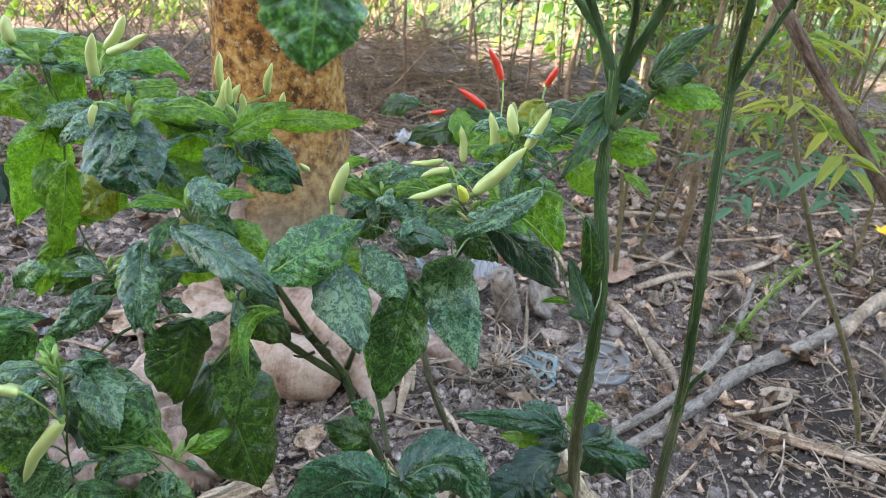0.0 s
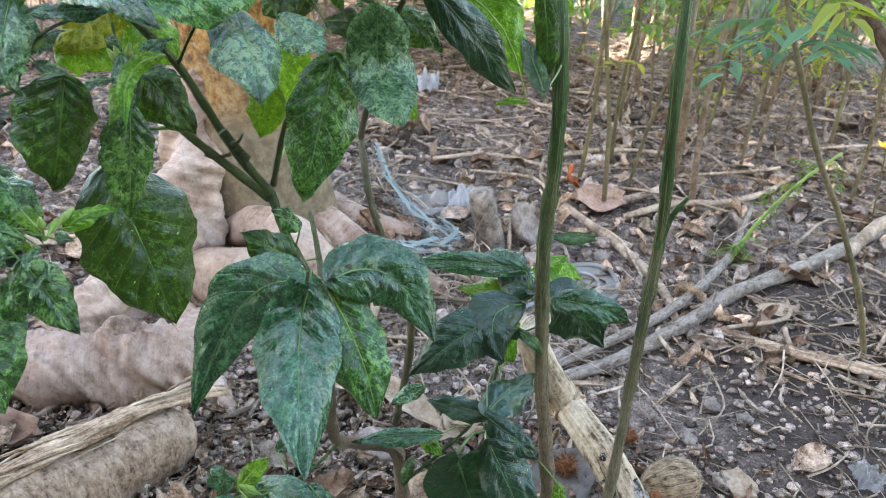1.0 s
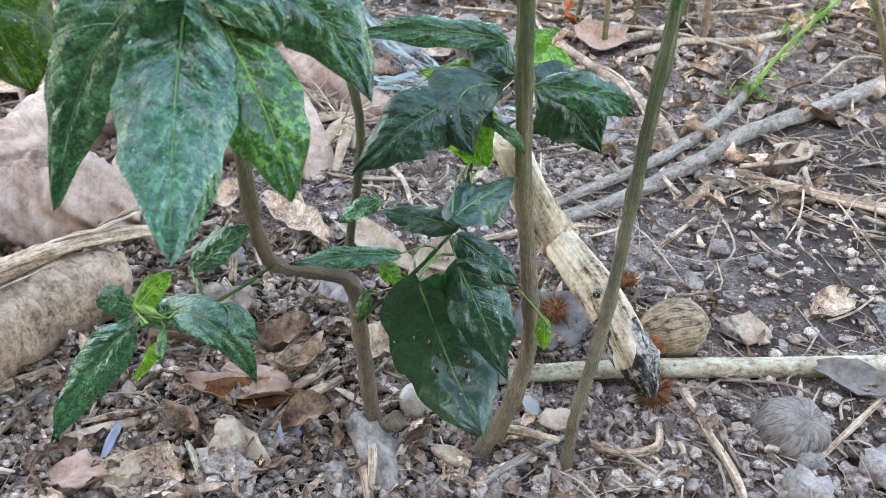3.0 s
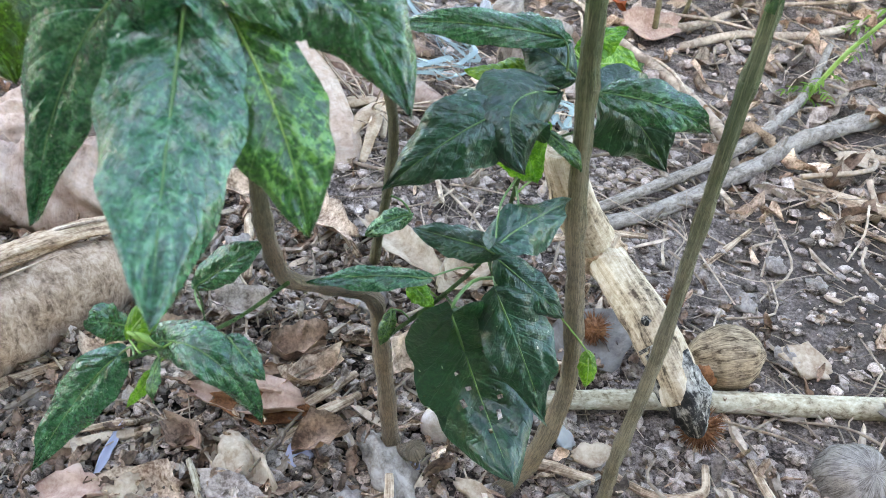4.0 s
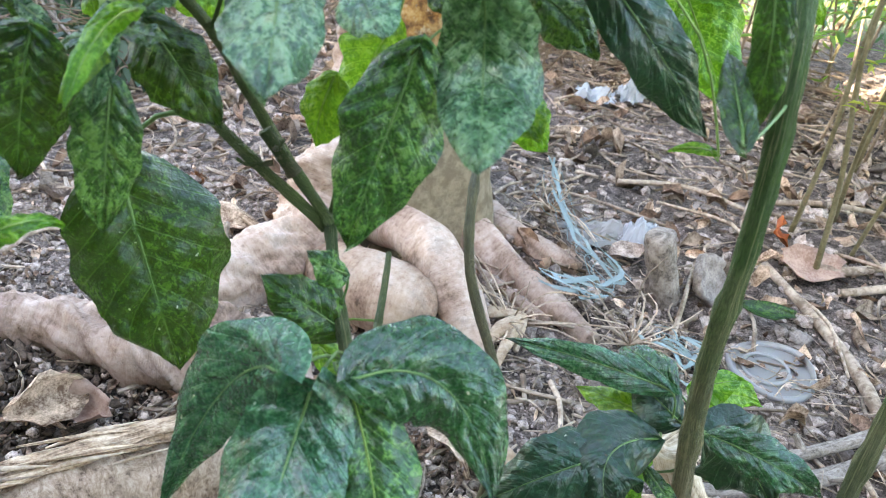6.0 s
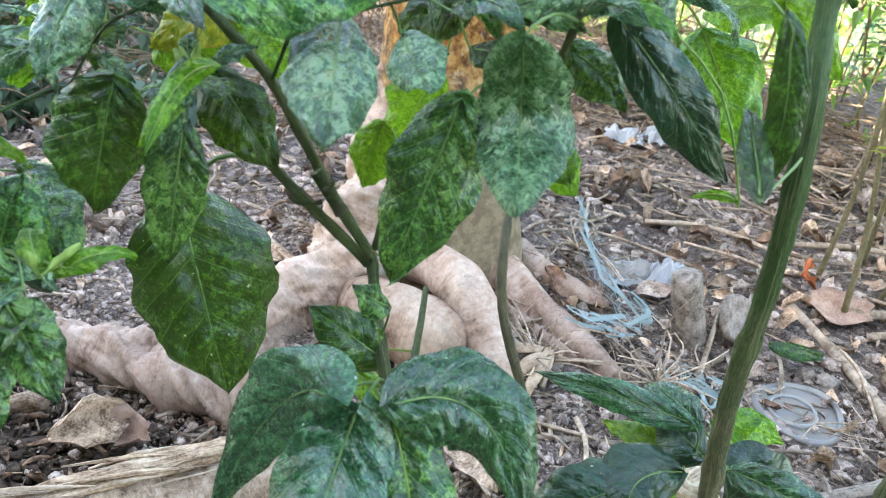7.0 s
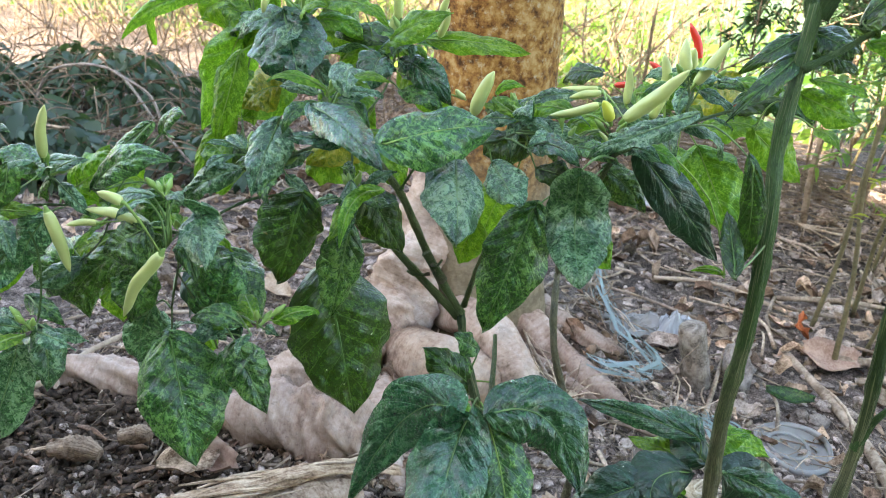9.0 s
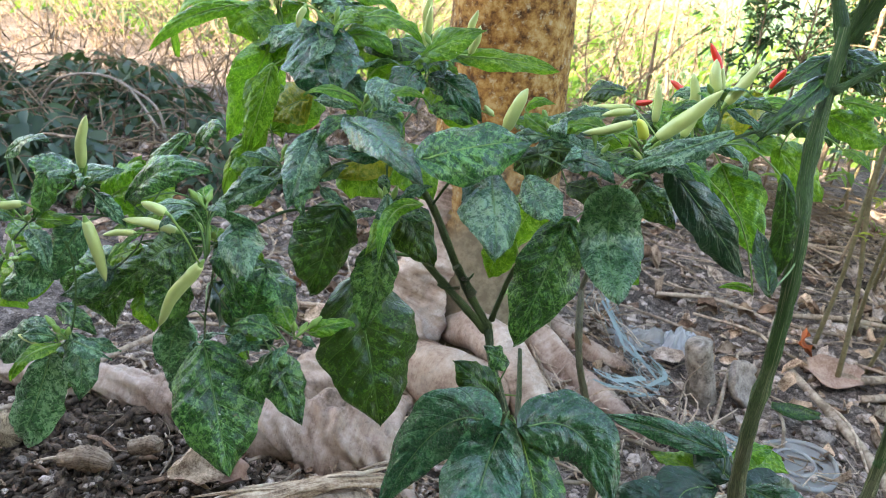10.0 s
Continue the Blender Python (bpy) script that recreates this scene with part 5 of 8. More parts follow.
leaf(plant, (-0.081, 0.773, 0.615), (-0.101, 0.758, 0.593), 0.038, (0.35, -0.66, 0.67), "bright", 0.10, 0.10)
leaf(plant, (-0.161, 0.719, 0.581), (-0.120, 0.690, 0.540), 0.043, (0.46, -0.67, 0.59), "bright", 0.10, 0.10)
leaf(plant, (0.090, 0.740, 0.576), (0.127, 0.741, 0.593), 0.027, (0.13, -0.63, 0.76), "mottled", 0.10, 0.10)
leaf(plant, (0.130, 0.751, 0.575), (0.162, 0.752, 0.598), 0.025, (0.08, -0.64, 0.76), "bright", 0.10, 0.10)
leaf(plant, (0.116, 0.717, 0.566), (0.082, 0.707, 0.552), 0.032, (0.15, -0.66, 0.74), "dark", 0.10, 0.10)
leaf(plant, (0.036, 0.602, 0.548), (0.039, 0.581, 0.510), 0.013, (0.39, -0.71, 0.59), "pale", 0.10, 0.20)
# leaves among the red pods
for bx, by, bz, tx, ty, tz, bw, kd in [(0.19, 0.955, 0.560, 0.135, 0.945, 0.570, 0.03, "dark"), (0.225, 0.905, 0.605, 0.185, 0.895, 0.565, 0.034, "yellow"), (0.20, 0.94, 0.55, 0.26, 0.92, 0.56, 0.04, "bright"), (0.22, 0.94, 0.57, 0.28, 0.94, 0.59, 0.035, "dark"), (0.16, 0.93, 0.56, 0.09, 0.92, 0.545, 0.035, "dark"), (0.14, 0.93, 0.58, 0.17, 0.90, 0.545, 0.03, "bright"), (0.24, 0.94, 0.59, 0.29, 0.93, 0.57, 0.03, "dark"), (0.18, 0.95, 0.52, 0.22, 0.90, 0.48, 0.04, "bright"), (0.10, 0.93, 0.585, 0.06, 0.93, 0.57, 0.025, "dark")]:
    leaf(plant, (bx, by, bz), (tx, ty, tz), bw, (0.1, -0.6, 0.8), kd, 0.15, 0.15)
# lower shoots
leaf(plant, (0.275, 0.759, 0.343), (0.236, 0.775, 0.352), 0.028, (0.02, -0.45, 0.89), "sheen", 0.20, 0.15)
leaf(plant, (0.262, 0.749, 0.327), (0.219, 0.756, 0.323), 0.022, (0.04, -0.48, 0.88), "bright", 0.15, 0.10)
leaf(plant, (0.281, 0.769, 0.339), (0.308, 0.778, 0.351), 0.023, (-0.03, -0.50, 0.86), "bright", 0.15, 0.10)
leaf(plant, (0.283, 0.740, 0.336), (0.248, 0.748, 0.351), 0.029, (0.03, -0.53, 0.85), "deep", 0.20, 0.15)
leaf(plant, (0.251, 0.730, 0.322), (0.274, 0.731, 0.267), 0.035, (0.04, -0.71, 0.70), "bright", 0.10, 0.10)
leaf(plant, (0.196, 0.725, 0.236), (0.169, 0.712, 0.223), 0.015, (0.11, -0.49, 0.87), "pale", 0.10, 0.15)
leaf(plant, (0.198, 0.723, 0.181), (0.217, 0.715, 0.169), 0.016, (0.09, -0.50, 0.86), "bright", 0.10, 0.10)
leaf(plant, (0.323, 0.718, 0.149), (0.326, 0.708, 0.122), 0.013, (-0.04, -0.61, 0.79), "bright", 0.10, 0.10)
leaf(plant, (0.186, 0.722, 0.153), (0.180, 0.707, 0.131), 0.011, (0.12, -0.52, 0.84), "mottled", 0.10, 0.10)
leaf(plant, (0.082, 0.585, 0.238), (0.103, 0.595, 0.263), 0.016, (0.29, -0.49, 0.83), "bright", 0.10, 0.10)
leaf(plant, (0.133, 0.590, 0.245), (0.157, 0.576, 0.235), 0.016, (0.22, -0.49, 0.84), "sheen", 0.10, 0.10)
# leaves of the side plant
leaf(plant, (-0.045, 0.552, 0.442), (-0.036, 0.567, 0.489), 0.043, (0.47, -0.59, 0.65), "mottled", 0.10, 0.10)
leaf(plant, (-0.055, 0.598, 0.538), (-0.096, 0.579, 0.506), 0.022, (0.42, -0.51, 0.75), "pale", 0.15, 0.20)
leaf(plant, (-0.139, 0.544, 0.519), (-0.068, 0.550, 0.556), 0.025, (0.52, -0.52, 0.68), "mottled", 0.15, 0.20)
leaf(plant, (-0.175, 0.553, 0.507), (-0.127, 0.567, 0.541), 0.037, (0.62, -0.57, 0.55), "bright", 0.15, 0.15)
leaf(plant, (-0.203, 0.503, 0.546), (-0.159, 0.503, 0.566), 0.014, (0.51, -0.37, 0.77), "pale", 0.10, 0.20)
leaf(plant, (-0.151, 0.515, 0.504), (-0.177, 0.505, 0.456), 0.028, (0.59, -0.46, 0.66), "pale", 0.10, 0.10)
leaf(plant, (-0.180, 0.512, 0.536), (-0.185, 0.503, 0.504), 0.016, (0.63, -0.46, 0.62), "mottled", 0.10, 0.10)
leaf(plant, (-0.188, 0.512, 0.474), (-0.219, 0.493, 0.438), 0.032, (0.56, -0.39, 0.73), "pale", 0.10, 0.10)
leaf(plant, (-0.156, 0.542, 0.460), (-0.181, 0.515, 0.442), 0.020, (0.48, -0.39, 0.78), "pale", 0.10, 0.20)
leaf(plant, (-0.102, 0.569, 0.484), (-0.161, 0.532, 0.431), 0.037, (0.49, -0.47, 0.74), "mottled", 0.10, 0.10)
leaf(plant, (-0.097, 0.540, 0.479), (-0.097, 0.530, 0.432), 0.032, (0.54, -0.53, 0.65), "mottled", 0.10, 0.10)
leaf(plant, (-0.148, 0.477, 0.419), (-0.177, 0.464, 0.341), 0.033, (0.58, -0.40, 0.71), "pale", 0.10, 0.10)
leaf(plant, (-0.131, 0.485, 0.439), (-0.119, 0.475, 0.397), 0.022, (0.57, -0.44, 0.69), "pale", 0.10, 0.15)
leaf(plant, (-0.155, 0.483, 0.439), (-0.201, 0.473, 0.400), 0.027, (0.53, -0.36, 0.76), "pale", 0.10, 0.10)
leaf(plant, (-0.151, 0.543, 0.537), (-0.194, 0.534, 0.521), 0.014, (0.48, -0.39, 0.78), "pale", 0.10, 0.20)
leaf(plant, (-0.098, 0.550, 0.436), (-0.113, 0.549, 0.384), 0.026, (0.55, -0.55, 0.63), "pale", 0.10, 0.10)
leaf(plant, (-0.143, 0.556, 0.476), (-0.179, 0.551, 0.453), 0.021, (0.48, -0.42, 0.77), "bright", 0.10, 0.10)
leaf(plant, (-0.064, 0.580, 0.465), (-0.019, 0.562, 0.447), 0.024, (0.43, -0.56, 0.71), "bright", 0.10, 0.10)
leaf(plant, (-0.235, 0.522, 0.484), (-0.188, 0.515, 0.481), 0.020, (0.62, -0.44, 0.65), "bright", 0.10, 0.10)
leaf(plant, (-0.171, 0.505, 0.441), (-0.132, 0.504, 0.432), 0.016, (0.56, -0.44, 0.71), "mottled", 0.10, 0.10)
leaf(plant, (-0.113, 0.576, 0.564), (-0.148, 0.565, 0.533), 0.016, (0.49, -0.49, 0.72), "mottled", 0.10, 0.10)
leaf(plant, (-0.054, 0.562, 0.430), (-0.061, 0.552, 0.404), 0.016, (0.44, -0.52, 0.74), "bright", 0.10, 0.10)
leaf(plant, (-0.211, 0.483, 0.477), (-0.249, 0.450, 0.430), 0.035, (0.64, -0.37, 0.68), "mottled", 0.10, 0.10)
leaf(plant, (-0.214, 0.474, 0.432), (-0.228, 0.442, 0.378), 0.039, (0.60, -0.35, 0.72), "pale", 0.10, 0.10)
leaf(plant, (-0.210, 0.493, 0.524), (-0.241, 0.471, 0.535), 0.030, (0.63, -0.39, 0.67), "mottled", 0.10, 0.10)
leaf(plant, (-0.094, 0.568, 0.563), (-0.067, 0.560, 0.583), 0.021, (0.44, -0.56, 0.70), "mottled", 0.10, 0.10)
leaf(plant, (-0.062, 0.522, 0.518), (-0.089, 0.508, 0.496), 0.037, (0.39, -0.44, 0.81), "mottled", 0.10, 0.10)
leaf(plant, (-0.046, 0.552, 0.443), (-0.022, 0.544, 0.440), 0.034, (0.30, -0.44, 0.85), "pale", 0.10, 0.10)
leaf(plant, (0.017, 0.524, 0.449), (-0.028, 0.534, 0.416), 0.034, (0.28, -0.43, 0.86), "mottled", 0.10, 0.10)
leaf(plant, (-0.178, 0.593, 0.526), (-0.145, 0.575, 0.485), 0.046, (0.64, -0.52, 0.56), "bright", 0.10, 0.10)
leaf(plant, (-0.070, 0.607, 0.521), (-0.084, 0.599, 0.530), 0.024, (0.50, -0.53, 0.69), "bright", 0.10, 0.10)
leaf(plant, (-0.134, 0.547, 0.447), (-0.115, 0.539, 0.423), 0.025, (0.59, -0.47, 0.66), "bright", 0.10, 0.10)
leaf(plant, (-0.105, 0.596, 0.445), (-0.033, 0.568, 0.426), 0.044, (0.55, -0.57, 0.61), "deep", 0.10, 0.10)
leaf(plant, (-0.082, 0.598, 0.466), (-0.015, 0.569, 0.442), 0.039, (0.54, -0.59, 0.60), "mottled", 0.10, 0.10)
leaf(plant, (-0.110, 0.577, 0.394), (-0.139, 0.567, 0.352), 0.033, (0.54, -0.46, 0.70), "pale", 0.10, 0.10)
leaf(plant, (-0.141, 0.596, 0.396), (-0.155, 0.585, 0.349), 0.033, (0.59, -0.50, 0.64), "pale", 0.10, 0.10)
leaf(plant, (-0.028, 0.561, 0.446), (-0.091, 0.579, 0.403), 0.024, (0.44, -0.45, 0.77), "mottled", 0.10, 0.10)
leaf(plant, (-0.191, 0.573, 0.451), (-0.241, 0.563, 0.396), 0.040, (0.60, -0.42, 0.68), "mottled", 0.10, 0.10)
leaf(plant, (-0.238, 0.582, 0.435), (-0.197, 0.573, 0.384), 0.041, (0.63, -0.45, 0.63), "mottled", 0.10, 0.10)
leaf(plant, (-0.176, 0.521, 0.397), (-0.211, 0.505, 0.347), 0.034, (0.58, -0.35, 0.74), "mottled", 0.10, 0.10)
leaf(plant, (-0.221, 0.562, 0.507), (-0.266, 0.561, 0.520), 0.029, (0.63, -0.41, 0.67), "mottled", 0.10, 0.10)
leaf(plant, (-0.217, 0.534, 0.459), (-0.288, 0.531, 0.405), 0.047, (0.64, -0.37, 0.67), "bright", 0.10, 0.10)
leaf(plant, (-0.120, 0.596, 0.504), (-0.147, 0.585, 0.464), 0.033, (0.57, -0.50, 0.65), "mottled", 0.10, 0.10)
# leaves of the tall plant
leaf(tall_plant, (0.135, 0.478, 0.790), (0.135, 0.463, 0.752), 0.038, (0.26, -0.89, 0.37), "vein", 0.10, 0.10)
leaf(tall_plant, (0.275, 0.785, 0.648), (0.240, 0.727, 0.604), 0.017, (0.01, -0.76, 0.65), "dark", 0.12, 0.20)
leaf(tall_plant, (0.272, 0.785, 0.658), (0.238, 0.755, 0.632), 0.015, (0.01, -0.63, 0.77), "dark", 0.12, 0.20)
leaf(tall_plant, (0.280, 0.780, 0.618), (0.320, 0.793, 0.605), 0.024, (-0.05, -0.86, 0.51), "bright", 0.12, 0.10)
leaf(tall_plant, (0.281, 0.794, 0.644), (0.311, 0.804, 0.634), 0.019, (-0.04, -0.70, 0.71), "dark", 0.12, 0.10)
leaf(tall_plant, (0.275, 0.799, 0.657), (0.311, 0.813, 0.647), 0.019, (-0.04, -0.71, 0.70), "dark", 0.12, 0.10)
leaf(tall_plant, (0.304, 0.792, 0.669), (0.353, 0.810, 0.712), 0.016, (-0.12, -0.66, 0.74), "dark", 0.12, 0.20)
leaf(tall_plant, (0.305, 0.792, 0.665), (0.335, 0.767, 0.683), 0.024, (-0.12, -0.71, 0.70), "dark", 0.10, 0.10)
leaf(tall_plant, (0.312, 0.802, 0.655), (0.369, 0.810, 0.651), 0.025, (-0.14, -0.70, 0.70), "bright", 0.10, 0.10)
leaf(tall_plant, (0.275, 0.790, 0.658), (0.305, 0.784, 0.646), 0.021, (-0.08, -0.70, 0.71), "dark", 0.10, 0.10)
leaf(tall_plant, (0.284, 0.775, 0.630), (0.321, 0.785, 0.625), 0.013, (-0.10, -0.68, 0.73), "bright", 0.10, 0.10)
leaf(tall_plant, (0.294, 0.765, 0.600), (0.311, 0.726, 0.598), 0.010, (-0.10, -0.71, 0.70), "bright", 0.10, 0.10)
# shoot tips
shoot_tip(plant, (0.178, 0.698, 0.583), 0.035, ("bright", "mottled", "pale"), 6)
shoot_tip(plant, (0.207, 0.764, 0.616), 0.035, ("bright", "mottled", "pale"), 6)
shoot_tip(plant, (0.116, 0.704, 0.582), 0.032, ("bright", "mottled", "pale"), 6)
shoot_tip(plant, (-0.005, 0.738, 0.617), 0.035, ("bright", "mottled", "pale"), 6)
shoot_tip(plant, (-0.080, 0.699, 0.628), 0.040, ("bright", "mottled", "pale"), 6)
shoot_tip(plant, (-0.066, 0.551, 0.504), 0.032, ("bright", "mottled", "pale"), 6)
shoot_tip(plant, (-0.154, 0.524, 0.531), 0.032, ("bright", "mottled", "pale"), 6)
shoot_tip(plant, (-0.111, 0.536, 0.509), 0.028, ("bright", "mottled", "pale"), 5)
shoot_tip(plant, (-0.127, 0.477, 0.442), 0.028, ("bright", "mottled", "pale"), 5)
shoot_tip(plant, (-0.045, 0.552, 0.438), 0.026, ("bright", "mottled", "pale"), 5)
shoot_tip(plant, (-0.065, 0.618, 0.546), 0.030, ("bright", "mottled", "pale"), 5)
shoot_tip(plant, (0.034, 0.608, 0.537), 0.030, ("bright", "mottled", "pale"), 5)
shoot_tip(plant, (0.266, 0.822, 0.609), 0.035, ("bright", "mottled", "pale"), 5)
shoot_tip(plant, (-0.018, 0.647, 0.586), 0.032, ("bright", "mottled", "pale"), 5)
shoot_tip(plant, (-0.026, 0.606, 0.541), 0.030, ("bright", "mottled", "pale"), 4)
shoot_tip(plant, (-0.193, 0.503, 0.501), 0.032, ("bright", "mottled", "pale"), 5)
shoot_tip(plant, (-0.195, 0.488, 0.476), 0.030, ("bright", "mottled", "pale"), 5)
shoot_tip(plant, (-0.042, 0.778, 0.615), 0.035, ("bright", "mottled", "pale"), 6)
shoot_tip(plant, (-0.123, 0.740, 0.645), 0.035, ("bright", "mottled", "pale"), 6)
shoot_tip(plant, (-0.179, 0.751, 0.650), 0.035, ("bright", "mottled", "pale"), 6)
shoot_tip(plant, (0.200, 0.791, 0.585), 0.035, ("bright", "mottled", "pale"), 6)
shoot_tip(plant, (0.100, 0.722, 0.580), 0.032, ("bright", "mottled", "pale"), 6)
shoot_tip(plant, (0.147, 0.690, 0.577), 0.030, ("bright", "mottled", "pale"), 5)
shoot_tip(plant, (0.214, 0.811, 0.608), 0.035, ("bright", "mottled", "pale"), 6)
shoot_tip(plant, (-0.073, 0.704, 0.601), 0.035, ("bright", "mottled", "pale"), 5)
shoot_tip(plant, (-0.046, 0.522, 0.541), 0.030, ("bright", "mottled", "pale"), 5)
shoot_tip(plant, (0.014, 0.534, 0.464), 0.028, ("bright", "mottled", "pale"), 5)
shoot_tip(plant, (0.264, 0.731, 0.309), 0.025, ("bright", "mottled", "pale"), 3)
shoot_tip(plant, (0.100, 0.583, 0.236), 0.022, ("bright", "mottled", "pale"), 3)
# pods
pod(plant, (-0.146, 0.515, 0.548), (-0.132, 0.511, 0.585), 0.0041, "green")
pod(plant, (-0.122, 0.496, 0.521), (-0.116, 0.502, 0.478), 0.0047, "green")
pod(plant, (-0.102, 0.516, 0.512), (-0.126, 0.511, 0.506), 0.0028, "green")
pod(plant, (-0.069, 0.521, 0.520), (-0.118, 0.521, 0.516), 0.0042, "green")
pod(plant, (-0.043, 0.513, 0.507), (-0.076, 0.508, 0.455), 0.0048, "green")
pod(plant, (-0.139, 0.474, 0.430), (-0.167, 0.470, 0.435), 0.0033, "green")
pod(plant, (-0.179, 0.493, 0.520), (-0.206, 0.489, 0.515), 0.0033, "green")
pod(plant, (0.078, 0.692, 0.585), (0.089, 0.695, 0.616), 0.0056, "green")
pod(plant, (0.165, 0.696, 0.606), (0.134, 0.691, 0.594), 0.0037, "green")
pod(plant, (0.160, 0.715, 0.610), (0.140, 0.710, 0.604), 0.0031, "green")
pod(plant, (0.176, 0.688, 0.599), (0.171, 0.683, 0.612), 0.0043, "yellow")
pod(plant, (0.181, 0.707, 0.597), (0.215, 0.712, 0.634), 0.0056, "green")
pod(plant, (0.215, 0.745, 0.621), (0.230, 0.754, 0.651), 0.0045, "green")
pod(plant, (0.205, 0.763, 0.624), (0.199, 0.770, 0.646), 0.0047, "green")
pod(plant, (0.194, 0.726, 0.597), (0.200, 0.731, 0.613), 0.0038, "green")
pod(plant, (0.183, 0.689, 0.582), (0.171, 0.684, 0.592), 0.0018, "green")
pod(plant, (0.181, 0.963, 0.607), (0.165, 0.966, 0.637), 0.0043, "red")
pod(plant, (0.168, 0.934, 0.585), (0.140, 0.939, 0.601), 0.0043, "red")
pod(plant, (0.114, 0.931, 0.576), (0.130, 0.928, 0.581), 0.0033, "red")
pod(plant, (0.227, 0.966, 0.605), (0.236, 0.963, 0.624), 0.0042, "red")
pod(plant, (0.216, 0.927, 0.574), (0.226, 0.924, 0.581), 0.0036, "red")
pod(plant, (-0.018, 0.743, 0.634), (-0.015, 0.739, 0.657), 0.0035, "green")
pod(plant, (-0.013, 0.753, 0.620), (-0.010, 0.749, 0.641), 0.0036, "green")
pod(plant, (0.018, 0.747, 0.625), (0.026, 0.744, 0.647), 0.0035, "green")
pod(plant, (-0.085, 0.670, 0.650), (-0.088, 0.666, 0.635), 0.0033, "green")
pod(plant, (-0.120, 0.731, 0.648), (-0.114, 0.728, 0.684), 0.0053, "green")
pod(plant, (-0.118, 0.750, 0.667), (-0.100, 0.752, 0.693), 0.0049, "green")
pod(plant, (-0.112, 0.742, 0.666), (-0.078, 0.742, 0.683), 0.0044, "green")
pod(plant, (-0.043, 0.786, 0.630), (-0.041, 0.785, 0.661), 0.0043, "green")
pod(plant, (-0.040, 0.763, 0.614), (-0.028, 0.766, 0.646), 0.0051, "green")
pod(plant, (-0.033, 0.778, 0.619), (-0.022, 0.776, 0.639), 0.0038, "green")
pod(plant, (-0.008, 0.799, 0.626), (-0.001, 0.796, 0.653), 0.0038, "green")
pod(plant, (-0.203, 0.756, 0.663), (-0.204, 0.757, 0.684), 0.0056, "green")
pod(plant, (0.165, 0.771, 0.594), (0.161, 0.776, 0.622), 0.0037, "green")
pod(plant, (0.190, 0.781, 0.599), (0.183, 0.786, 0.632), 0.0046, "green")
pod(plant, (0.201, 0.810, 0.605), (0.200, 0.806, 0.636), 0.0047, "green")
pod(plant, (0.040, 0.755, 0.579), (0.034, 0.750, 0.586), 0.0028, "green")
pod(plant, (0.153, 0.732, 0.609), (0.128, 0.727, 0.606), 0.0029, "green")
pod(plant, (-0.047, 0.491, 0.547), (-0.059, 0.485, 0.552), 0.0036, "green")


# ---- things on the ground ----
def stick(name, points, radii, material, label, category, rough=0.15, flat=1.0, sides=12, group="", lump=30.0):
    ob = tube(name, points, radii, material, sides=sides, steps=6, rough=rough, flat=flat, lump=lump)
    return tagged(ob, label, category, group)


def build_branch(points, radii, label):
    """A fallen branch: the wood and the stubs of its broken side twigs."""
    rng = random.Random(int(points[1][0] * 1000))
    path = [Vector(p) + Vector((rng.gauss(0, 0.006), rng.gauss(0, 0.006), 0)) for p in points]
    branch = thing("branch", label, "branch", at=points[1])
    set_parent(tube("wood", path, radii, GREYSTICK, sides=14, steps=9, rough=0.28, lump=34.0), branch)
    line = smooth_path(path, 6)
    for k in (8, 15, 21):
        p = line[min(k, len(line) - 3)]
        d = Vector((rng.gauss(0, 1), rng.gauss(0, 1), rng.uniform(0.2, 0.9))).normalized()
        set_parent(tube("stub", [p, p + d * 0.012, p + d * rng.uniform(0.016, 0.028)], [0.006, 0.0045, 0.003], GREYSTICK, sides=9, steps=4, rough=0.3, lump=80.0), branch)


stick("pole", [(0.295, 0.790, 0.006), (0.418, 0.818, 0.008), (0.561, 0.843, 0.008), (0.70, 0.868, 0.008), (1.1, 0.93, 0.008)], [0.0085, 0.0095, 0.0105, 0.011, 0.011], WHITESTICK, "straight pale greenish-white pole lying on the soil", "stick", 0.06)
build_branch([(0.300, 1.030, 0.004), (0.403, 1.112, 0.010), (0.516, 1.215, 0.014), (0.634, 1.315, 0.016), (0.771, 1.462, 0.015), (0.948, 1.628, 0.014), (1.3, 1.95, 0.01)], [0.008, 0.010, 0.011, 0.012, 0.013, 0.012, 0.010], "thick grey weathered branch lying on the ground")
build_branch([(0.300, 1.060, 0.006), (0.389, 1.118, 0.020), (0.511, 1.240, 0.022), (0.633, 1.449, 0.016), (0.725, 1.687, 0.010)], [0.006, 0.007, 0.008, 0.007, 0.005], "thinner grey-brown branch crossing a thicker one")
stick("twig", [(0.336, 1.632, 0.008), (0.450, 1.447, 0.010), (0.503, 1.324, 0.009), (0.519, 1.231, 0.006)], [0.007, 0.009, 0.009, 0.006], DRYTWIG, "pale dry twig lying on the soil", "twig")
stick("bark_strip", [(0.575, 1.225, 0.006), (0.663, 1.180, 0.010), (0.731, 1.160, 0.012), (0.797, 1.141, 0.011), (0.95, 1.10, 0.008)], [0.010, 0.014, 0.015, 0.015, 0.012], PLANK, "long split strip of tan bark", "bark strip", 0.3, 0.4)
bleached = thing("bleached_branch", "bleached cream branch with a knot hole and charred end", "branch", at=(0.421, 0.805, 0.0))
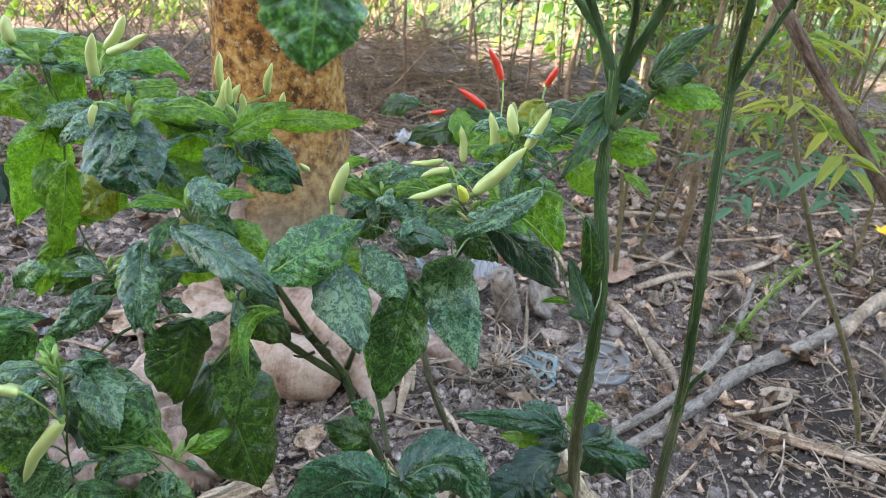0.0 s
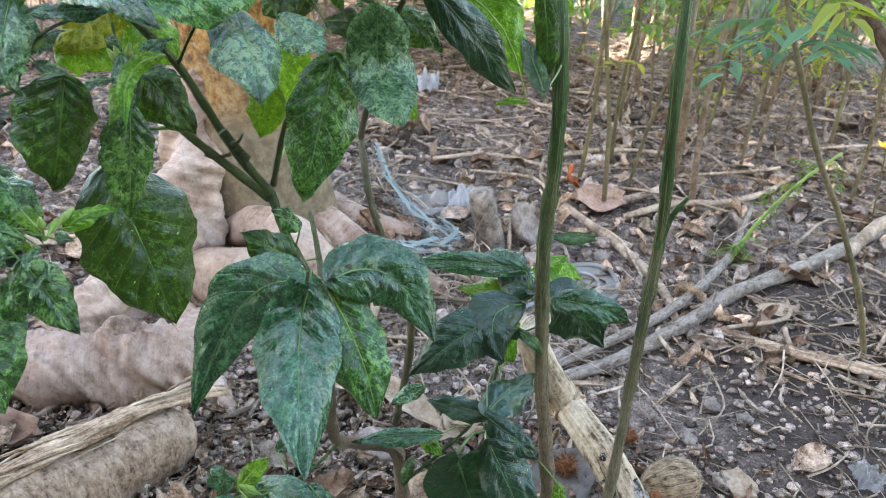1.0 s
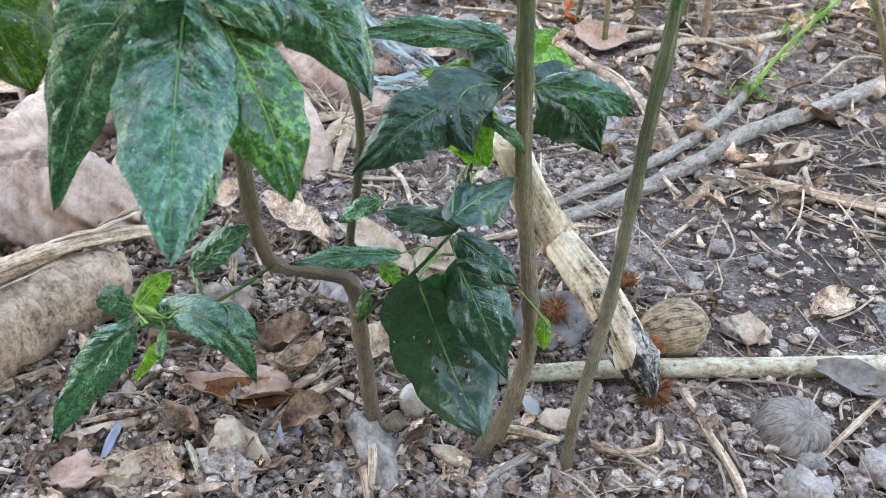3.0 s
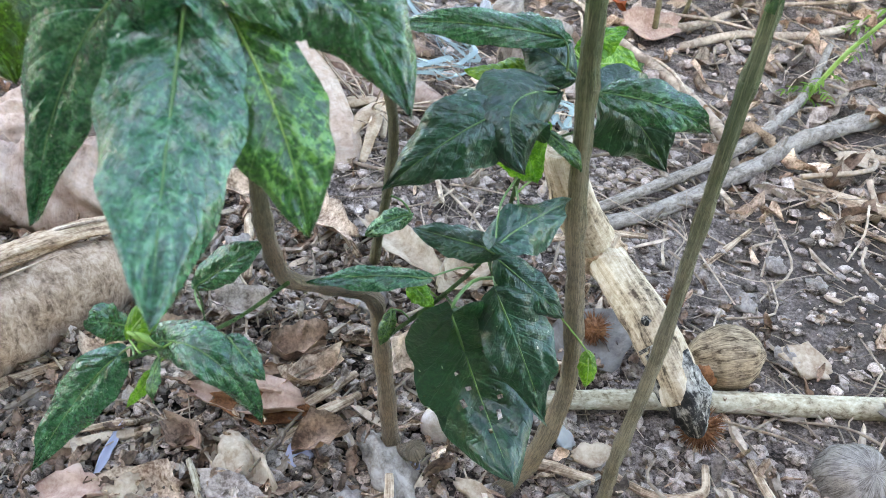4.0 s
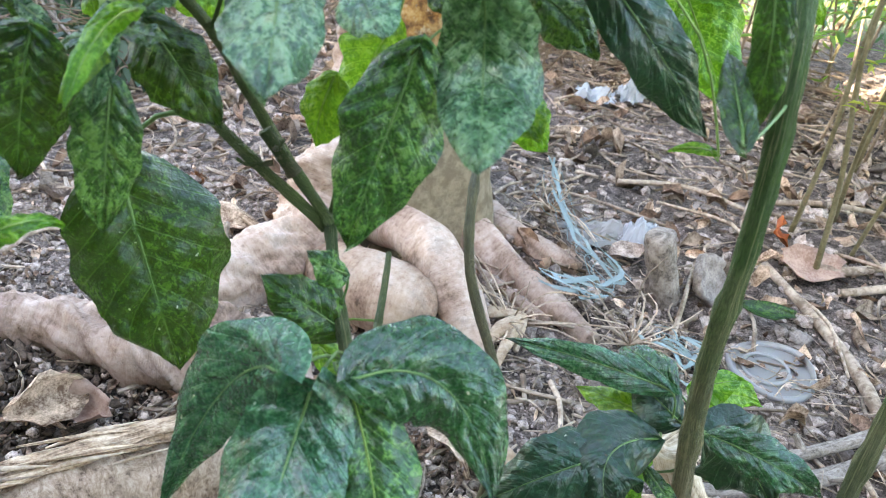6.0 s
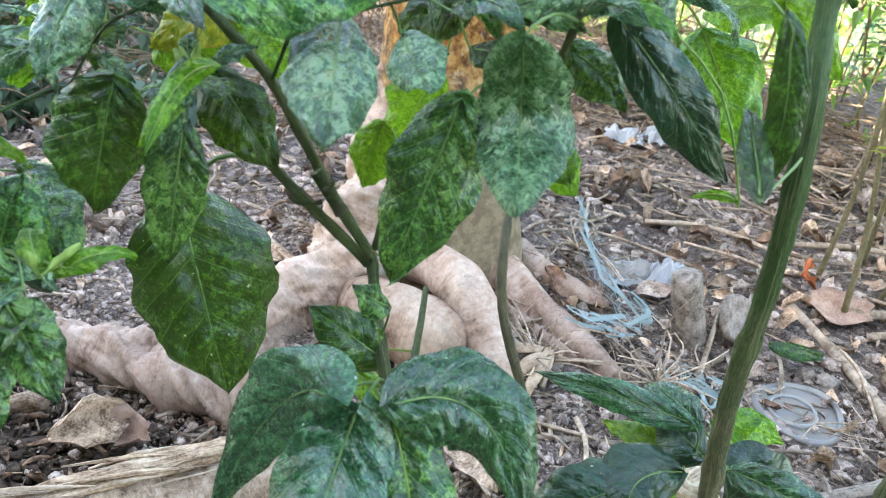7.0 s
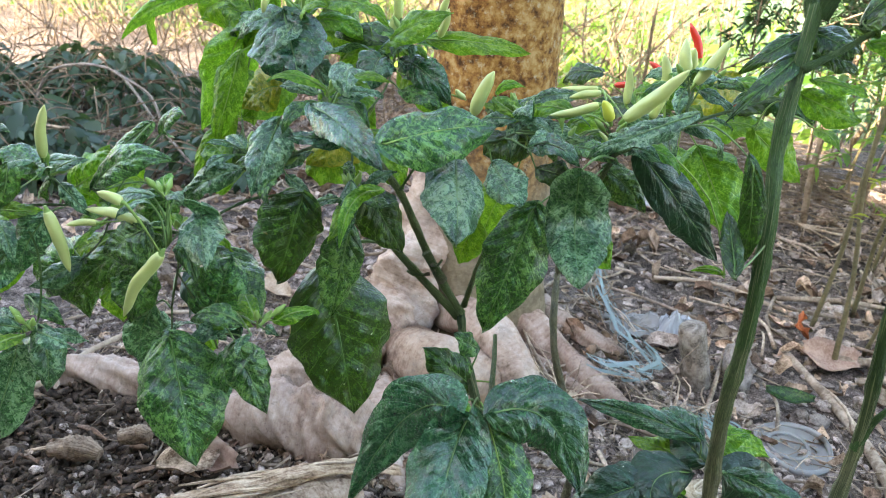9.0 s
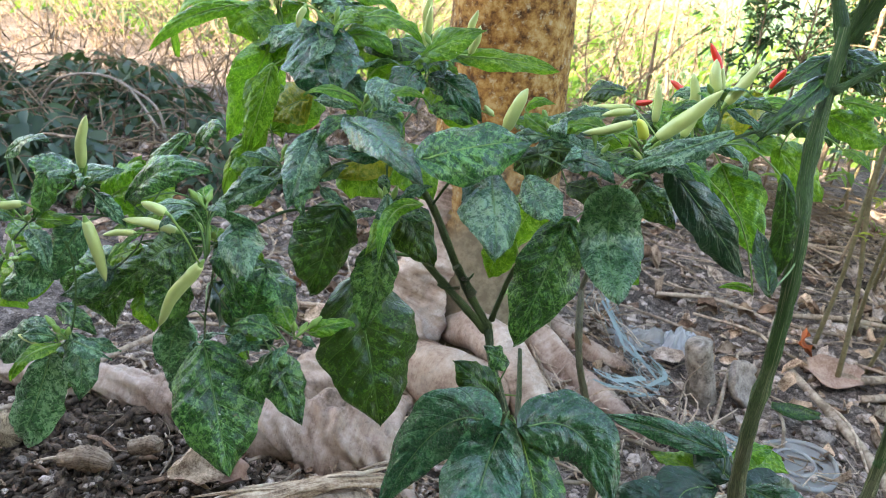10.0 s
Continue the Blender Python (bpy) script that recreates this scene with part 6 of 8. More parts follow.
set_parent(tube("wood", [(0.279, 0.842, 0.232), (0.296, 0.855, 0.187), (0.312, 0.866, 0.152), (0.333, 0.878, 0.114), (0.354, 0.846, 0.107), (0.375, 0.815, 0.098), (0.397, 0.788, 0.079), (0.411, 0.776, 0.060)], [0.014, 0.017, 0.017, 0.018, 0.0175, 0.018, 0.0175, 0.0165], BLEACHED, sides=24, steps=10, rough=0.22, lump=30.0), bleached)
set_parent(tube("bark_ring", [(0.327, 0.875, 0.123), (0.333, 0.8785, 0.114), (0.339, 0.870, 0.112)], [0.0190, 0.0205, 0.0192], PLANK, sides=22, steps=5, rough=0.35, lump=60.0), bleached)
set_parent(tube("charred_end", [(0.386, 0.801, 0.089), (0.398, 0.787, 0.078), (0.412, 0.775, 0.060), (0.421, 0.770, 0.047), (0.429, 0.765, 0.032)], [0.0172, 0.0186, 0.0180, 0.015, 0.007], CHAR, sides=20, steps=6, rough=0.45, lump=70.0), bleached)
set_parent(tube("knot_hole", [(0.3728, 0.8045, 0.1075), (0.3722, 0.8015, 0.1105)], [0.0046, 0.0036], CHAR, sides=10, steps=2, rough=0.4, lump=200.0), bleached)
stick("stub", [(0.214, 1.42, 0.0), (0.205, 1.41, 0.05), (0.19, 1.40, 0.12)], [0.026, 0.024, 0.021], GREYSTICK, "short upright grey broken stump", "stump", 0.2)
stick("bark_plank", [(-0.30, 0.555, 0.104), (-0.227, 0.660, 0.098), (-0.183, 0.735, 0.094), (-0.140, 0.815, 0.083), (-0.10, 0.870, 0.068), (-0.075, 0.902, 0.052)], [0.012, 0.014, 0.014, 0.012, 0.008], PLANK, "splintered tan strip of bark on a log", "bark strip", 0.6, 0.45, 22)
stick("log", [(-0.32, 0.50, 0.052), (-0.222, 0.645, 0.046), (-0.180, 0.716, 0.044), (-0.140, 0.785, 0.038), (-0.112, 0.835, 0.028), (-0.102, 0.850, 0.022)], [0.046, 0.046, 0.045, 0.042, 0.034, 0.015], LOGBARK, "pale brown log half sunk in soil", "log", 0.25, 1.0, 24)
rng = random.Random(14)
for k in range(16):
    u = rng.random()
    c = Vector((-0.26, 0.615, 0.104)).lerp(Vector((-0.09, 0.885, 0.066)), u) + Vector((rng.gauss(0, 0.010), rng.gauss(0, 0.010), rng.uniform(0.002, 0.012)))
    d = Vector((0.25, 0.28, rng.uniform(-0.06, 0.05))).normalized() * rng.uniform(0.03, 0.08)
    stick("splinter", [c - d, c + Vector((0, 0, 0.003)), c + d], [0.0012, rng.uniform(0.002, 0.0045), 0.0006], rng.choice((PLANK, TAN, LOGBARK)), "loose fibrous splinter of tan bark", "splinter", 0.3, 0.5, 7, "bark splinters")
stick("dry_stalk", [(-0.64, 0.63, 0.07), (-0.585, 0.750, 0.065), (-0.584, 0.848, 0.075), (-0.585, 0.962, 0.07)], [0.004, 0.004, 0.0045, 0.004], DRYTWIG, "thin tan dry stalk leaning over soil", "stalk")
for pts, rad in [
    ([(-0.175, 0.695, 0.008), (-0.129, 0.711, 0.008), (-0.099, 0.740, 0.007)], 0.005),
    ([(-0.070, 0.645, 0.006), (-0.023, 0.663, 0.007), (0.021, 0.684, 0.006)], 0.0045),
    ([(0.180, 0.700, 0.008), (0.194, 0.663, 0.006), (0.206, 0.626, 0.004)], 0.0065),
    ([(0.571, 0.732, 0.004), (0.618, 0.779, 0.010), (0.70, 0.862, 0.016)], 0.0035),
    ([(0.605, 1.179, 0.004), (0.667, 1.125, 0.005), (0.80, 1.07, 0.005)], 0.0045),
    ([(0.341, 0.723, 0.003), (0.303, 0.678, 0.004), (0.281, 0.657, 0.003)], 0.003),
    ([(0.463, 1.022, 0.004), (0.520, 1.100, 0.006)], 0.004),
    ([(0.552, 1.524, 0.006), (0.598, 1.583, 0.010), (0.633, 1.655, 0.006)], 0.006),
    ([(0.48, 0.77, 0.004), (0.50, 0.70, 0.010), (0.505, 0.66, 0.004)], 0.005),
    ([(0.36, 0.735, 0.004), (0.40, 0.715, 0.008), (0.435, 0.722, 0.012), (0.44, 0.75, 0.012)], 0.005),
    ([(0.32, 0.93, 0.004), (0.325, 0.90, 0.03), (0.33, 0.88, 0.07)], 0.006),
    ([(0.10, 0.70, 0.006), (0.125, 0.73, 0.012), (0.15, 0.76, 0.008)], 0.007),
    ([(0.09, 0.72, 0.006), (0.12, 0.75, 0.012), (0.14, 0.785, 0.006)], 0.006),
    ([(-0.06, 1.02, 0.01), (-0.02, 0.94, 0.014), (0.0, 0.88, 0.008)], 0.007),
    ([(0.02, 1.06, 0.01), (0.05, 1.00, 0.014), (0.10, 0.94, 0.008)], 0.006),
    ([(0.15, 0.96, 0.006), (0.22, 0.93, 0.012), (0.30, 0.94, 0.008)], 0.007),
    ([(0.25, 1.00, 0.006), (0.34, 1.03, 0.018), (0.40, 1.05, 0.010)], 0.006),
    ([(-0.52, 1.20, 0.05), (-0.44, 1.22, 0.055), (-0.36, 1.20, 0.05)], 0.013),
    ([(-0.62, 1.06, 0.05), (-0.52, 1.12, 0.06), (-0.40, 1.11, 0.055)], 0.005),
]:
    rad *= 0.8
    stick("dry_stick", pts, [rad * 0.8, rad * 1.05, rad * 0.7], PLANK, "short dry pale stick lying in the litter", "stick", 0.4, 0.8, 10, "sticks in the litter")


for pts, rad, mat in [
    ([(-0.20, 0.640, 0.020), (-0.148, 0.684, 0.020), (-0.100, 0.738, 0.012)], 0.0065, PLANK),
    ([(-0.21, 0.672, 0.018), (-0.162, 0.705, 0.018), (-0.118, 0.735, 0.014)], 0.0045, PLANK),
    ([(-0.062, 0.652, 0.014), (-0.026, 0.668, 0.018), (0.006, 0.683, 0.014)], 0.0050, TAN),
    ([(-0.055, 0.668, 0.016), (-0.028, 0.678, 0.020), (-0.004, 0.692, 0.014)], 0.0035, PLANK),
    ([(0.042, 0.661, 0.018), (0.056, 0.643, 0.022), (0.072, 0.620, 0.014)], 0.0028, WHITESTICK),
    ([(0.196, 0.678, 0.024), (0.200, 0.662, 0.024), (0.203, 0.640, 0.018)], 0.0040, PLANK),
    ([(0.296, 0.722, 0.012), (0.320, 0.718, 0.016), (0.352, 0.716, 0.012)], 0.0055, PLANK),
    ([(0.280, 0.652, 0.010), (0.315, 0.685, 0.016), (0.356, 0.722, 0.012)], 0.0032, GREYSTICK),
]:
    stick("dry_stick", pts, [rad * 0.8, rad, rad * 0.7], mat, "split dry stick lying by the stems", "stick", 0.35, 0.75, 12, "sticks in the litter")
stick("wood_chunk", [(0.170, 0.722, 0.004), (0.182, 0.704, 0.010), (0.200, 0.682, 0.012), (0.222, 0.648, 0.008)], [0.010, 0.014, 0.015, 0.010], GREYSTICK, "grey crumbling chunk of rotten wood", "wood", 0.55, 0.7, 22, "", 60.0)


def ball(name, at, radii, material, label, category, rough=0.06, lump=3.0, turn=(0, 0, 0), group="", n=18, dent=0.0):
    """A lumpy rounded body with fibres running from pole to pole."""
    verts, uvs, faces = [], [], []
    e = Euler([radians(a) for a in turn])
    for i in range(n + 1):
        th = math.pi * i / n
        for j in range(2 * n + 1):
            ph = math.pi * j / n
            p = Vector((math.sin(th) * math.cos(ph), math.sin(th) * math.sin(ph), math.cos(th)))
            q = 1 + rough * noise.noise(p * lump + Vector(at) * 9) - dent * math.exp(-(th / 0.5) ** 2)
            w = Vector((p.x * radii[0], p.y * radii[1], p.z * radii[2])) * q
            w.rotate(e)
            verts.append(Vector(at) + w)
            uvs.append((j / (2 * n), i / n))
    for i in range(n):
        for j in range(2 * n):
            k = i * (2 * n + 1) + j
            faces.append((k, k + 2 * n + 1, k + 2 * n + 2, k + 1))
    ob = mesh_object(name, verts, faces, material, None, uvs)
    return tagged(ob, label, category, group) if label else ob


nut = ball("palm_nut", (0.462, 0.862, 0.027), (0.030, 0.029, 0.034), HUSK, "round fibrous brown palm nut on the soil", "palm nut", 0.12, 2.5, (10, 75, 20), "palm nuts")
set_parent(ball("bare_patch", (0.446, 0.841, 0.024), (0.011, 0.010, 0.012), RUST, "", "", 0.2), nut)
ball("palm_nut", (0.562, 0.768, 0.006), (0.033, 0.030, 0.029), HUSKGREY, "grey weathered palm nut half buried in soil", "palm nut", 0.10, 2.0, (20, 10, 10), "palm nuts", 18, 0.15)
ball("palm_nut", (-0.560, 0.685, 0.062), (0.026, 0.024, 0.024), HUSK, "brown fibrous palm nut beside a dry stalk", "palm nut", 0.10, 2.0, (40, 60, 10), "palm nuts")
set_parent(tube("lump", [(-0.462, 0.69, 0.056), (-0.437, 0.70, 0.062), (-0.415, 0.708, 0.064), (-0.398, 0.712, 0.062)], [0.008, 0.014, 0.014, 0.008], RHIZOME, sides=16, steps=10, rough=0.25, lump=40.0, node_every=0.007), thing("rhizome", "ringed pale rhizome lump lying on dark soil", "rhizome", "", (-0.43, 0.70, 0.05)))
set_parent(tube("lump", [(-0.41, 0.755, 0.055), (-0.385, 0.765, 0.064), (-0.37, 0.765, 0.068)], [0.008, 0.012, 0.007], RHIZOME, sides=16, steps=10, rough=0.25, lump=40.0, node_every=0.006), thing("rhizome", "small ringed rhizome lump on dark soil", "rhizome", "", (-0.39, 0.76, 0.05)))


rng = random.Random(19)
for k in range(14):
    x, y = -0.47 + rng.gauss(0, 0.10), 0.73 + rng.gauss(0, 0.05)
    a, ln = rng.uniform(0, 6.283), rng.uniform(0.03, 0.07)
    p = Vector((x, y, ground_height(x, y) + 0.006))
    e = Vector((x + ln * math.cos(a), y + ln * math.sin(a), ground_height(x + ln * math.cos(a), y + ln * math.sin(a)) + 0.010))
    stick("rotten_stick", [p, p.lerp(e, 0.5) + Vector((rng.gauss(0, 0.006), 0, 0.006)), e], [0.002, rng.uniform(0.003, 0.006), 0.0015], rng.choice((BROWNLEAF, BROWNLEAF, PLANK)), "short dark rotten stick in black leaf mould", "stick", 0.35, 0.8, 9, "rotten sticks")


def bristle(at, r, count, label):
    """A spent palm flower end: a core with stiff rusty bristles."""
    rng = random.Random(int(at[0] * 1000))
    root_ob = thing("spiky_husk", label, "husk", "rusty husks", (at[0], at[1], at[2] - r))
    set_parent(ball("core", at, (r * 0.62, r * 0.62, r * 0.55), RUST, "", "", 0.2, 5.0, (0, 0, 0), "", 10), root_ob)
    h = Heap()
    for _ in range(count):
        d = Vector((rng.gauss(0, 1), rng.gauss(0, 1) - 0.3, rng.gauss(0, 0.9) + 0.1)).normalized()
        s = d.orthogonal().normalized() * r * 0.05
        c, e = Vector(at) + d * r * 0.45, Vector(at) + d * r * rng.uniform(0.85, 1.15)
        o = d.cross(s)
        h.add([c + s, c - s * 0.5 + o * 0.8, c - s * 0.5 - o * 0.8, e], [(0, 1, 3), (1, 2, 3), (2, 0, 3)])
    set_parent(h.make("bristles", RUST, "", "", None, ""), root_ob)


bristle((0.437, 0.784, 0.018), 0.021, 260, "rusty brown spiky seed husk under a charred branch")
bristle((0.425, 0.950, 0.013), 0.014, 160, "small rusty spiky seed husk on soil")
bristle((0.345, 0.880, 0.018), 0.019, 200, "pale tan and rusty spiky husk beside a stem")
bristle((-0.55, 1.28, 0.05), 0.020, 200, "rusty brown husk lying near the tree")


def scrap(name, at, size, material, label, category, turn=0.0, tilt=(0, 0), curl=0.25, ragged=0.25, group="", thick=0.0008):
    """A curled flat piece: a dry leaf, a chip of bark or a shred of plastic."""
    rng = random.Random(int((at[0] * 131 + at[1] * 17) * 100) & 0xFFFF)
    verts, faces = [], []
    n, m = 9, 7
    e = Euler((radians(tilt[0]), radians(tilt[1]), radians(turn)))
    ph = rng.uniform(0, 6)
    top = []
    for i in range(n):
        u = i / (n - 1)
        hw = math.sin(math.pi * min(max(u, 0.06), 0.94)) ** 0.6
        for j in range(m):
            v = 2 * j / (m - 1) - 1
            jag = 1 + ragged * noise.noise(Vector((u * 6 + ph, v * 4, at[0] * 30)))
            p = Vector(((u - 0.5) * size[0] * (1 + 0.2 * ragged * math.sin(v * 5 + ph)), v * hw * size[1] * 0.5 * jag, 0))
            p.z = curl * size[1] * (v * v * 0.5 + 0.25 * math.sin(u * 4 + ph)) + 0.06 * size[1] * noise.noise(Vector((u * 5, v * 5, ph)))
            top.append(p)
    for off in (thick, -thick):
        for p in top:
            q = p + Vector((0, 0, off))
            q.rotate(e)
            verts.append(q + Vector(at))
    k = n * m
    for i in range(n - 1):
        for j in range(m - 1):
            a = i * m + j
            faces.append((a, a + 1, a + m + 1, a + m))
            faces.append((k + a, k + a + m, k + a + m + 1, k + a + 1))
    rim = [j for j in range(m)] + [i * m + m - 1 for i in range(1, n)] + [(n - 1) * m + j for j in range(m - 2, -1, -1)] + [i * m for i in range(n - 2, 0, -1)]
    for a, b in zip(rim, rim[1:] + rim[:1]):
        faces.append((b, a, a + k, b + k))
    return tagged(mesh_object(name, verts, faces, material), label, category, group)


def crumple(name, at, size, material, label, category, turn=0.0):
    """A thin plastic film lying in loose creased folds."""
    off = Vector((at[0] * 37, at[1] * 23, 0))
    n = 26
    verts, faces = [], []
    e = Euler((0, 0, radians(turn)))
    for i in range(n):
        for j in range(n):
            u, v = 2 * i / (n - 1) - 1, 2 * j / (n - 1) - 1
            q = Vector((u, v, 0))
            rim = 1 + 0.35 * noise.noise(q * 2.1 + off)
            p = Vector((u * size[0] * rim * math.sqrt(1 - v * v * 0.4), v * size[1] * rim * math.sqrt(1 - u * u * 0.4), 0))
            fold = abs(noise.noise(q * 1.7 + off)) * 1.3 + 0.6 * abs(noise.noise(q * 3.6 + off * 2)) + 0.22 * abs(noise.noise(q * 8.0 + off))
            p.z = size[2] * fold * (1 - 0.6 * max(abs(u), abs(v)) ** 3)
            p.rotate(e)
            verts.append(p + Vector(at))
    for i in range(n - 1):
        for j in range(n - 1):
            k = i * n + j
            faces.append((k, k + n, k + n + 1, k + 1))
    return tagged(mesh_object(name, verts, faces, material, None, None, False), label, category)


scrap("dead_leaf", (0.352, 1.70, 0.035), (0.060, 0.055), ORANGE, "curled bright orange dead leaf on soil", "dead leaf", 70, (60, 10), 0.5, 0.3)
scrap("dead_leaf", (0.415, 1.63, 0.020), (0.100, 0.080), REDBROWN, "large reddish-brown dead leaf on soil", "dead leaf", 10, (18, 0), 0.3, 0.4)
scrap("dead_leaf", (0.683, 1.285, 0.012), (0.070, 0.030), TAN, "tan dead leaf beside a grey branch", "dead leaf", 10, (15, 0), 0.3, 0.3)
scrap("bark_chip", (0.545, 0.895, 0.008), (0.046, 0.034), TAN, "flat tan chip of bark on soil", "bark chip", -20, (18, 5), 0.1, 0.4, "", 0.002)
scrap("dead_leaf", (0.635, 0.94, 0.016), (0.060, 0.034), DRYLEAF, "pale curled dead leaf on grey soil", "dead leaf", 40, (22, 10), 0.5, 0.3)
crumple("plastic_shred", (0.705, 0.935, 0.004), (0.024, 0.020, 0.018), BAGCLEAR, "bluish white shred of plastic on soil", "plastic", 70)
scrap("dead_leaf", (0.630, 0.83, 0.016), (0.075, 0.034), HUSKGREY, "grey curled dead leaf by a pole", "dead leaf", -10, (20, 0), 0.5, 0.3)
scrap("plastic_shred", (0.120, 0.690, 0.010), (0.020, 0.026), PURPLE, "blue-grey flake of plastic in litter", "plastic", 30, (20, 0), 0.1, 0.4)
scrap("plastic_shred", (-0.02, 0.655, 0.02), (0.05, 0.008), PURPLE, "thin lilac strip of plastic in litter", "plastic", 95, (50, 0), 0.2, 0.3)
scrap("plastic_shred", (0.205, 0.702, 0.010), (0.014, 0.022), PURPLE, "small lilac flake by the stem", "plastic", 80, (30, 0), 0.1, 0.3)
scrap("plastic_shred", (0.325, 0.752, 0.012), (0.018, 0.026), BAGCLEAR, "pale green flake of plastic by a stem", "plastic", 80, (40, 0), 0.1, 0.4)
scrap("bark_chip", (0.350, 0.742, 0.010), (0.036, 0.020), TAN, "tan chip of bark in litter", "bark chip", 20, (20, 0), 0.2, 0.4, "", 0.0015)
scrap("bark_chip", (0.085, 0.665, 0.012), (0.070, 0.034), TAN, "tan curved strip of bark by a pebble", "bark chip", -25, (25, 0), 0.6, 0.2, "", 0.0015)
scrap("husk", (0.02, 0.628, 0.012), (0.060, 0.050), DRYLEAF, "crumbled tan husk in litter", "husk", 10, (25, 0), 0.5, 0.5)
scrap("dead_leaf", (0.08, 0.72, 0.016), (0.085, 0.026), RUST, "curled rusty brown dead leaf in litter", "dead leaf", 5, (20, 0), 0.8, 0.4)
scrap("dead_leaf", (0.145, 0.95, 0.022), (0.120, 0.034), TAN, "long curled tan dead leaf in litter", "dead leaf", -35, (20, 0), 0.7, 0.3)
scrap("dead_leaf", (0.21, 0.93, 0.018), (0.075, 0.045), TAN, "curled pinkish tan dead leaf", "dead leaf", 60, (25, 0), 0.6, 0.3)
scrap("dead_leaf", (-0.322, 0.772, 0.055), (0.075, 0.050), DRYLEAF, "crumpled tan dead leaf beside a log", "dead leaf", 95, (60, 20), 0.9, 0.5)
scrap("dead_leaf", (-0.300, 0.797, 0.042), (0.080, 0.050), REDBROWN, "dark curled dead leaf beside a log", "dead leaf", 10, (20, 0), 0.7, 0.4)
scrap("dead_leaf", (-0.50, 1.185, 0.070), (0.075, 0.036), TAN, "pale orange curled dead leaf near the roots", "dead leaf", -15, (25, 0), 0.5, 0.2)
scrap("dead_leaf", (-0.42, 1.19, 0.050), (0.07, 0.05), DRYLEAF, "tan dead leaf near the roots", "dead leaf", 20, (20, 0), 0.4, 0.4)
crumple("plastic_shred", (-0.56, 1.16, 0.050), (0.040, 0.022, 0.022), BAGWHITE, "crumpled white plastic shred near the roots", "plastic", 10)
crumple("plastic_sheet", (0.09, 1.555, 0.012), (0.080, 0.045, 0.030), BAGCLEAR, "grey crumpled plastic sheet on soil", "plastic", 15)
crumple("plastic_sheet", (0.150, 1.565, 0.014), (0.040, 0.035, 0.045), BAGWHITE, "crumpled white plastic scrap on soil", "plastic", 40)
crumple("plastic_bag", (-0.13, 2.28, 0.008), (0.048, 0.05, 0.038), BAGWHITE, "crumpled bluish-white plastic bag on soil", "plastic bag", 25)
crumple("plastic_bag", (-0.05, 2.33, 0.008), (0.042, 0.040, 0.055), BAGWHITE, "crumpled white plastic bag on soil", "plastic bag", 70)
scrap("dead_leaf", (0.34, 0.865, 0.012), (0.09, 0.07), HUSKGREY, "broad grey dead leaf under a branch", "dead leaf", 40, (15, 0), 0.3, 0.3)
scrap("flat_stone", (0.268, 1.46, 0.035), (0.075, 0.085), STONE, "grey rounded stone slab in the litter", "stone", 70, (60, 0), 0.2, 0.15, "", 0.006)
scrap("fallen_leaf", (0.36, 1.43, 0.030), (0.075, 0.030), LEAF["dark"], "small fallen dark green leaf on soil", "leaf", 8, (25, 0), 0.4, 0.1)
scrap("dead_leaf", (-0.06, 1.02, 0.02), (0.05, 0.035), DRYLEAF, "curled dead leaf near roots", "dead leaf", 50, (30, 0), 0.6, 0.4)
ball("pebble", (0.072, 0.672, 0.012), (0.012, 0.020, 0.011), TAN, "smooth tan oval pebble on litter", "pebble", 0.05, 2.0, (0, 0, -20), "pebbles", 10)
ball("snail_shell", (0.222, 0.742, 0.010), (0.019, 0.015, 0.014), SHELL, "broken whitish snail shell by a stem", "snail shell", 0.08, 2.0, (0, 75, 10), "", 14, 0.18)
stick("pipe_piece", [(0.450, 0.725, 0.007), (0.459, 0.729, 0.008)], [0.0062, 0.0062], TAN, "short white bit of pipe on soil", "pipe", 0.02)
for px, py, pr in [(0.56, 0.70, 0.020), (0.63, 0.735, 0.020), (0.57, 0.735, 0.012), (0.53, 0.90, 0.012), (0.41, 1.42, 0.016), (0.58, 1.02, 0.010), (0.54, 1.04, 0.012), (0.50, 0.97, 0.012), (0.10, 0.63, 0.012), (0.17, 0.66, 0.012), (0.25, 0.655, 0.013), (0.30, 0.665, 0.010), (0.12, 0.88, 0.026), (-0.02, 0.92, 0.02), (-0.01, 0.60, 0.013), (-0.11, 0.70, 0.014), (0.47, 1.20, 0.013), (0.55, 1.35, 0.014)]:
    ball("stone", (px, py, pr * 0.35), (pr * 1.1, pr * 0.9, pr * 0.7), STONE, "small rough grey stone on soil", "stone", 0.55, 2.2, (0, 0, px * 900), "stones", 9)


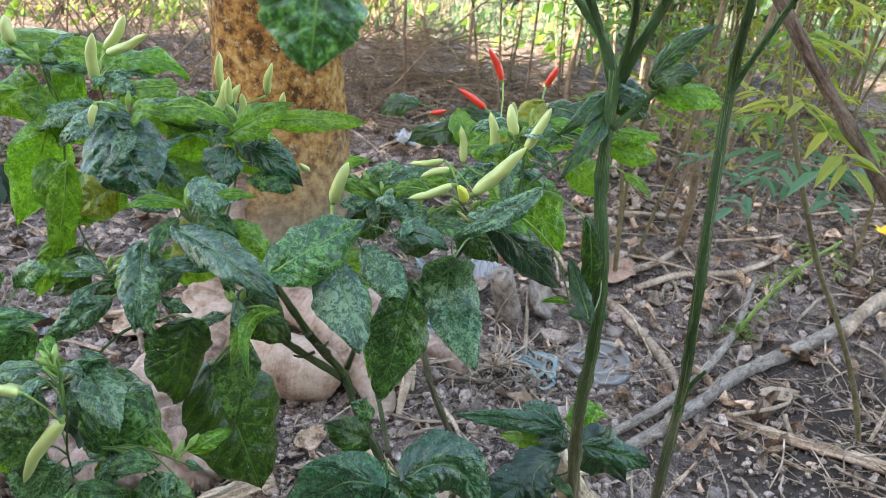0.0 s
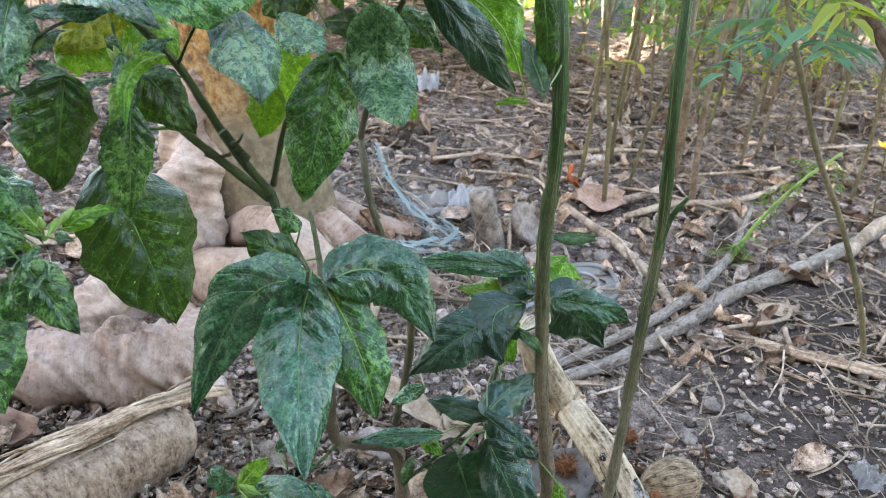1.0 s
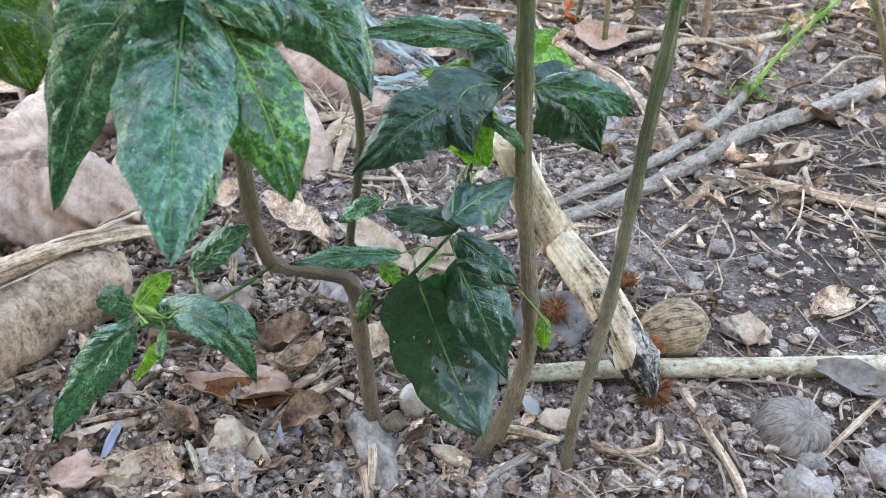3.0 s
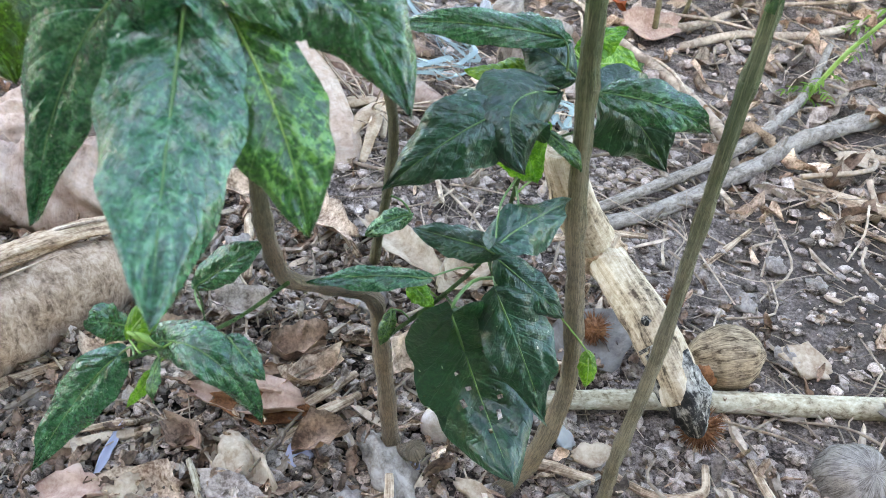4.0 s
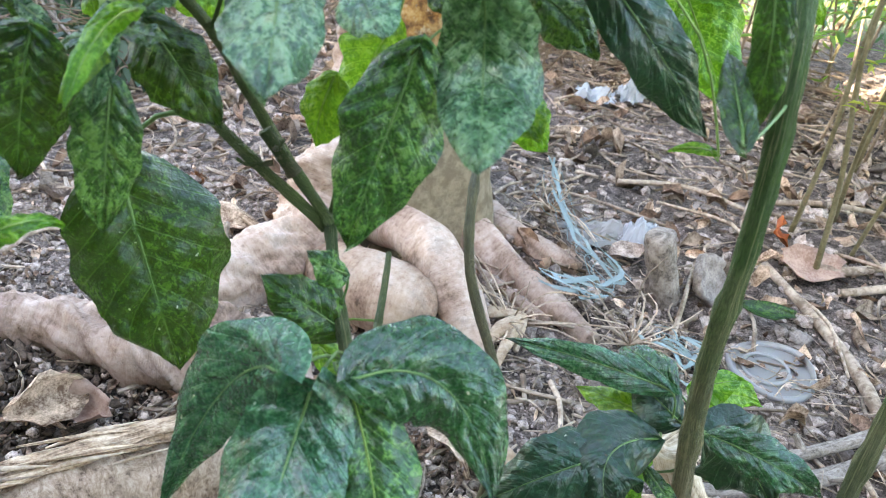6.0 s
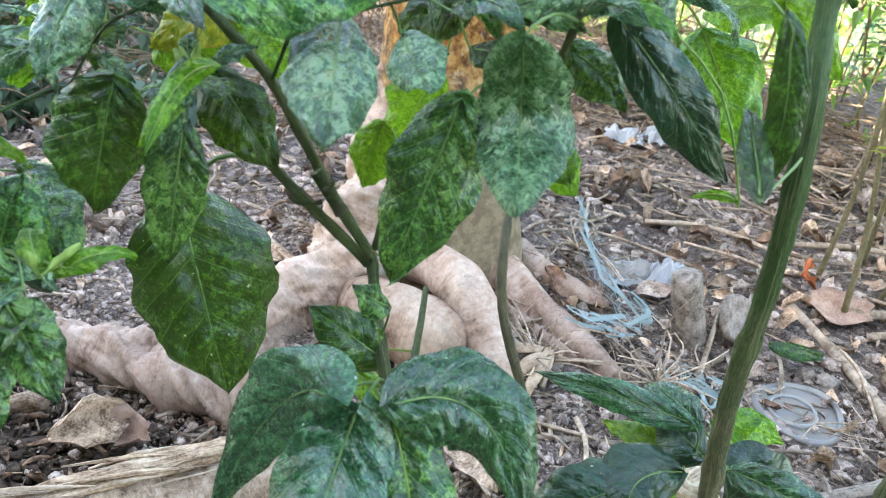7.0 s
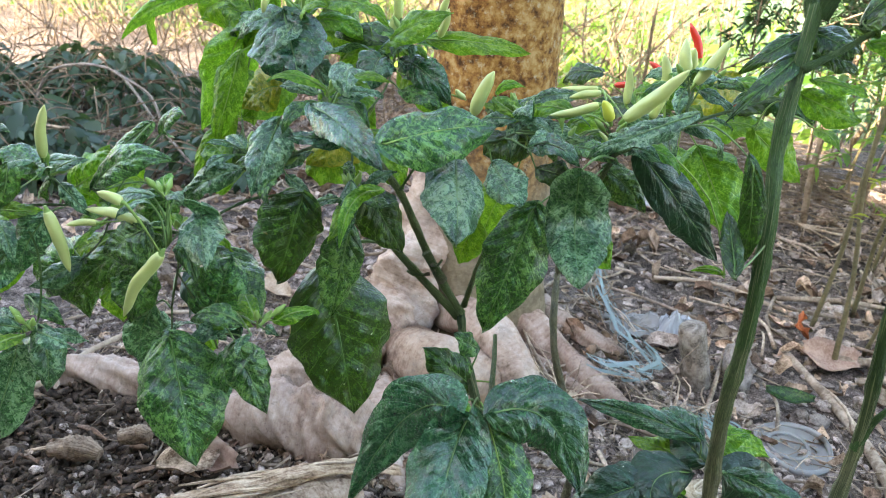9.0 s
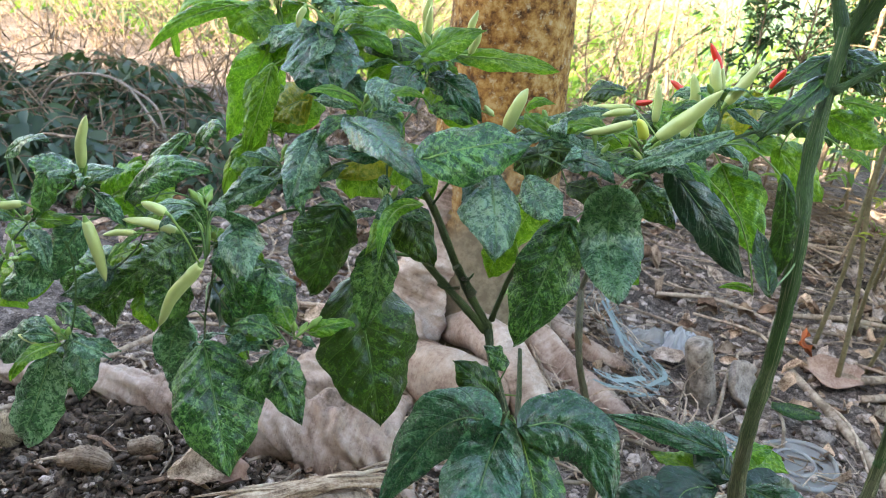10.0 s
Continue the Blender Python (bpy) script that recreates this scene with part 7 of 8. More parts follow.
# curled bark and dead leaves too large for the joined litter
for at, size, mat, label, turn, tilt, curl, thick in [
    ((0.064, 0.722, 0.020), (0.092, 0.026), REDBROWN, "red-brown curl of peeled bark", 3, (14, 4), 0.9, 0.0016),
    ((0.075, 0.735, 0.022), (0.060, 0.020), REDBROWN, "red-brown curl of peeled bark", -12, (-20, 3), 0.8, 0.0012),
    ((0.082, 0.643, 0.018), (0.052, 0.024), GREYLEAF, "flat grey-tan slab of split bark", -8, (12, 4), 0.25, 0.0022),
    ((-0.030, 0.617, 0.016), (0.050, 0.030), REDBROWN, "pinkish brown piece of bark", 10, (10, -4), 0.5, 0.0018),
    ((0.085, 0.791, 0.018), (0.046, 0.034), BROWNLEAF, "dark maroon curled dead leaf", 15, (10, 6), 1.3, 0.0008),
    ((0.106, 0.764, 0.018), (0.056, 0.026), DRYLEAF, "rolled pale tan dead leaf", 46, (8, 4), 1.5, 0.0008),
    ((0.042, 0.985, 0.022), (0.120, 0.036), DRYLEAF, "broad tan sheet of dry bark", -35, (16, 3), 0.5, 0.0014),
    ((0.030, 0.680, 0.020), (0.040, 0.024), BROWNLEAF, "crumpled dark brown dead leaf with a torn edge", -22, (18, 8), 1.1, 0.0008),
    ((0.182, 0.802, 0.020), (0.040, 0.036), DRYLEAF, "fan of tan dead leaf by a stem", 70, (30, 6), 0.8, 0.0008),
    ((0.135, 0.700, 0.018), (0.044, 0.030), BROWNLEAF, "dark brown crumpled dead leaf", 30, (12, -8), 1.2, 0.0008),
    ((-0.060, 0.735, 0.020), (0.050, 0.034), DRYLEAF, "curled tan dead leaf by a log", -40, (14, 8), 1.2, 0.0008),
    ((-0.020, 0.770, 0.020), (0.048, 0.030), BROWNLEAF, "dark brown crumpled dead leaf", 60, (10, 10), 1.3, 0.0008),
    ((0.020, 0.830, 0.020), (0.052, 0.036), GREYLEAF, "crumpled grey dead leaf with a torn edge", 12, (16, -6), 1.0, 0.0008),
    ((0.262, 0.682, 0.016), (0.034, 0.014), TAN, "short tan chip of wood", -20, (6, 4), 0.3, 0.0030),
]:
    scrap("litter_piece", at, size, mat, label, "litter", turn, tilt, curl, 0.5, "large litter pieces", thick)
ball("seed", (0.074, 0.675, 0.014), (0.024, 0.013, 0.013), TAN, "smooth beige seed lying in the litter", "seed", 0.12, 3.0, (0, 0, -52))
ball("clod", (0.000, 0.630, 0.012), (0.020, 0.016, 0.012), TAN, "crumbly sand-coloured clod of dry soil", "clod", 0.35, 4.0, (0, 0, 20))


# the ring of clear plastic
def build_ring():
    bag = thing("plastic_bowl", "flattened clear cloudy plastic bowl on soil", "plastic bowl", at=(0.378, 1.315, 0.0))
    v, f, u = tube_data([(0.378 + 0.055 * math.cos(a), 1.315 + 0.060 * math.sin(a), 0.012 + 0.004 * math.sin(2 * a)) for a in np.linspace(0, 6.283, 15)], [0.004, 0.005], sides=8, steps=3, rough=0.3, lump=40)
    set_parent(mesh_object("rim", v, f, BAGCLEAR, None, u), bag)
    v, f, u = tube_data([(0.372 + 0.030 * math.cos(a), 1.31 + 0.033 * math.sin(a), 0.014) for a in np.linspace(0, 6.283, 13)], [0.0025, 0.003], sides=8, steps=3, rough=0.3, lump=40)
    set_parent(mesh_object("inner_ring", v, f, BAGCLEAR, None, u), bag)
    n = 22
    verts = [(0.378, 1.315, 0.010)] + [(0.378 + 0.054 * r * math.cos(a), 1.315 + 0.059 * r * math.sin(a), 0.010 + 0.003 * noise.noise(Vector((a, r * 3, 0)))) for r in (0.5, 1.0) for a in [2 * math.pi * i / n for i in range(n)]]
    faces = [(0, 1 + i, 1 + (i + 1) % n) for i in range(n)] + [(1 + i, 1 + n + i, 1 + n + (i + 1) % n, 1 + (i + 1) % n) for i in range(n)]
    set_parent(mesh_object("disc", verts, faces, BAGCLEAR), bag)


build_ring()


# frayed blue twine lying over the roots
def build_twine():
    rng = random.Random(11)
    tw = thing("twine", "frayed pale blue plastic twine tangled over roots", "twine", at=(0.05, 1.4, 0))
    spine = smooth_path([(-0.03, 1.60, 0.10), (-0.01, 1.54, 0.075), (0.05, 1.46, 0.055), (0.10, 1.41, 0.05), (0.145, 1.36, 0.045), (0.12, 1.325, 0.04), (0.07, 1.315, 0.05), (0.03, 1.33, 0.055)], 6)
    tail = smooth_path([(0.19, 1.30, 0.03), (0.24, 1.265, 0.035), (0.28, 1.25, 0.03), (0.29, 1.215, 0.028), (0.25, 1.19, 0.035)], 6)
    h = Heap()
    for path, count in ((spine, 46), (tail, 22)):
        for k in range(count):
            wide = k < count // 3
            a = rng.randrange(0, len(path) - 9)
            b = min(len(path) - 1, a + rng.randrange(9, 20) if wide else a + rng.randrange(6, 14))
            spread = 0.010 if wide else 0.014
            j = Vector((rng.gauss(0, spread), rng.gauss(0, spread), rng.gauss(0, 0.005)))
            pts = [path[i] + j + Vector((rng.gauss(0, spread * 0.7), rng.gauss(0, spread * 0.7), abs(rng.gauss(0, 0.006)))) for i in range(a, b, 3)]
            if len(pts) >= 2:
                r = rng.uniform(0.003, 0.006) if wide else 0.0008
                v, f, u = tube_data(pts, [r * 0.5, r, r * 0.8, r * 0.3], sides=6, steps=4, flat=0.10 if wide else 0.5, rough=0.3 if wide else 0.0, lump=60.0)
                h.add(v, f)
    set_parent(h.make("frayed_cord", TWINE, "", "", None, "stuff"), tw)
    d = Heap()
    for c, n in (((0.045, 1.20, 0.03), 34), ((0.20, 1.24, 0.03), 26), ((0.0, 1.50, 0.06), 16)):
        for _ in range(n):
            p = Vector(c)
            q = p + Vector((rng.gauss(0, 0.06), rng.gauss(0, 0.06), abs(rng.gauss(0, 0.05)) - 0.02))
            m = p.lerp(q, 0.5) + Vector((rng.gauss(0, 0.012), rng.gauss(0, 0.012), 0.012))
            v, f, u = tube_data([p, m, q], [0.0016, 0.0009], sides=4, steps=3)
            d.add(v, f)
    d.make("dry_rootlets", DRYTWIG, "tangle of thin tan rootlets among the roots", "rootlets")
    for k, (q, r) in enumerate([((0.03, 1.13, 0.03), 0.012), ((-0.02, 1.17, 0.035), 0.012), ((0.06, 1.10, 0.02), 0.009), ((0.07, 1.16, 0.02), 0.007)]):
        stick("root_splinter", [(0.06, 1.21, 0.045), Vector((0.06, 1.21, 0.045)).lerp(Vector(q), 0.5) + Vector((0, 0, 0.006)), q], [0.005, r, r * 0.5], TAN, "pale orange split root end fanned out", "root splinter", 0.25, 0.5, 9, "split root ends")


build_twine()


# ---- litter ----
def litter():
    rng = random.Random(21)
    ico = bmesh.new()
    bmesh.ops.create_icosphere(ico, subdivisions=1, radius=1.0)
    iv = [v.co.copy() for v in ico.verts]
    fi = [tuple(v.index for v in f.verts) for f in ico.faces]
    ico.free()

    def spot(near):
        if near:
            return rng.uniform(-0.75, 0.95), 0.52 + 0.85 * rng.random() ** 1.4
        return rng.uniform(-1.6, 1.6), rng.uniform(1.1, 3.0)

    def humus(x, y):
        return ((x + 0.47) * 2.6) ** 2 + ((y - 0.74) * 5.0) ** 2 < 0.55

    # the darker patch on the right, where most pale crumbs are left out
    def dark_patch(x, y):
        return ((x - 0.85) * 2.0) ** 2 + ((y - 1.08) * 2.2) ** 2 < 0.8

    crumbs = Heap()
    for i in range(44000):
        x, y = spot(i < 35000)
        s = 0.0012 + 0.0075 * rng.random() ** 4.5 if i < 35000 else 0.003 + 0.013 * rng.random() ** 3
        if humus(x, y) or (dark_patch(x, y) and rng.random() < 0.8):
            continue
        z = ground_height(x, y) + s * 0.35
        sq = Vector((rng.uniform(0.7, 1.3), rng.uniform(0.7, 1.3), rng.uniform(0.5, 0.95)))
        crumbs.add([(x + v.x * s * sq.x * rng.uniform(0.55, 1.25), y + v.y * s * sq.y * rng.uniform(0.55, 1.25), z + v.z * s * sq.z * rng.uniform(0.6, 1.2)) for v in iv], fi)
    crumbs.make("soil_crumbs", CLOD, "loose grey crumbs of dry soil", "soil crumbs", smooth=False)

    twigs = Heap()
    for i in range(4200):
        near = i < 2100
        x, y = spot(near)
        if humus(x, y) and rng.random() < 0.85:
            continue
        a = rng.uniform(0, 6.283)
        ln = rng.uniform(0.02, 0.10) if near else rng.uniform(0.03, 0.05) + 0.22 * rng.random() ** 3
        if not near and y > 2.0:
            ln *= 1.4
        r = 0.0004 + 0.0015 * rng.random() ** 2 if near else 0.0008 + 0.0040 * rng.random() ** 2.5
        zs = ground_height(x, y) + r + 0.002 + (rng.random() ** 3) * 0.025
        rise = rng.gauss(0, 0.10) * ln
        p = Vector((x, y, zs))
        q = Vector((x + ln * math.cos(a), y + ln * math.sin(a), max(0.003, ground_height(x + ln * math.cos(a), y + ln * math.sin(a)) + r + abs(rise))))
        m = p.lerp(q, 0.5) + Vector((rng.gauss(0, 0.14) * ln, rng.gauss(0, 0.14) * ln, abs(rng.gauss(0, 0.03)) * ln))
        v, f, u = tube_data([p, m, q], [r, r * 0.7], sides=5, steps=3)
        twigs.add(v, f)
    twigs.make("dry_twigs", DRYTWIG, "scattered thin dry tan twigs and stalks", "twigs", smooth=True)

    heaps = (Heap(), Heap(), Heap())
    for i in range(4400):
        near = i < 1600
        x, y = spot(near)
        if near and x > 0.30 and rng.random() < 0.65:
            x -= 0.55
        if humus(x, y) and rng.random() < 0.35:
            continue
        ln = 0.004 + 0.016 * rng.random() ** 2.5 if near else 0.012 + 0.05 * rng.random() ** 2
        wd = ln * rng.uniform(0.3, 0.75)
        e = Euler((rng.gauss(0, 0.5), rng.gauss(0, 0.5), rng.uniform(0, 6.28)))
        c = Vector((x, y, ground_height(x, y) + 0.002 + rng.random() ** 2 * 0.016))
        cu = rng.uniform(0.3, 1.6)
        tw = rng.gauss(0, 0.8)
        vs = []
        for u in (-1, -0.5, 0, 0.5, 1):
            for v in (-1, -0.35, 0.35, 1):
                hw = (1 - abs(u) ** 2.2 * 0.8) * wd * 0.5 * rng.uniform(0.7, 1.2)
                p = Vector((u * ln * 0.5, v * hw, cu * wd * (0.45 * v * v + 0.30 * math.sin(u * 2.4 + cu * 9)) + tw * u * v * wd * 0.3))
                p.rotate(e)
                vs.append(c + p)
        heaps[2 if humus(x, y) else rng.choice((0, 0, 2, 2, 1) if near and x < 0.35 else (0, 0, 1, 1, 2))].add(vs, [(r * 4 + k, r * 4 + k + 1, r * 4 + k + 5, r * 4 + k + 4) for r in range(4) for k in range(3)])
    # rolled and crumpled dead leaves thick round the plant's foot
    def bed_spot():
        return rng.gauss(-0.02, 0.26), 0.56 + 0.42 * rng.random() ** 1.2

    for i in range(3000):
        x, y = bed_spot()
        if humus(x, y) and rng.random() < 0.8:
            continue
        ln = 0.006 + 0.026 * rng.random() ** 2.6
        wd = ln * rng.uniform(0.22, 0.7)
        e = Euler((rng.gauss(0, 0.8), rng.gauss(0, 0.45), rng.uniform(0, 6.28)))
        c = Vector((x, y, ground_height(x, y) + 0.004 + rng.random() ** 1.5 * 0.020))
        turns = rng.uniform(1.2, 4.6)
        bow = rng.gauss(0, 0.35)
        ph = rng.uniform(0, 9)
        vs = []
        for a in range(10):
            u = a / 4.5 - 1
            hw = (1 - abs(u) ** 2.5 * 0.8) * wd * 0.5 * (1 + 0.25 * noise.noise(Vector((u * 3, ph, 2))))
            for b in range(8):
                v = b / 3.5 - 1
                ang = v * turns * 0.5
                rad = hw / max(0.3, turns * 0.5)
                p = Vector((u * ln * 0.5, rad * math.sin(ang) * 1.0, rad * (1 - math.cos(ang)) + bow * ln * 0.2 * u * u))
                p += noise.noise_vector(Vector((u * 2.2 + ph, v * 2.4, ph))) * (0.26 * wd) + noise.noise_vector(Vector((u * 5.5 + ph, v * 5.0, ph + 4))) * (0.10 * wd)
                p.rotate(e)
                vs.append(c + p)
        heaps[rng.choice((0, 0, 2, 2, 2, 2, 1))].add(vs, [(r * 8 + k, r * 8 + k + 1, r * 8 + k + 9, r * 8 + k + 8) for r in range(9) for k in range(7)])
    # chips of wood and bark
    chips = Heap()
    for i in range(300):
        x, y = bed_spot() if i < 200 else spot(True)
        if humus(x, y) and rng.random() < 0.85:
            continue
        ln, wd, th = rng.uniform(0.012, 0.05), rng.uniform(0.003, 0.009), rng.uniform(0.001, 0.003)
        e = Euler((rng.gauss(0, 0.3), rng.gauss(0, 0.18), rng.uniform(0, 6.28)))
        c = Vector((x, y, ground_height(x, y) + 0.004 + rng.random() ** 2 * 0.012))
        vs = []
        for u, g in ((-1, 0.5), (-0.5, 1), (0.4, 0.95), (1, 0.35)):
            for v, z in ((-1, -1), (1, -1), (0.85, 1), (-0.85, 1)):
                p = Vector(((u + rng.gauss(0, 0.10)) * ln * 0.5, v * wd * g * 0.5 * rng.uniform(0.7, 1.2), z * th * rng.uniform(0.6, 1.3) + u * u * ln * 0.04))
                p.rotate(e)
                vs.append(c + p)
        chips.add(vs, [(r * 4 + k, r * 4 + (k + 1) % 4, r * 4 + 4 + (k + 1) % 4, r * 4 + 4 + k) for r in range(3) for k in range(4)] + [(3, 2, 1, 0), (12, 13, 14, 15)])
    chips.make("wood_chips", DRYTWIG, "scattered tan splinters and chips of wood", "wood chips", smooth=False)
    # lumps of dark soil
    lump = bmesh.new()
    bmesh.ops.create_icosphere(lump, subdivisions=2, radius=1.0)
    lv = [v.co.copy() for v in lump.verts]
    lf = [tuple(v.index for v in f.verts) for f in lump.faces]
    lump.free()
    lumps = Heap()
    for i in range(11500):
        x, y = bed_spot() if i < 8600 else (rng.gauss(0.70, 0.22), rng.gauss(0.98, 0.22)) if i < 9800 else spot(True)
        r = 0.0014 + 0.0052 * rng.random() ** 2.6
        o = Vector((rng.uniform(0, 90), rng.uniform(0, 90), 0))
        c = Vector((x, y, ground_height(x, y) + r * 0.5 + rng.random() ** 2 * 0.009))
        sq = Vector((rng.uniform(0.8, 1.5), rng.uniform(0.7, 1.2), rng.uniform(0.55, 0.95)))
        lumps.add([c + Vector((v.x * sq.x, v.y * sq.y, v.z * sq.z)) * r * (1 + 0.55 * noise.noise(v * 1.6 + o) + 0.5 * noise.noise(v * 4.1 + o)) for v in lv], lf)
    mould = Heap()
    for i in range(2400):
        x, y = -0.47 + rng.gauss(0, 0.14), 0.74 + rng.gauss(0, 0.075)
        if not humus(x, y):
            continue
        r = 0.002 + 0.006 * rng.random() ** 2.0
        o = Vector((rng.uniform(0, 90), rng.uniform(0, 90), 0))
        c = Vector((x, y, ground_height(x, y) + r * 0.4 + rng.random() ** 2 * 0.008))
        e = Euler((rng.gauss(0, 0.5), rng.gauss(0, 0.5), rng.uniform(0, 6.28)))
        sq = Vector((rng.uniform(0.8, 3.2), rng.uniform(0.5, 1.0), rng.uniform(0.4, 0.9)))
        vs = []
        for v in lv:
            p = Vector((v.x * sq.x, v.y * sq.y, v.z * sq.z)) * r * (1 + 0.6 * noise.noise(v * 1.6 + o) + 0.5 * noise.noise(v * 4.1 + o))
            p.rotate(e)
            vs.append(c + p)
        mould.add(vs, lf)
    mould.make("leaf_mould", MOULD, "black-brown rotted leaf mould and fibres", "leaf mould", smooth=True)
    lumps.make("soil_lumps", DARKCLOD, "lumps of dark grey-brown crumbly soil", "soil lumps", smooth=True)
    heaps[0].make("leaf_litter", DRYLEAF, "crumpled tan dead leaf litter", "leaf litter", smooth=True)
    heaps[1].make("leaf_litter", GREYLEAF, "crumpled grey dead leaf litter", "leaf litter", smooth=True)
    heaps[2].make("leaf_litter", BROWNLEAF, "crumpled dark brown dead leaf litter", "leaf litter", smooth=True)


litter()


# ---- herbs and shrubs behind ----
LEAFLET = random.Random(3)


def leaflet(h, c, t, up, fl, lw):
    """One narrow pointed leaflet, folded and drooping."""
    w = t.cross(up).normalized() * fl * lw * LEAFLET.uniform(0.6, 1.2)
    sag = Vector((0, 0, -fl * LEAFLET.uniform(0.05, 0.45)))
    a, b, e = c + t * fl * 0.30 + sag * 0.12, c + t * fl * 0.65 + sag * 0.45, c + t * fl + sag
    lift = up * fl * lw * 0.5
    h.add([c, a + w + lift, a, a - w + lift, b + w * 0.8 + lift, b, b - w * 0.8 + lift, e], [(0, 2, 1), (0, 3, 2), (1, 2, 5, 4), (2, 3, 6, 5), (4, 5, 7), (5, 6, 7)])


def pinnate(h, base, d, up, ln, pairs, lw):
    """A feathery leaf of narrow leaflets."""
    side = d.cross(up).normalized()
    for i in range(1, pairs + 1):
        u = (i + LEAFLET.uniform(-0.3, 0.3)) / pairs
        c = base + d * ln * u - Vector((0, 0, 0.30 * ln * u * u))
        fl = ln * 0.42 * (1 - 0.5 * abs(u - 0.45)) * LEAFLET.uniform(0.7, 1.15)
        for s in (-1, 1):
            if LEAFLET.random() < 0.12:
                continue
            t = (side * s + d * LEAFLET.uniform(0.3, 0.9) - Vector((0, 0, LEAFLET.uniform(0.0, 0.5)))).normalized()
            leaflet(h, c, t, up, fl, lw)
    leaflet(h, base + d * ln - Vector((0, 0, 0.30 * ln)), d, up, ln * 0.36, lw)
    r = side * ln * 0.008
    tip = base + d * ln - Vector((0, 0, 0.30 * ln))
    mid = base + d * ln * 0.5 - Vector((0, 0, 0.075 * ln))
    h.add([base - r, base + r, mid + r, tip, mid - r], [(0, 1, 2, 4), (2, 3, 4)])


def build_herb(seed, height, leafy_from, count, material, stem_mat, thick=0.0045, lw=0.16):
    rng = random.Random(seed)
    herb = thing("herb", "tall thin herb with bare lower stem and feathery leaves", "herb", "herbs in the background")
    lean = Vector((rng.gauss(0, 0.06), rng.gauss(0, 0.05), 0))
    pts = [Vector((0, 0, -0.02))] + [Vector((rng.gauss(0, 0.012), rng.gauss(0, 0.012), height * k / 6)) + lean * (k / 6) * height for k in range(1, 7)]
    set_parent(tube("stem", pts, [thick, thick * 0.85, thick * 0.4], stem_mat, sides=7, steps=3, rough=0.1, node_every=0.07), herb)
    path = smooth_path(pts, 8)
    h = Heap()
    for _ in range(count):
        z = leafy_from + (1 - leafy_from) * rng.random()
        p = path[int(z * (len(path) - 1))]
        a = rng.uniform(0, 6.283)
        d = Vector((math.cos(a), math.sin(a), rng.uniform(0.1, 0.7))).normalized()
        tw = rng.uniform(0.02, 0.08)
        pinnate(h, p + d * tw * 0.5, d, Vector((0, 0, 1)), rng.uniform(0.05, 0.13), rng.choice((2, 3, 4)), lw)
        s = d.orthogonal().normalized() * 0.0007
        e = p + d * tw * 0.6
        h.add([p - s, p + s, e + s, e - s], [(0, 1, 2, 3)])
    ob = mesh_object("foliage", h.v, h.f, material, None, None, False)
    set_parent(ob, herb)
    return herb


herbs = [build_herb(1, 1.05, 0.34, 24, HERB, GREENSTEM, 0.0045), build_herb(2, 0.9, 0.26, 20, HERBYELLOW, GREENSTEM, 0.004), build_herb(3, 1.2, 0.40, 24, HERB, BROWNSTEM, 0.006), build_herb(4, 0.75, 0.22, 40, HERBBLUE, GREENSTEM, 0.0035, 0.2), build_herb(5, 1.1, 0.5, 14, HERBYELLOW, BROWNSTEM, 0.008)]
rng = random.Random(77)
first = [(0.375, 1.765), (0.472, 1.723), (0.605, 1.671), (1.45, 2.35), (0.576, 1.791)]
for hb, (hx, hy) in zip(herbs, first):
    hb.location = (hx, hy, ground_height(hx, hy))
spots = [(0.425, 1.636), (0.749, 1.920), (0.996, 2.099), (0.455, 1.90), (0.68, 2.05)]
for _ in range(900):
    hx, hy = rng.uniform(0.05, 3.2), rng.uniform(1.75, 5.6)
    if hx < 0.25 and hy < 2.4:
        continue
    if hx < (hy - 1.9) * 0.18:
        continue
    if all((hx - a) ** 2 + (hy - b) ** 2 > 0.20 ** 2 for a, b in spots + first):
        spots.append((hx, hy))
for hx, hy in spots[:135]:
    hb = rng.choice(herbs[:3] + herbs[4:] if rng.random() < 0.92 or hy < 2.6 else herbs[3:4])
    copy_thing(hb, pose(hx, hy, ground_height(hx, hy), rng.gauss(0, 4), rng.gauss(0, 4), rng.uniform(0, 360)))
for hx, hy in [(-1.2, 3.6), (-0.7, 3.9), (-1.9, 3.4), (-0.25, 3.4), (-1.5, 4.4), (-0.4, 4.6), (-2.4, 4.0), (-2.9, 3.6)]:
    copy_thing(herbs[4], pose(hx, hy, ground_height(hx, hy), rng.gauss(0, 8), rng.gauss(0, 8), rng.uniform(0, 360)))

# the thick brown stalk that leans across, and the herb with blue-green leaves beside it
leaner = thing("leaning_stalk", "thick smooth brown stalk leaning over the plants", "stalk", at=(1.02, 1.0, 0))
set_parent(tube("stalk", [(1.02, 0.99, -0.02), (0.83, 1.05, 0.24), (0.649, 1.10, 0.467), (0.56, 1.125, 0.575), (0.477, 1.15, 0.680), (0.38, 1.18, 0.81)], [0.0105, 0.0092, 0.0083, 0.0078, 0.0074, 0.006], LEANER, sides=12, steps=6, rough=0.12, node_every=0.12), leaner)


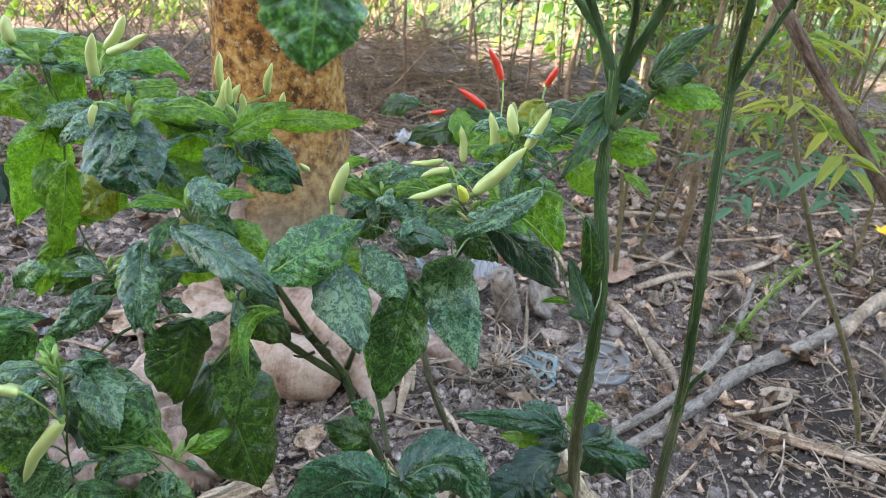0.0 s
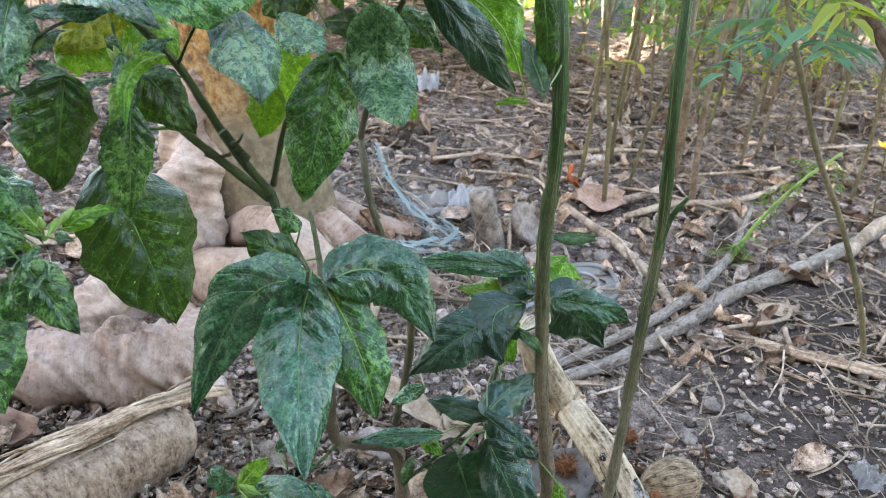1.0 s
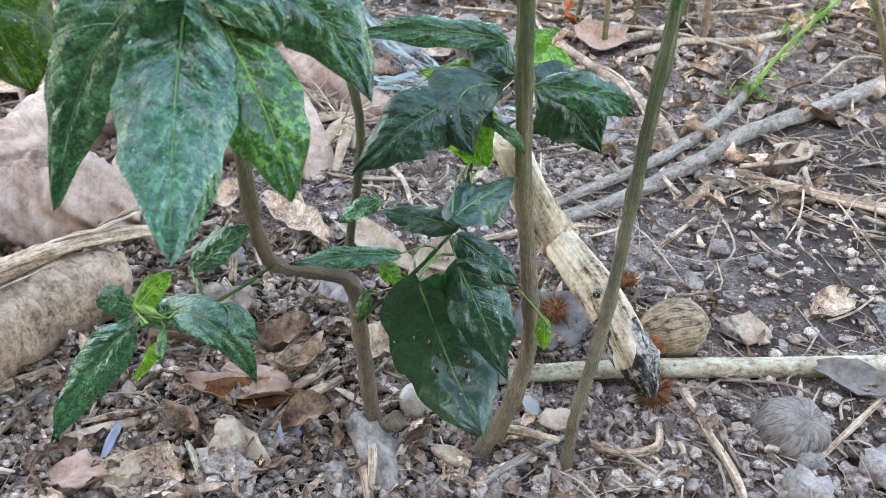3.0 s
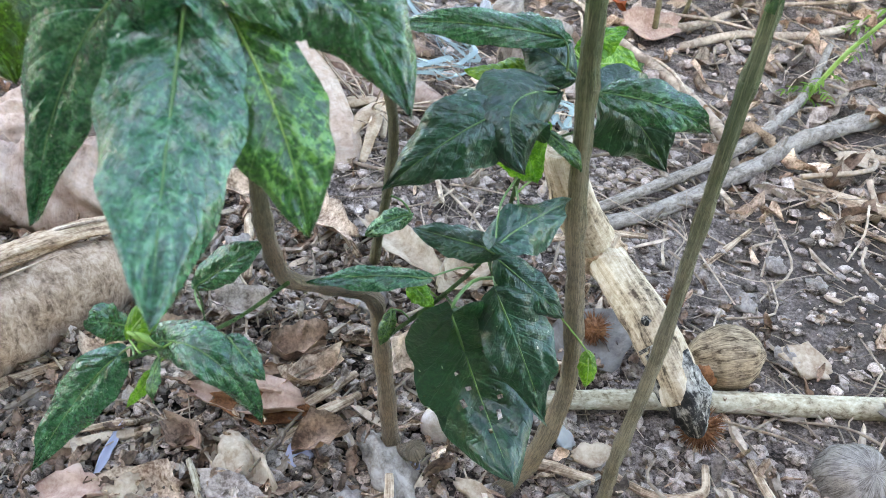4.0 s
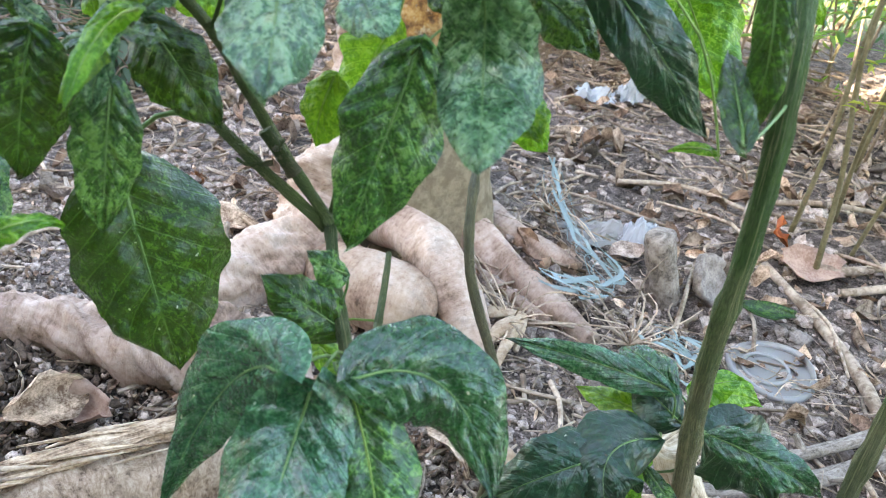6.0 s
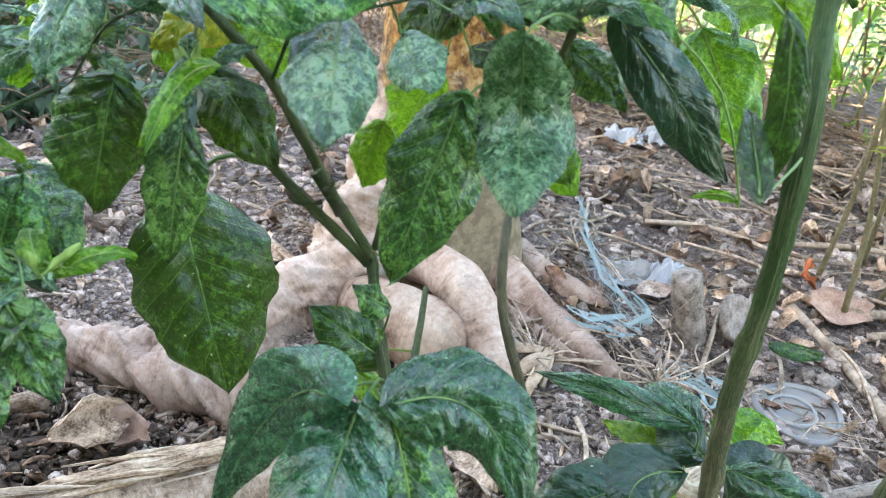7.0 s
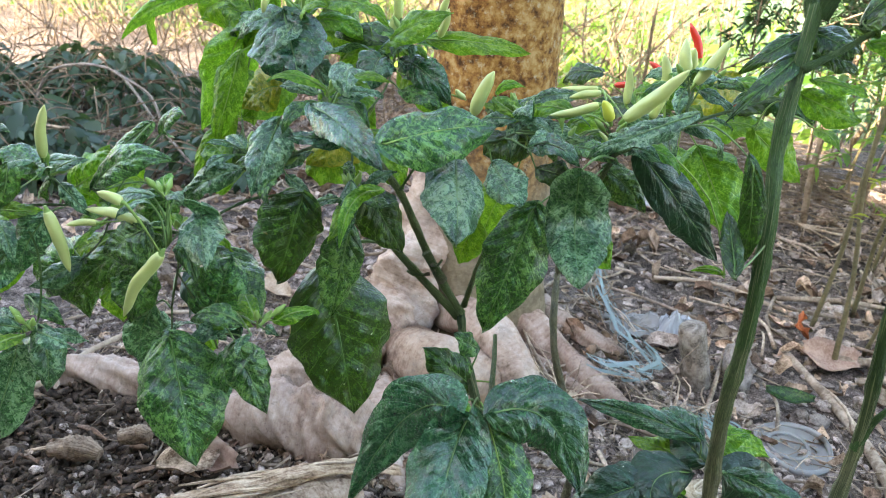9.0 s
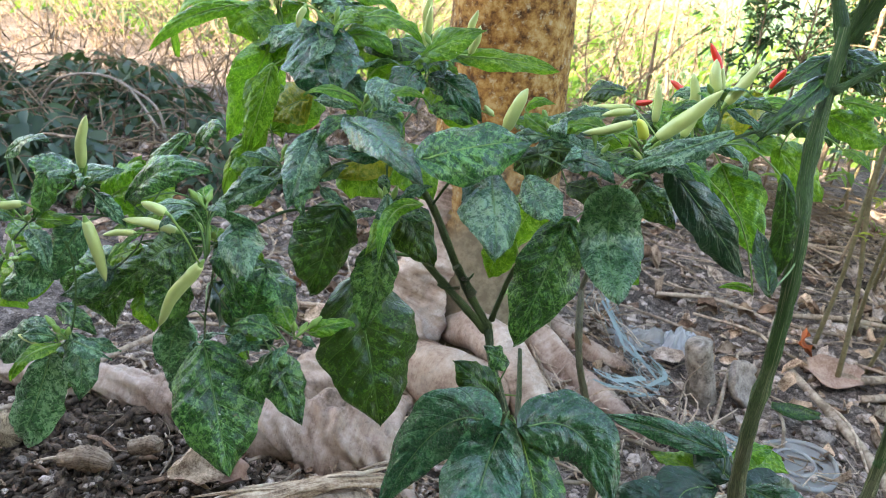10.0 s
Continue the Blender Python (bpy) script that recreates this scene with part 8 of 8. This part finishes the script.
def build_near_herb():
    rng = random.Random(9)
    herb = thing("herb", "slender herb with blue-green feathery leaves and a yellow flower", "herb", "herbs in the background", (0.793, 1.194, 0))
    pts = [(0.793, 1.194, -0.02), (0.75, 1.19, 0.10), (0.69, 1.18, 0.22), (0.63, 1.17, 0.32), (0.584, 1.15, 0.411), (0.55, 1.17, 0.50), (0.528, 1.20, 0.59), (0.52, 1.22, 0.72)]
    set_parent(tube("stem", pts, [0.0042, 0.0036, 0.0025], GREENSTEM, sides=8, steps=5, rough=0.1, node_every=0.05), herb)
    path = smooth_path(pts, 6)
    for mt, lo, hi, cnt in ((HERBBLUE, 0.62, 0.78, 6), (HERBYELLOW, 0.75, 1.0, 6), (HERB, 0.75, 1.0, 5)):
        h = Heap()
        for _ in range(cnt):
            p = path[int((lo + (hi - lo) * rng.random()) * (len(path) - 1))]
            a = rng.uniform(0, 6.283)
            d = Vector((math.cos(a), math.sin(a), rng.uniform(-0.2, 0.5))).normalized()
            pinnate(h, p, d, Vector((0, 0, 1)), rng.uniform(0.09, 0.14), 5, 0.15)
        set_parent(mesh_object("foliage", h.v, h.f, mt, None, None, False), herb)


build_near_herb()


def build_flower(x, y, z):
    fl = thing("marigold", "small yellow flower on a thin green stalk", "flower", "yellow flowers", (x, y, 0))
    set_parent(tube("stalk", [(x + 0.03, y + 0.02, -0.01), (x + 0.01, y, z * 0.5), (x, y, z)], [0.002, 0.0015], GREENSTEM, sides=6), fl)
    h = Heap()
    for i in range(26):
        a = i * 2.4
        r = 0.006 + 0.010 * (i % 3) / 2
        d = Vector((math.cos(a), math.sin(a), 0.5))
        s = d.cross(Vector((0, 0, 1))).normalized() * 0.005
        c = Vector((x, y, z))
        h.add([c, c + d * r * 0.8 + s, c + d * r * 1.4, c + d * r * 0.8 - s], [(0, 1, 2, 3)])
    set_parent(h.make("petals", PETAL, "", "", None, ""), fl)


build_flower(0.905, 1.6, 0.185)
build_flower(0.98, 3.6, 0.55)


def build_shrub(cx, cy, rx, ry, height, count, seed, label, material=SHRUB, size=(0.03, 0.065)):
    rng = random.Random(seed)
    sh = thing("shrub", label, "shrub", "", (cx, cy, 0))
    for _ in range(9):
        a = rng.uniform(0, 6.283)
        e = Vector((cx + rx * 0.8 * math.cos(a), cy + ry * 0.8 * math.sin(a), height * rng.uniform(0.6, 1.0)))
        set_parent(tube("branch", [(cx + rng.gauss(0, 0.08), cy + rng.gauss(0, 0.08), -0.02), Vector((cx, cy, height * 0.55)).lerp(e, 0.45), e], [0.006, 0.005, 0.003], DRYTWIG, sides=6, rough=0.1), sh)
    h = Heap()
    for _ in range(count):
        a, r = rng.uniform(0, 6.283), math.sqrt(rng.random())
        dome = math.sqrt(max(0.0, 1 - (r * 0.95) ** 2))
        c = Vector((cx + rx * r * math.cos(a), cy + ry * r * math.sin(a), height * dome * rng.uniform(0.35, 1.05) + 0.02))
        ln = rng.uniform(*size)
        d = Vector((math.cos(a + rng.gauss(0, 0.8)), math.sin(a + rng.gauss(0, 0.8)), rng.uniform(-1.1, 0.1))).normalized()
        s = d.cross(Vector((rng.gauss(0, 0.5), rng.gauss(0, 0.5), 1))).normalized()
        up = s.cross(d).normalized()
        wd, sag, cup = ln * rng.uniform(0.13, 0.27), ln * rng.uniform(0.0, 0.35), rng.uniform(-0.3, 0.5)
        vs = []
        for u, hw in ((0, 0.1), (0.2, 0.8), (0.45, 1.0), (0.75, 0.6), (1.0, 0.04)):
            for v in (-1, 0, 1):
                vs.append(c + d * ln * u + s * (v * hw * wd) + up * (cup * abs(v) * hw * wd - sag * u * u))
        h.add(vs, [(r * 3 + q, r * 3 + q + 1, r * 3 + q + 4, r * 3 + q + 3) for r in range(4) for q in range(2)])
    set_parent(h.make("foliage", material, "", "", None, "stuff", True), sh)
    t = Heap()
    for _ in range(count // 4):
        a, r = rng.uniform(0, 6.283), math.sqrt(rng.random())
        p = Vector((cx + rx * 1.1 * r * math.cos(a), cy + ry * 1.1 * r * math.sin(a), rng.uniform(0, height * 1.1)))
        q = p + Vector((rng.gauss(0, 0.10), rng.gauss(0, 0.10), rng.gauss(0.02, 0.06)))
        v, f, u = tube_data([p, p.lerp(q, 0.5) + Vector((rng.gauss(0, 0.02), rng.gauss(0, 0.02), 0.02)), q], [0.0022, 0.0018, 0.0008], sides=4, steps=3)
        t.add(v, f)
    set_parent(t.make("brush", BROWNSTEM, "", "", None, "stuff", True), sh)


build_shrub(-1.62, 1.42, 0.44, 0.16, 0.19, 1000, 31, "low dark green shrub with drooping leaves", SHRUB, (0.03, 0.085))
build_shrub(-1.12, 1.66, 0.18, 0.14, 0.15, 260, 32, "low green shrub beside a bare branch")
build_shrub(-1.80, 1.95, 0.40, 0.20, 0.22, 700, 34, "low grey-green shrub among dry brush", SHRUB, (0.03, 0.08))
build_shrub(-2.4, 1.7, 0.45, 0.25, 0.23, 760, 33, "dense dark green shrub at the garden edge", SHRUB, (0.03, 0.08))
for k, pts in enumerate([[(-1.70, 1.55, 0.0), (-1.69, 1.58, 0.12), (-1.60, 1.6, 0.24), (-1.37, 1.6, 0.27), (-1.20, 1.58, 0.16), (-1.02, 1.55, 0.06)], [(-1.37, 1.6, 0.27), (-1.25, 1.62, 0.20), (-1.16, 1.55, 0.03)], [(-1.0, 1.75, 0.0), (-0.96, 1.7, 0.15), (-1.08, 1.68, 0.24)]]):
    stick("vine", pts, [0.0045, 0.004, 0.003], GREYSTICK, "bare pale grey vine arching over a shrub", "vine", 0.1, 1.0, 8, "bare vines")


# dry brush and open field beyond
def build_brush():
    rng = random.Random(41)
    h = Heap()
    for _ in range(1150):
        x, y = rng.uniform(-4.2, -0.25), rng.uniform(2.2, 4.8)
        ht = rng.uniform(0.25, 0.9)
        p = Vector((x, y, ground_height(x, y) - 0.01))
        q = p + Vector((rng.gauss(0, 0.65) * ht, rng.gauss(0, 0.5) * ht, ht))
        m = p.lerp(q, 0.5) + Vector((rng.gauss(0, 0.09), rng.gauss(0, 0.09), 0.04))
        r = 0.0009 + 0.003 * rng.random() ** 2
        v, f, u = tube_data([p, m, q], [r, r * 0.8, r * 0.35], sides=5, steps=3)
        h.add(v, f)
        for _ in range(rng.randrange(2, 6)):
            s = m.lerp(q, rng.random())
            e = s + Vector((rng.gauss(0, 0.12), rng.gauss(0, 0.12), rng.uniform(-0.04, 0.14)))
            v, f, u = tube_data([s, s.lerp(e, 0.5) + Vector((0, 0, 0.012)), e], [r * 0.5, r * 0.2], sides=4, steps=2)
            h.add(v, f)
    h.make("dry_brush", BROWNSTEM, "tangle of thin bare brown brush", "brush", smooth=True)
    g = Heap()
    for _ in range(15000):
        y = 3.6 + 9.0 * rng.random() ** 1.6
        x = rng.uniform(-6.5, 4.5)
        z = ground_height(x, y)
        ht = rng.uniform(0.03, 0.14) * (1.2 if y > 5 else 0.8)
        a = rng.uniform(0, 3.1416)
        w = Vector((math.cos(a), math.sin(a), 0)) * rng.uniform(0.004, 0.010)
        c = Vector((x, y, z - 0.005))
        t = c + Vector((rng.gauss(0, 0.4) * ht, rng.gauss(0, 0.4) * ht, ht))
        g.add([c - w, c + w, c.lerp(t, 0.6) + w * 0.7, t, c.lerp(t, 0.6) - w * 0.7], [(0, 1, 2, 3, 4)])
    g.make("field_grass", FIELDGRASS, "sunlit yellow-green grass of the open field", "grass")
    b = Heap()
    for i in range(9500):
        y = rng.uniform(3.2, 6.2)
        x = rng.uniform(-4.2, 3.4) if i < 5200 else rng.uniform(-4.6, -0.6)
        c = Vector((x, y, ground_height(x, y) + rng.random() ** 1.5 * 0.65 * (0.4 + 0.6 * abs(noise.noise(Vector((x * 1.2, y * 1.2, 0))) * 2))))
        ln = rng.uniform(0.015, 0.045)
        n = Vector((rng.gauss(0, 1), rng.gauss(0, 1), rng.gauss(0, 1))).normalized()
        u = n.orthogonal().normalized() * ln
        v = n.cross(u) * 0.5
        b.add([c - u, c - v, c + u, c + v], [(0, 1, 2, 3)])
    b.make("weed_leaves", HERB, "scattered small bright leaves of field weeds", "weeds")


build_brush()


def build_feathery_weed(x, y, height, seed, low=6, leaf_size=1.0, leaf_mat=FEATHER, shoot_count=44):
    """A dark slender weed whose fine side shoots carry tiny leaves."""
    rng = random.Random(seed)
    weed = thing("weed", "tall dark slender weed with fine feathery shoots", "weed", "feathery weeds", (x, y, 0))
    top = Vector((x + rng.gauss(0, 0.08), y, height))
    pts = [Vector((x, y, -0.02)), Vector((x, y, 0)).lerp(top, 0.5) + Vector((rng.gauss(0, 0.03), 0, 0)), top]
    set_parent(tube("stem", pts, [0.004, 0.003, 0.0015], BROWNSTEM, sides=6, steps=5), weed)
    path = smooth_path(pts, 10)
    shoots, leaves = Heap(), Heap()
    for _ in range(shoot_count):
        i = rng.randrange(low, len(path))
        p = path[i]
        a = rng.uniform(0, 6.283)
        e = p + Vector((math.cos(a) * 0.16, math.sin(a) * 0.12, rng.uniform(0.03, 0.18))) * rng.uniform(0.5, 1.3)
        m = p.lerp(e, 0.5) + Vector((0, 0, 0.02))
        v, f, u = tube_data([p, m, e], [0.0014, 0.0005], sides=4, steps=3)
        shoots.add(v, f)
        for _ in range(17):
            c = p.lerp(e, rng.uniform(0.2, 1.0)) + Vector((rng.gauss(0, 0.006), rng.gauss(0, 0.006), 0.012 + rng.gauss(0, 0.006)))
            t = Vector((rng.gauss(0, 1), rng.gauss(0, 1), rng.gauss(0.2, 0.7))).normalized()
            leaflet(leaves, c, t, t.orthogonal().normalized(), rng.uniform(0.012, 0.030) * leaf_size, 0.16)
    set_parent(shoots.make("spray", BROWNSTEM, "", "", None, "stuff", True), weed)
    set_parent(leaves.make("foliage", leaf_mat, "", "", None, "stuff"), weed)


for k, (wx, wy, wh) in enumerate([(0.55, 1.90, 0.75), (0.62, 2.10, 0.85), (0.80, 2.00, 0.7), (0.50, 2.20, 0.9), (0.92, 2.20, 0.8)]):
    build_feathery_weed(wx, wy, wh, 950 + k, 3, 1.0, HERB if k % 2 else HERBYELLOW, 26)
rng = random.Random(91)
for k in range(38):
    wy = rng.uniform(2.2, 3.2)
    build_feathery_weed(rng.uniform(0.12, 0.95) * wy * 0.55 - 0.15, wy, rng.uniform(0.75, 1.25), 900 + k, 8, 1.6 if k % 2 else 1.0)


def build_pile():
    rng = random.Random(61)
    h = Heap()
    for _ in range(900):
        x, y = rng.gauss(-0.15, 0.32), rng.gauss(2.68, 0.22)
        top = 0.26 * math.exp(-(((x + 0.15) / 0.5) ** 2 + ((y - 2.68) / 0.34) ** 2))
        p = Vector((x, y, ground_height(x, y) + rng.random() * top))
        a = rng.uniform(0, 6.283)
        ln = rng.uniform(0.06, 0.30)
        q = p + Vector((ln * math.cos(a), ln * math.sin(a) * 0.7, rng.gauss(0, 0.12) * ln))
        q.z = max(q.z, 0.004)
        m = p.lerp(q, 0.5) + Vector((0, 0, rng.uniform(0, 0.12) * ln))
        r = 0.0008 + 0.003 * rng.random() ** 2
        v, f, u = tube_data([p, m, q], [r, r * 0.6], sides=4, steps=2)
        h.add(v, f)
    h.make("brush_pile", BROWNSTEM, "low pile of dark brown dead brush", "brush pile", smooth=True)
    rng = random.Random(62)
    for x, y in [(-0.19, 2.48), (-0.02, 2.67), (0.10, 2.95), (-0.34, 3.1), (0.28, 3.2), (-0.1, 3.5)]:
        r = rng.uniform(0.0025, 0.0055)
        e = (x + rng.gauss(-0.10, 0.06), y + rng.gauss(0, 0.05), 1.1)
        stick("dead_stalk", [(x, y, -0.02), (x * 0.5 + e[0] * 0.5 + rng.gauss(0, 0.02), y, 0.55), e], [r, r * 0.9, r * 0.7], BROWNSTEM, "thin upright brown dead stalk", "stalk", 0.1, 1.0, 8, "dead stalks")


build_pile()


def build_creeping_shoot():
    sh = thing("seedling", "low green shoot with small feathery leaves on a branch", "seedling", "", (0.63, 1.45, 0))
    pts = [(0.636, 1.45, 0.0), (0.648, 1.46, 0.02), (0.68, 1.475, 0.08), (0.74, 1.50, 0.15), (0.80, 1.52, 0.20)]
    set_parent(tube("stem", pts, [0.004, 0.0035, 0.0025], STALKMAT["bright"], sides=7, steps=5), sh)
    path = smooth_path(pts, 8)
    rng = random.Random(71)
    h = Heap()
    for i in range(16):
        p = path[rng.choice((6, 8, 9, 10, 12, 20, 24, 27, 28, 30, 32))]
        a = rng.uniform(0, 6.283)
        pinnate(h, p, Vector((math.cos(a), math.sin(a), rng.uniform(-0.5, 0.3))).normalized(), Vector((0, 0, 1)), rng.uniform(0.03, 0.055), 5, 0.16)
    set_parent(mesh_object("foliage", h.v, h.f, HERB, None, None, False), sh)


build_creeping_shoot()
for pts, r in [([(0.413, 1.649, 0.012), (0.460, 1.651, 0.016), (0.516, 1.699, 0.014), (0.578, 1.781, 0.012)], 0.008), ([(0.466, 1.585, 0.012), (0.563, 1.650, 0.018), (0.671, 1.685, 0.016), (0.770, 1.762, 0.014), (0.862, 1.879, 0.012)], 0.007), ([(0.85, 1.50, 0.012), (0.95, 1.62, 0.03), (1.10, 1.75, 0.02)], 0.012), ([(0.30, 1.86, 0.01), (0.45, 1.92, 0.02), (0.62, 1.95, 0.012)], 0.006), ([(0.05, 1.80, 0.01), (0.18, 1.84, 0.016), (0.33, 1.80, 0.01)], 0.005)]:
    stick("fallen_stalk", pts, [r, r, r * 0.7], DRYTWIG, "long curved pale dry stalk lying on soil", "stalk", 0.15, 1.0, 9, "fallen stalks")
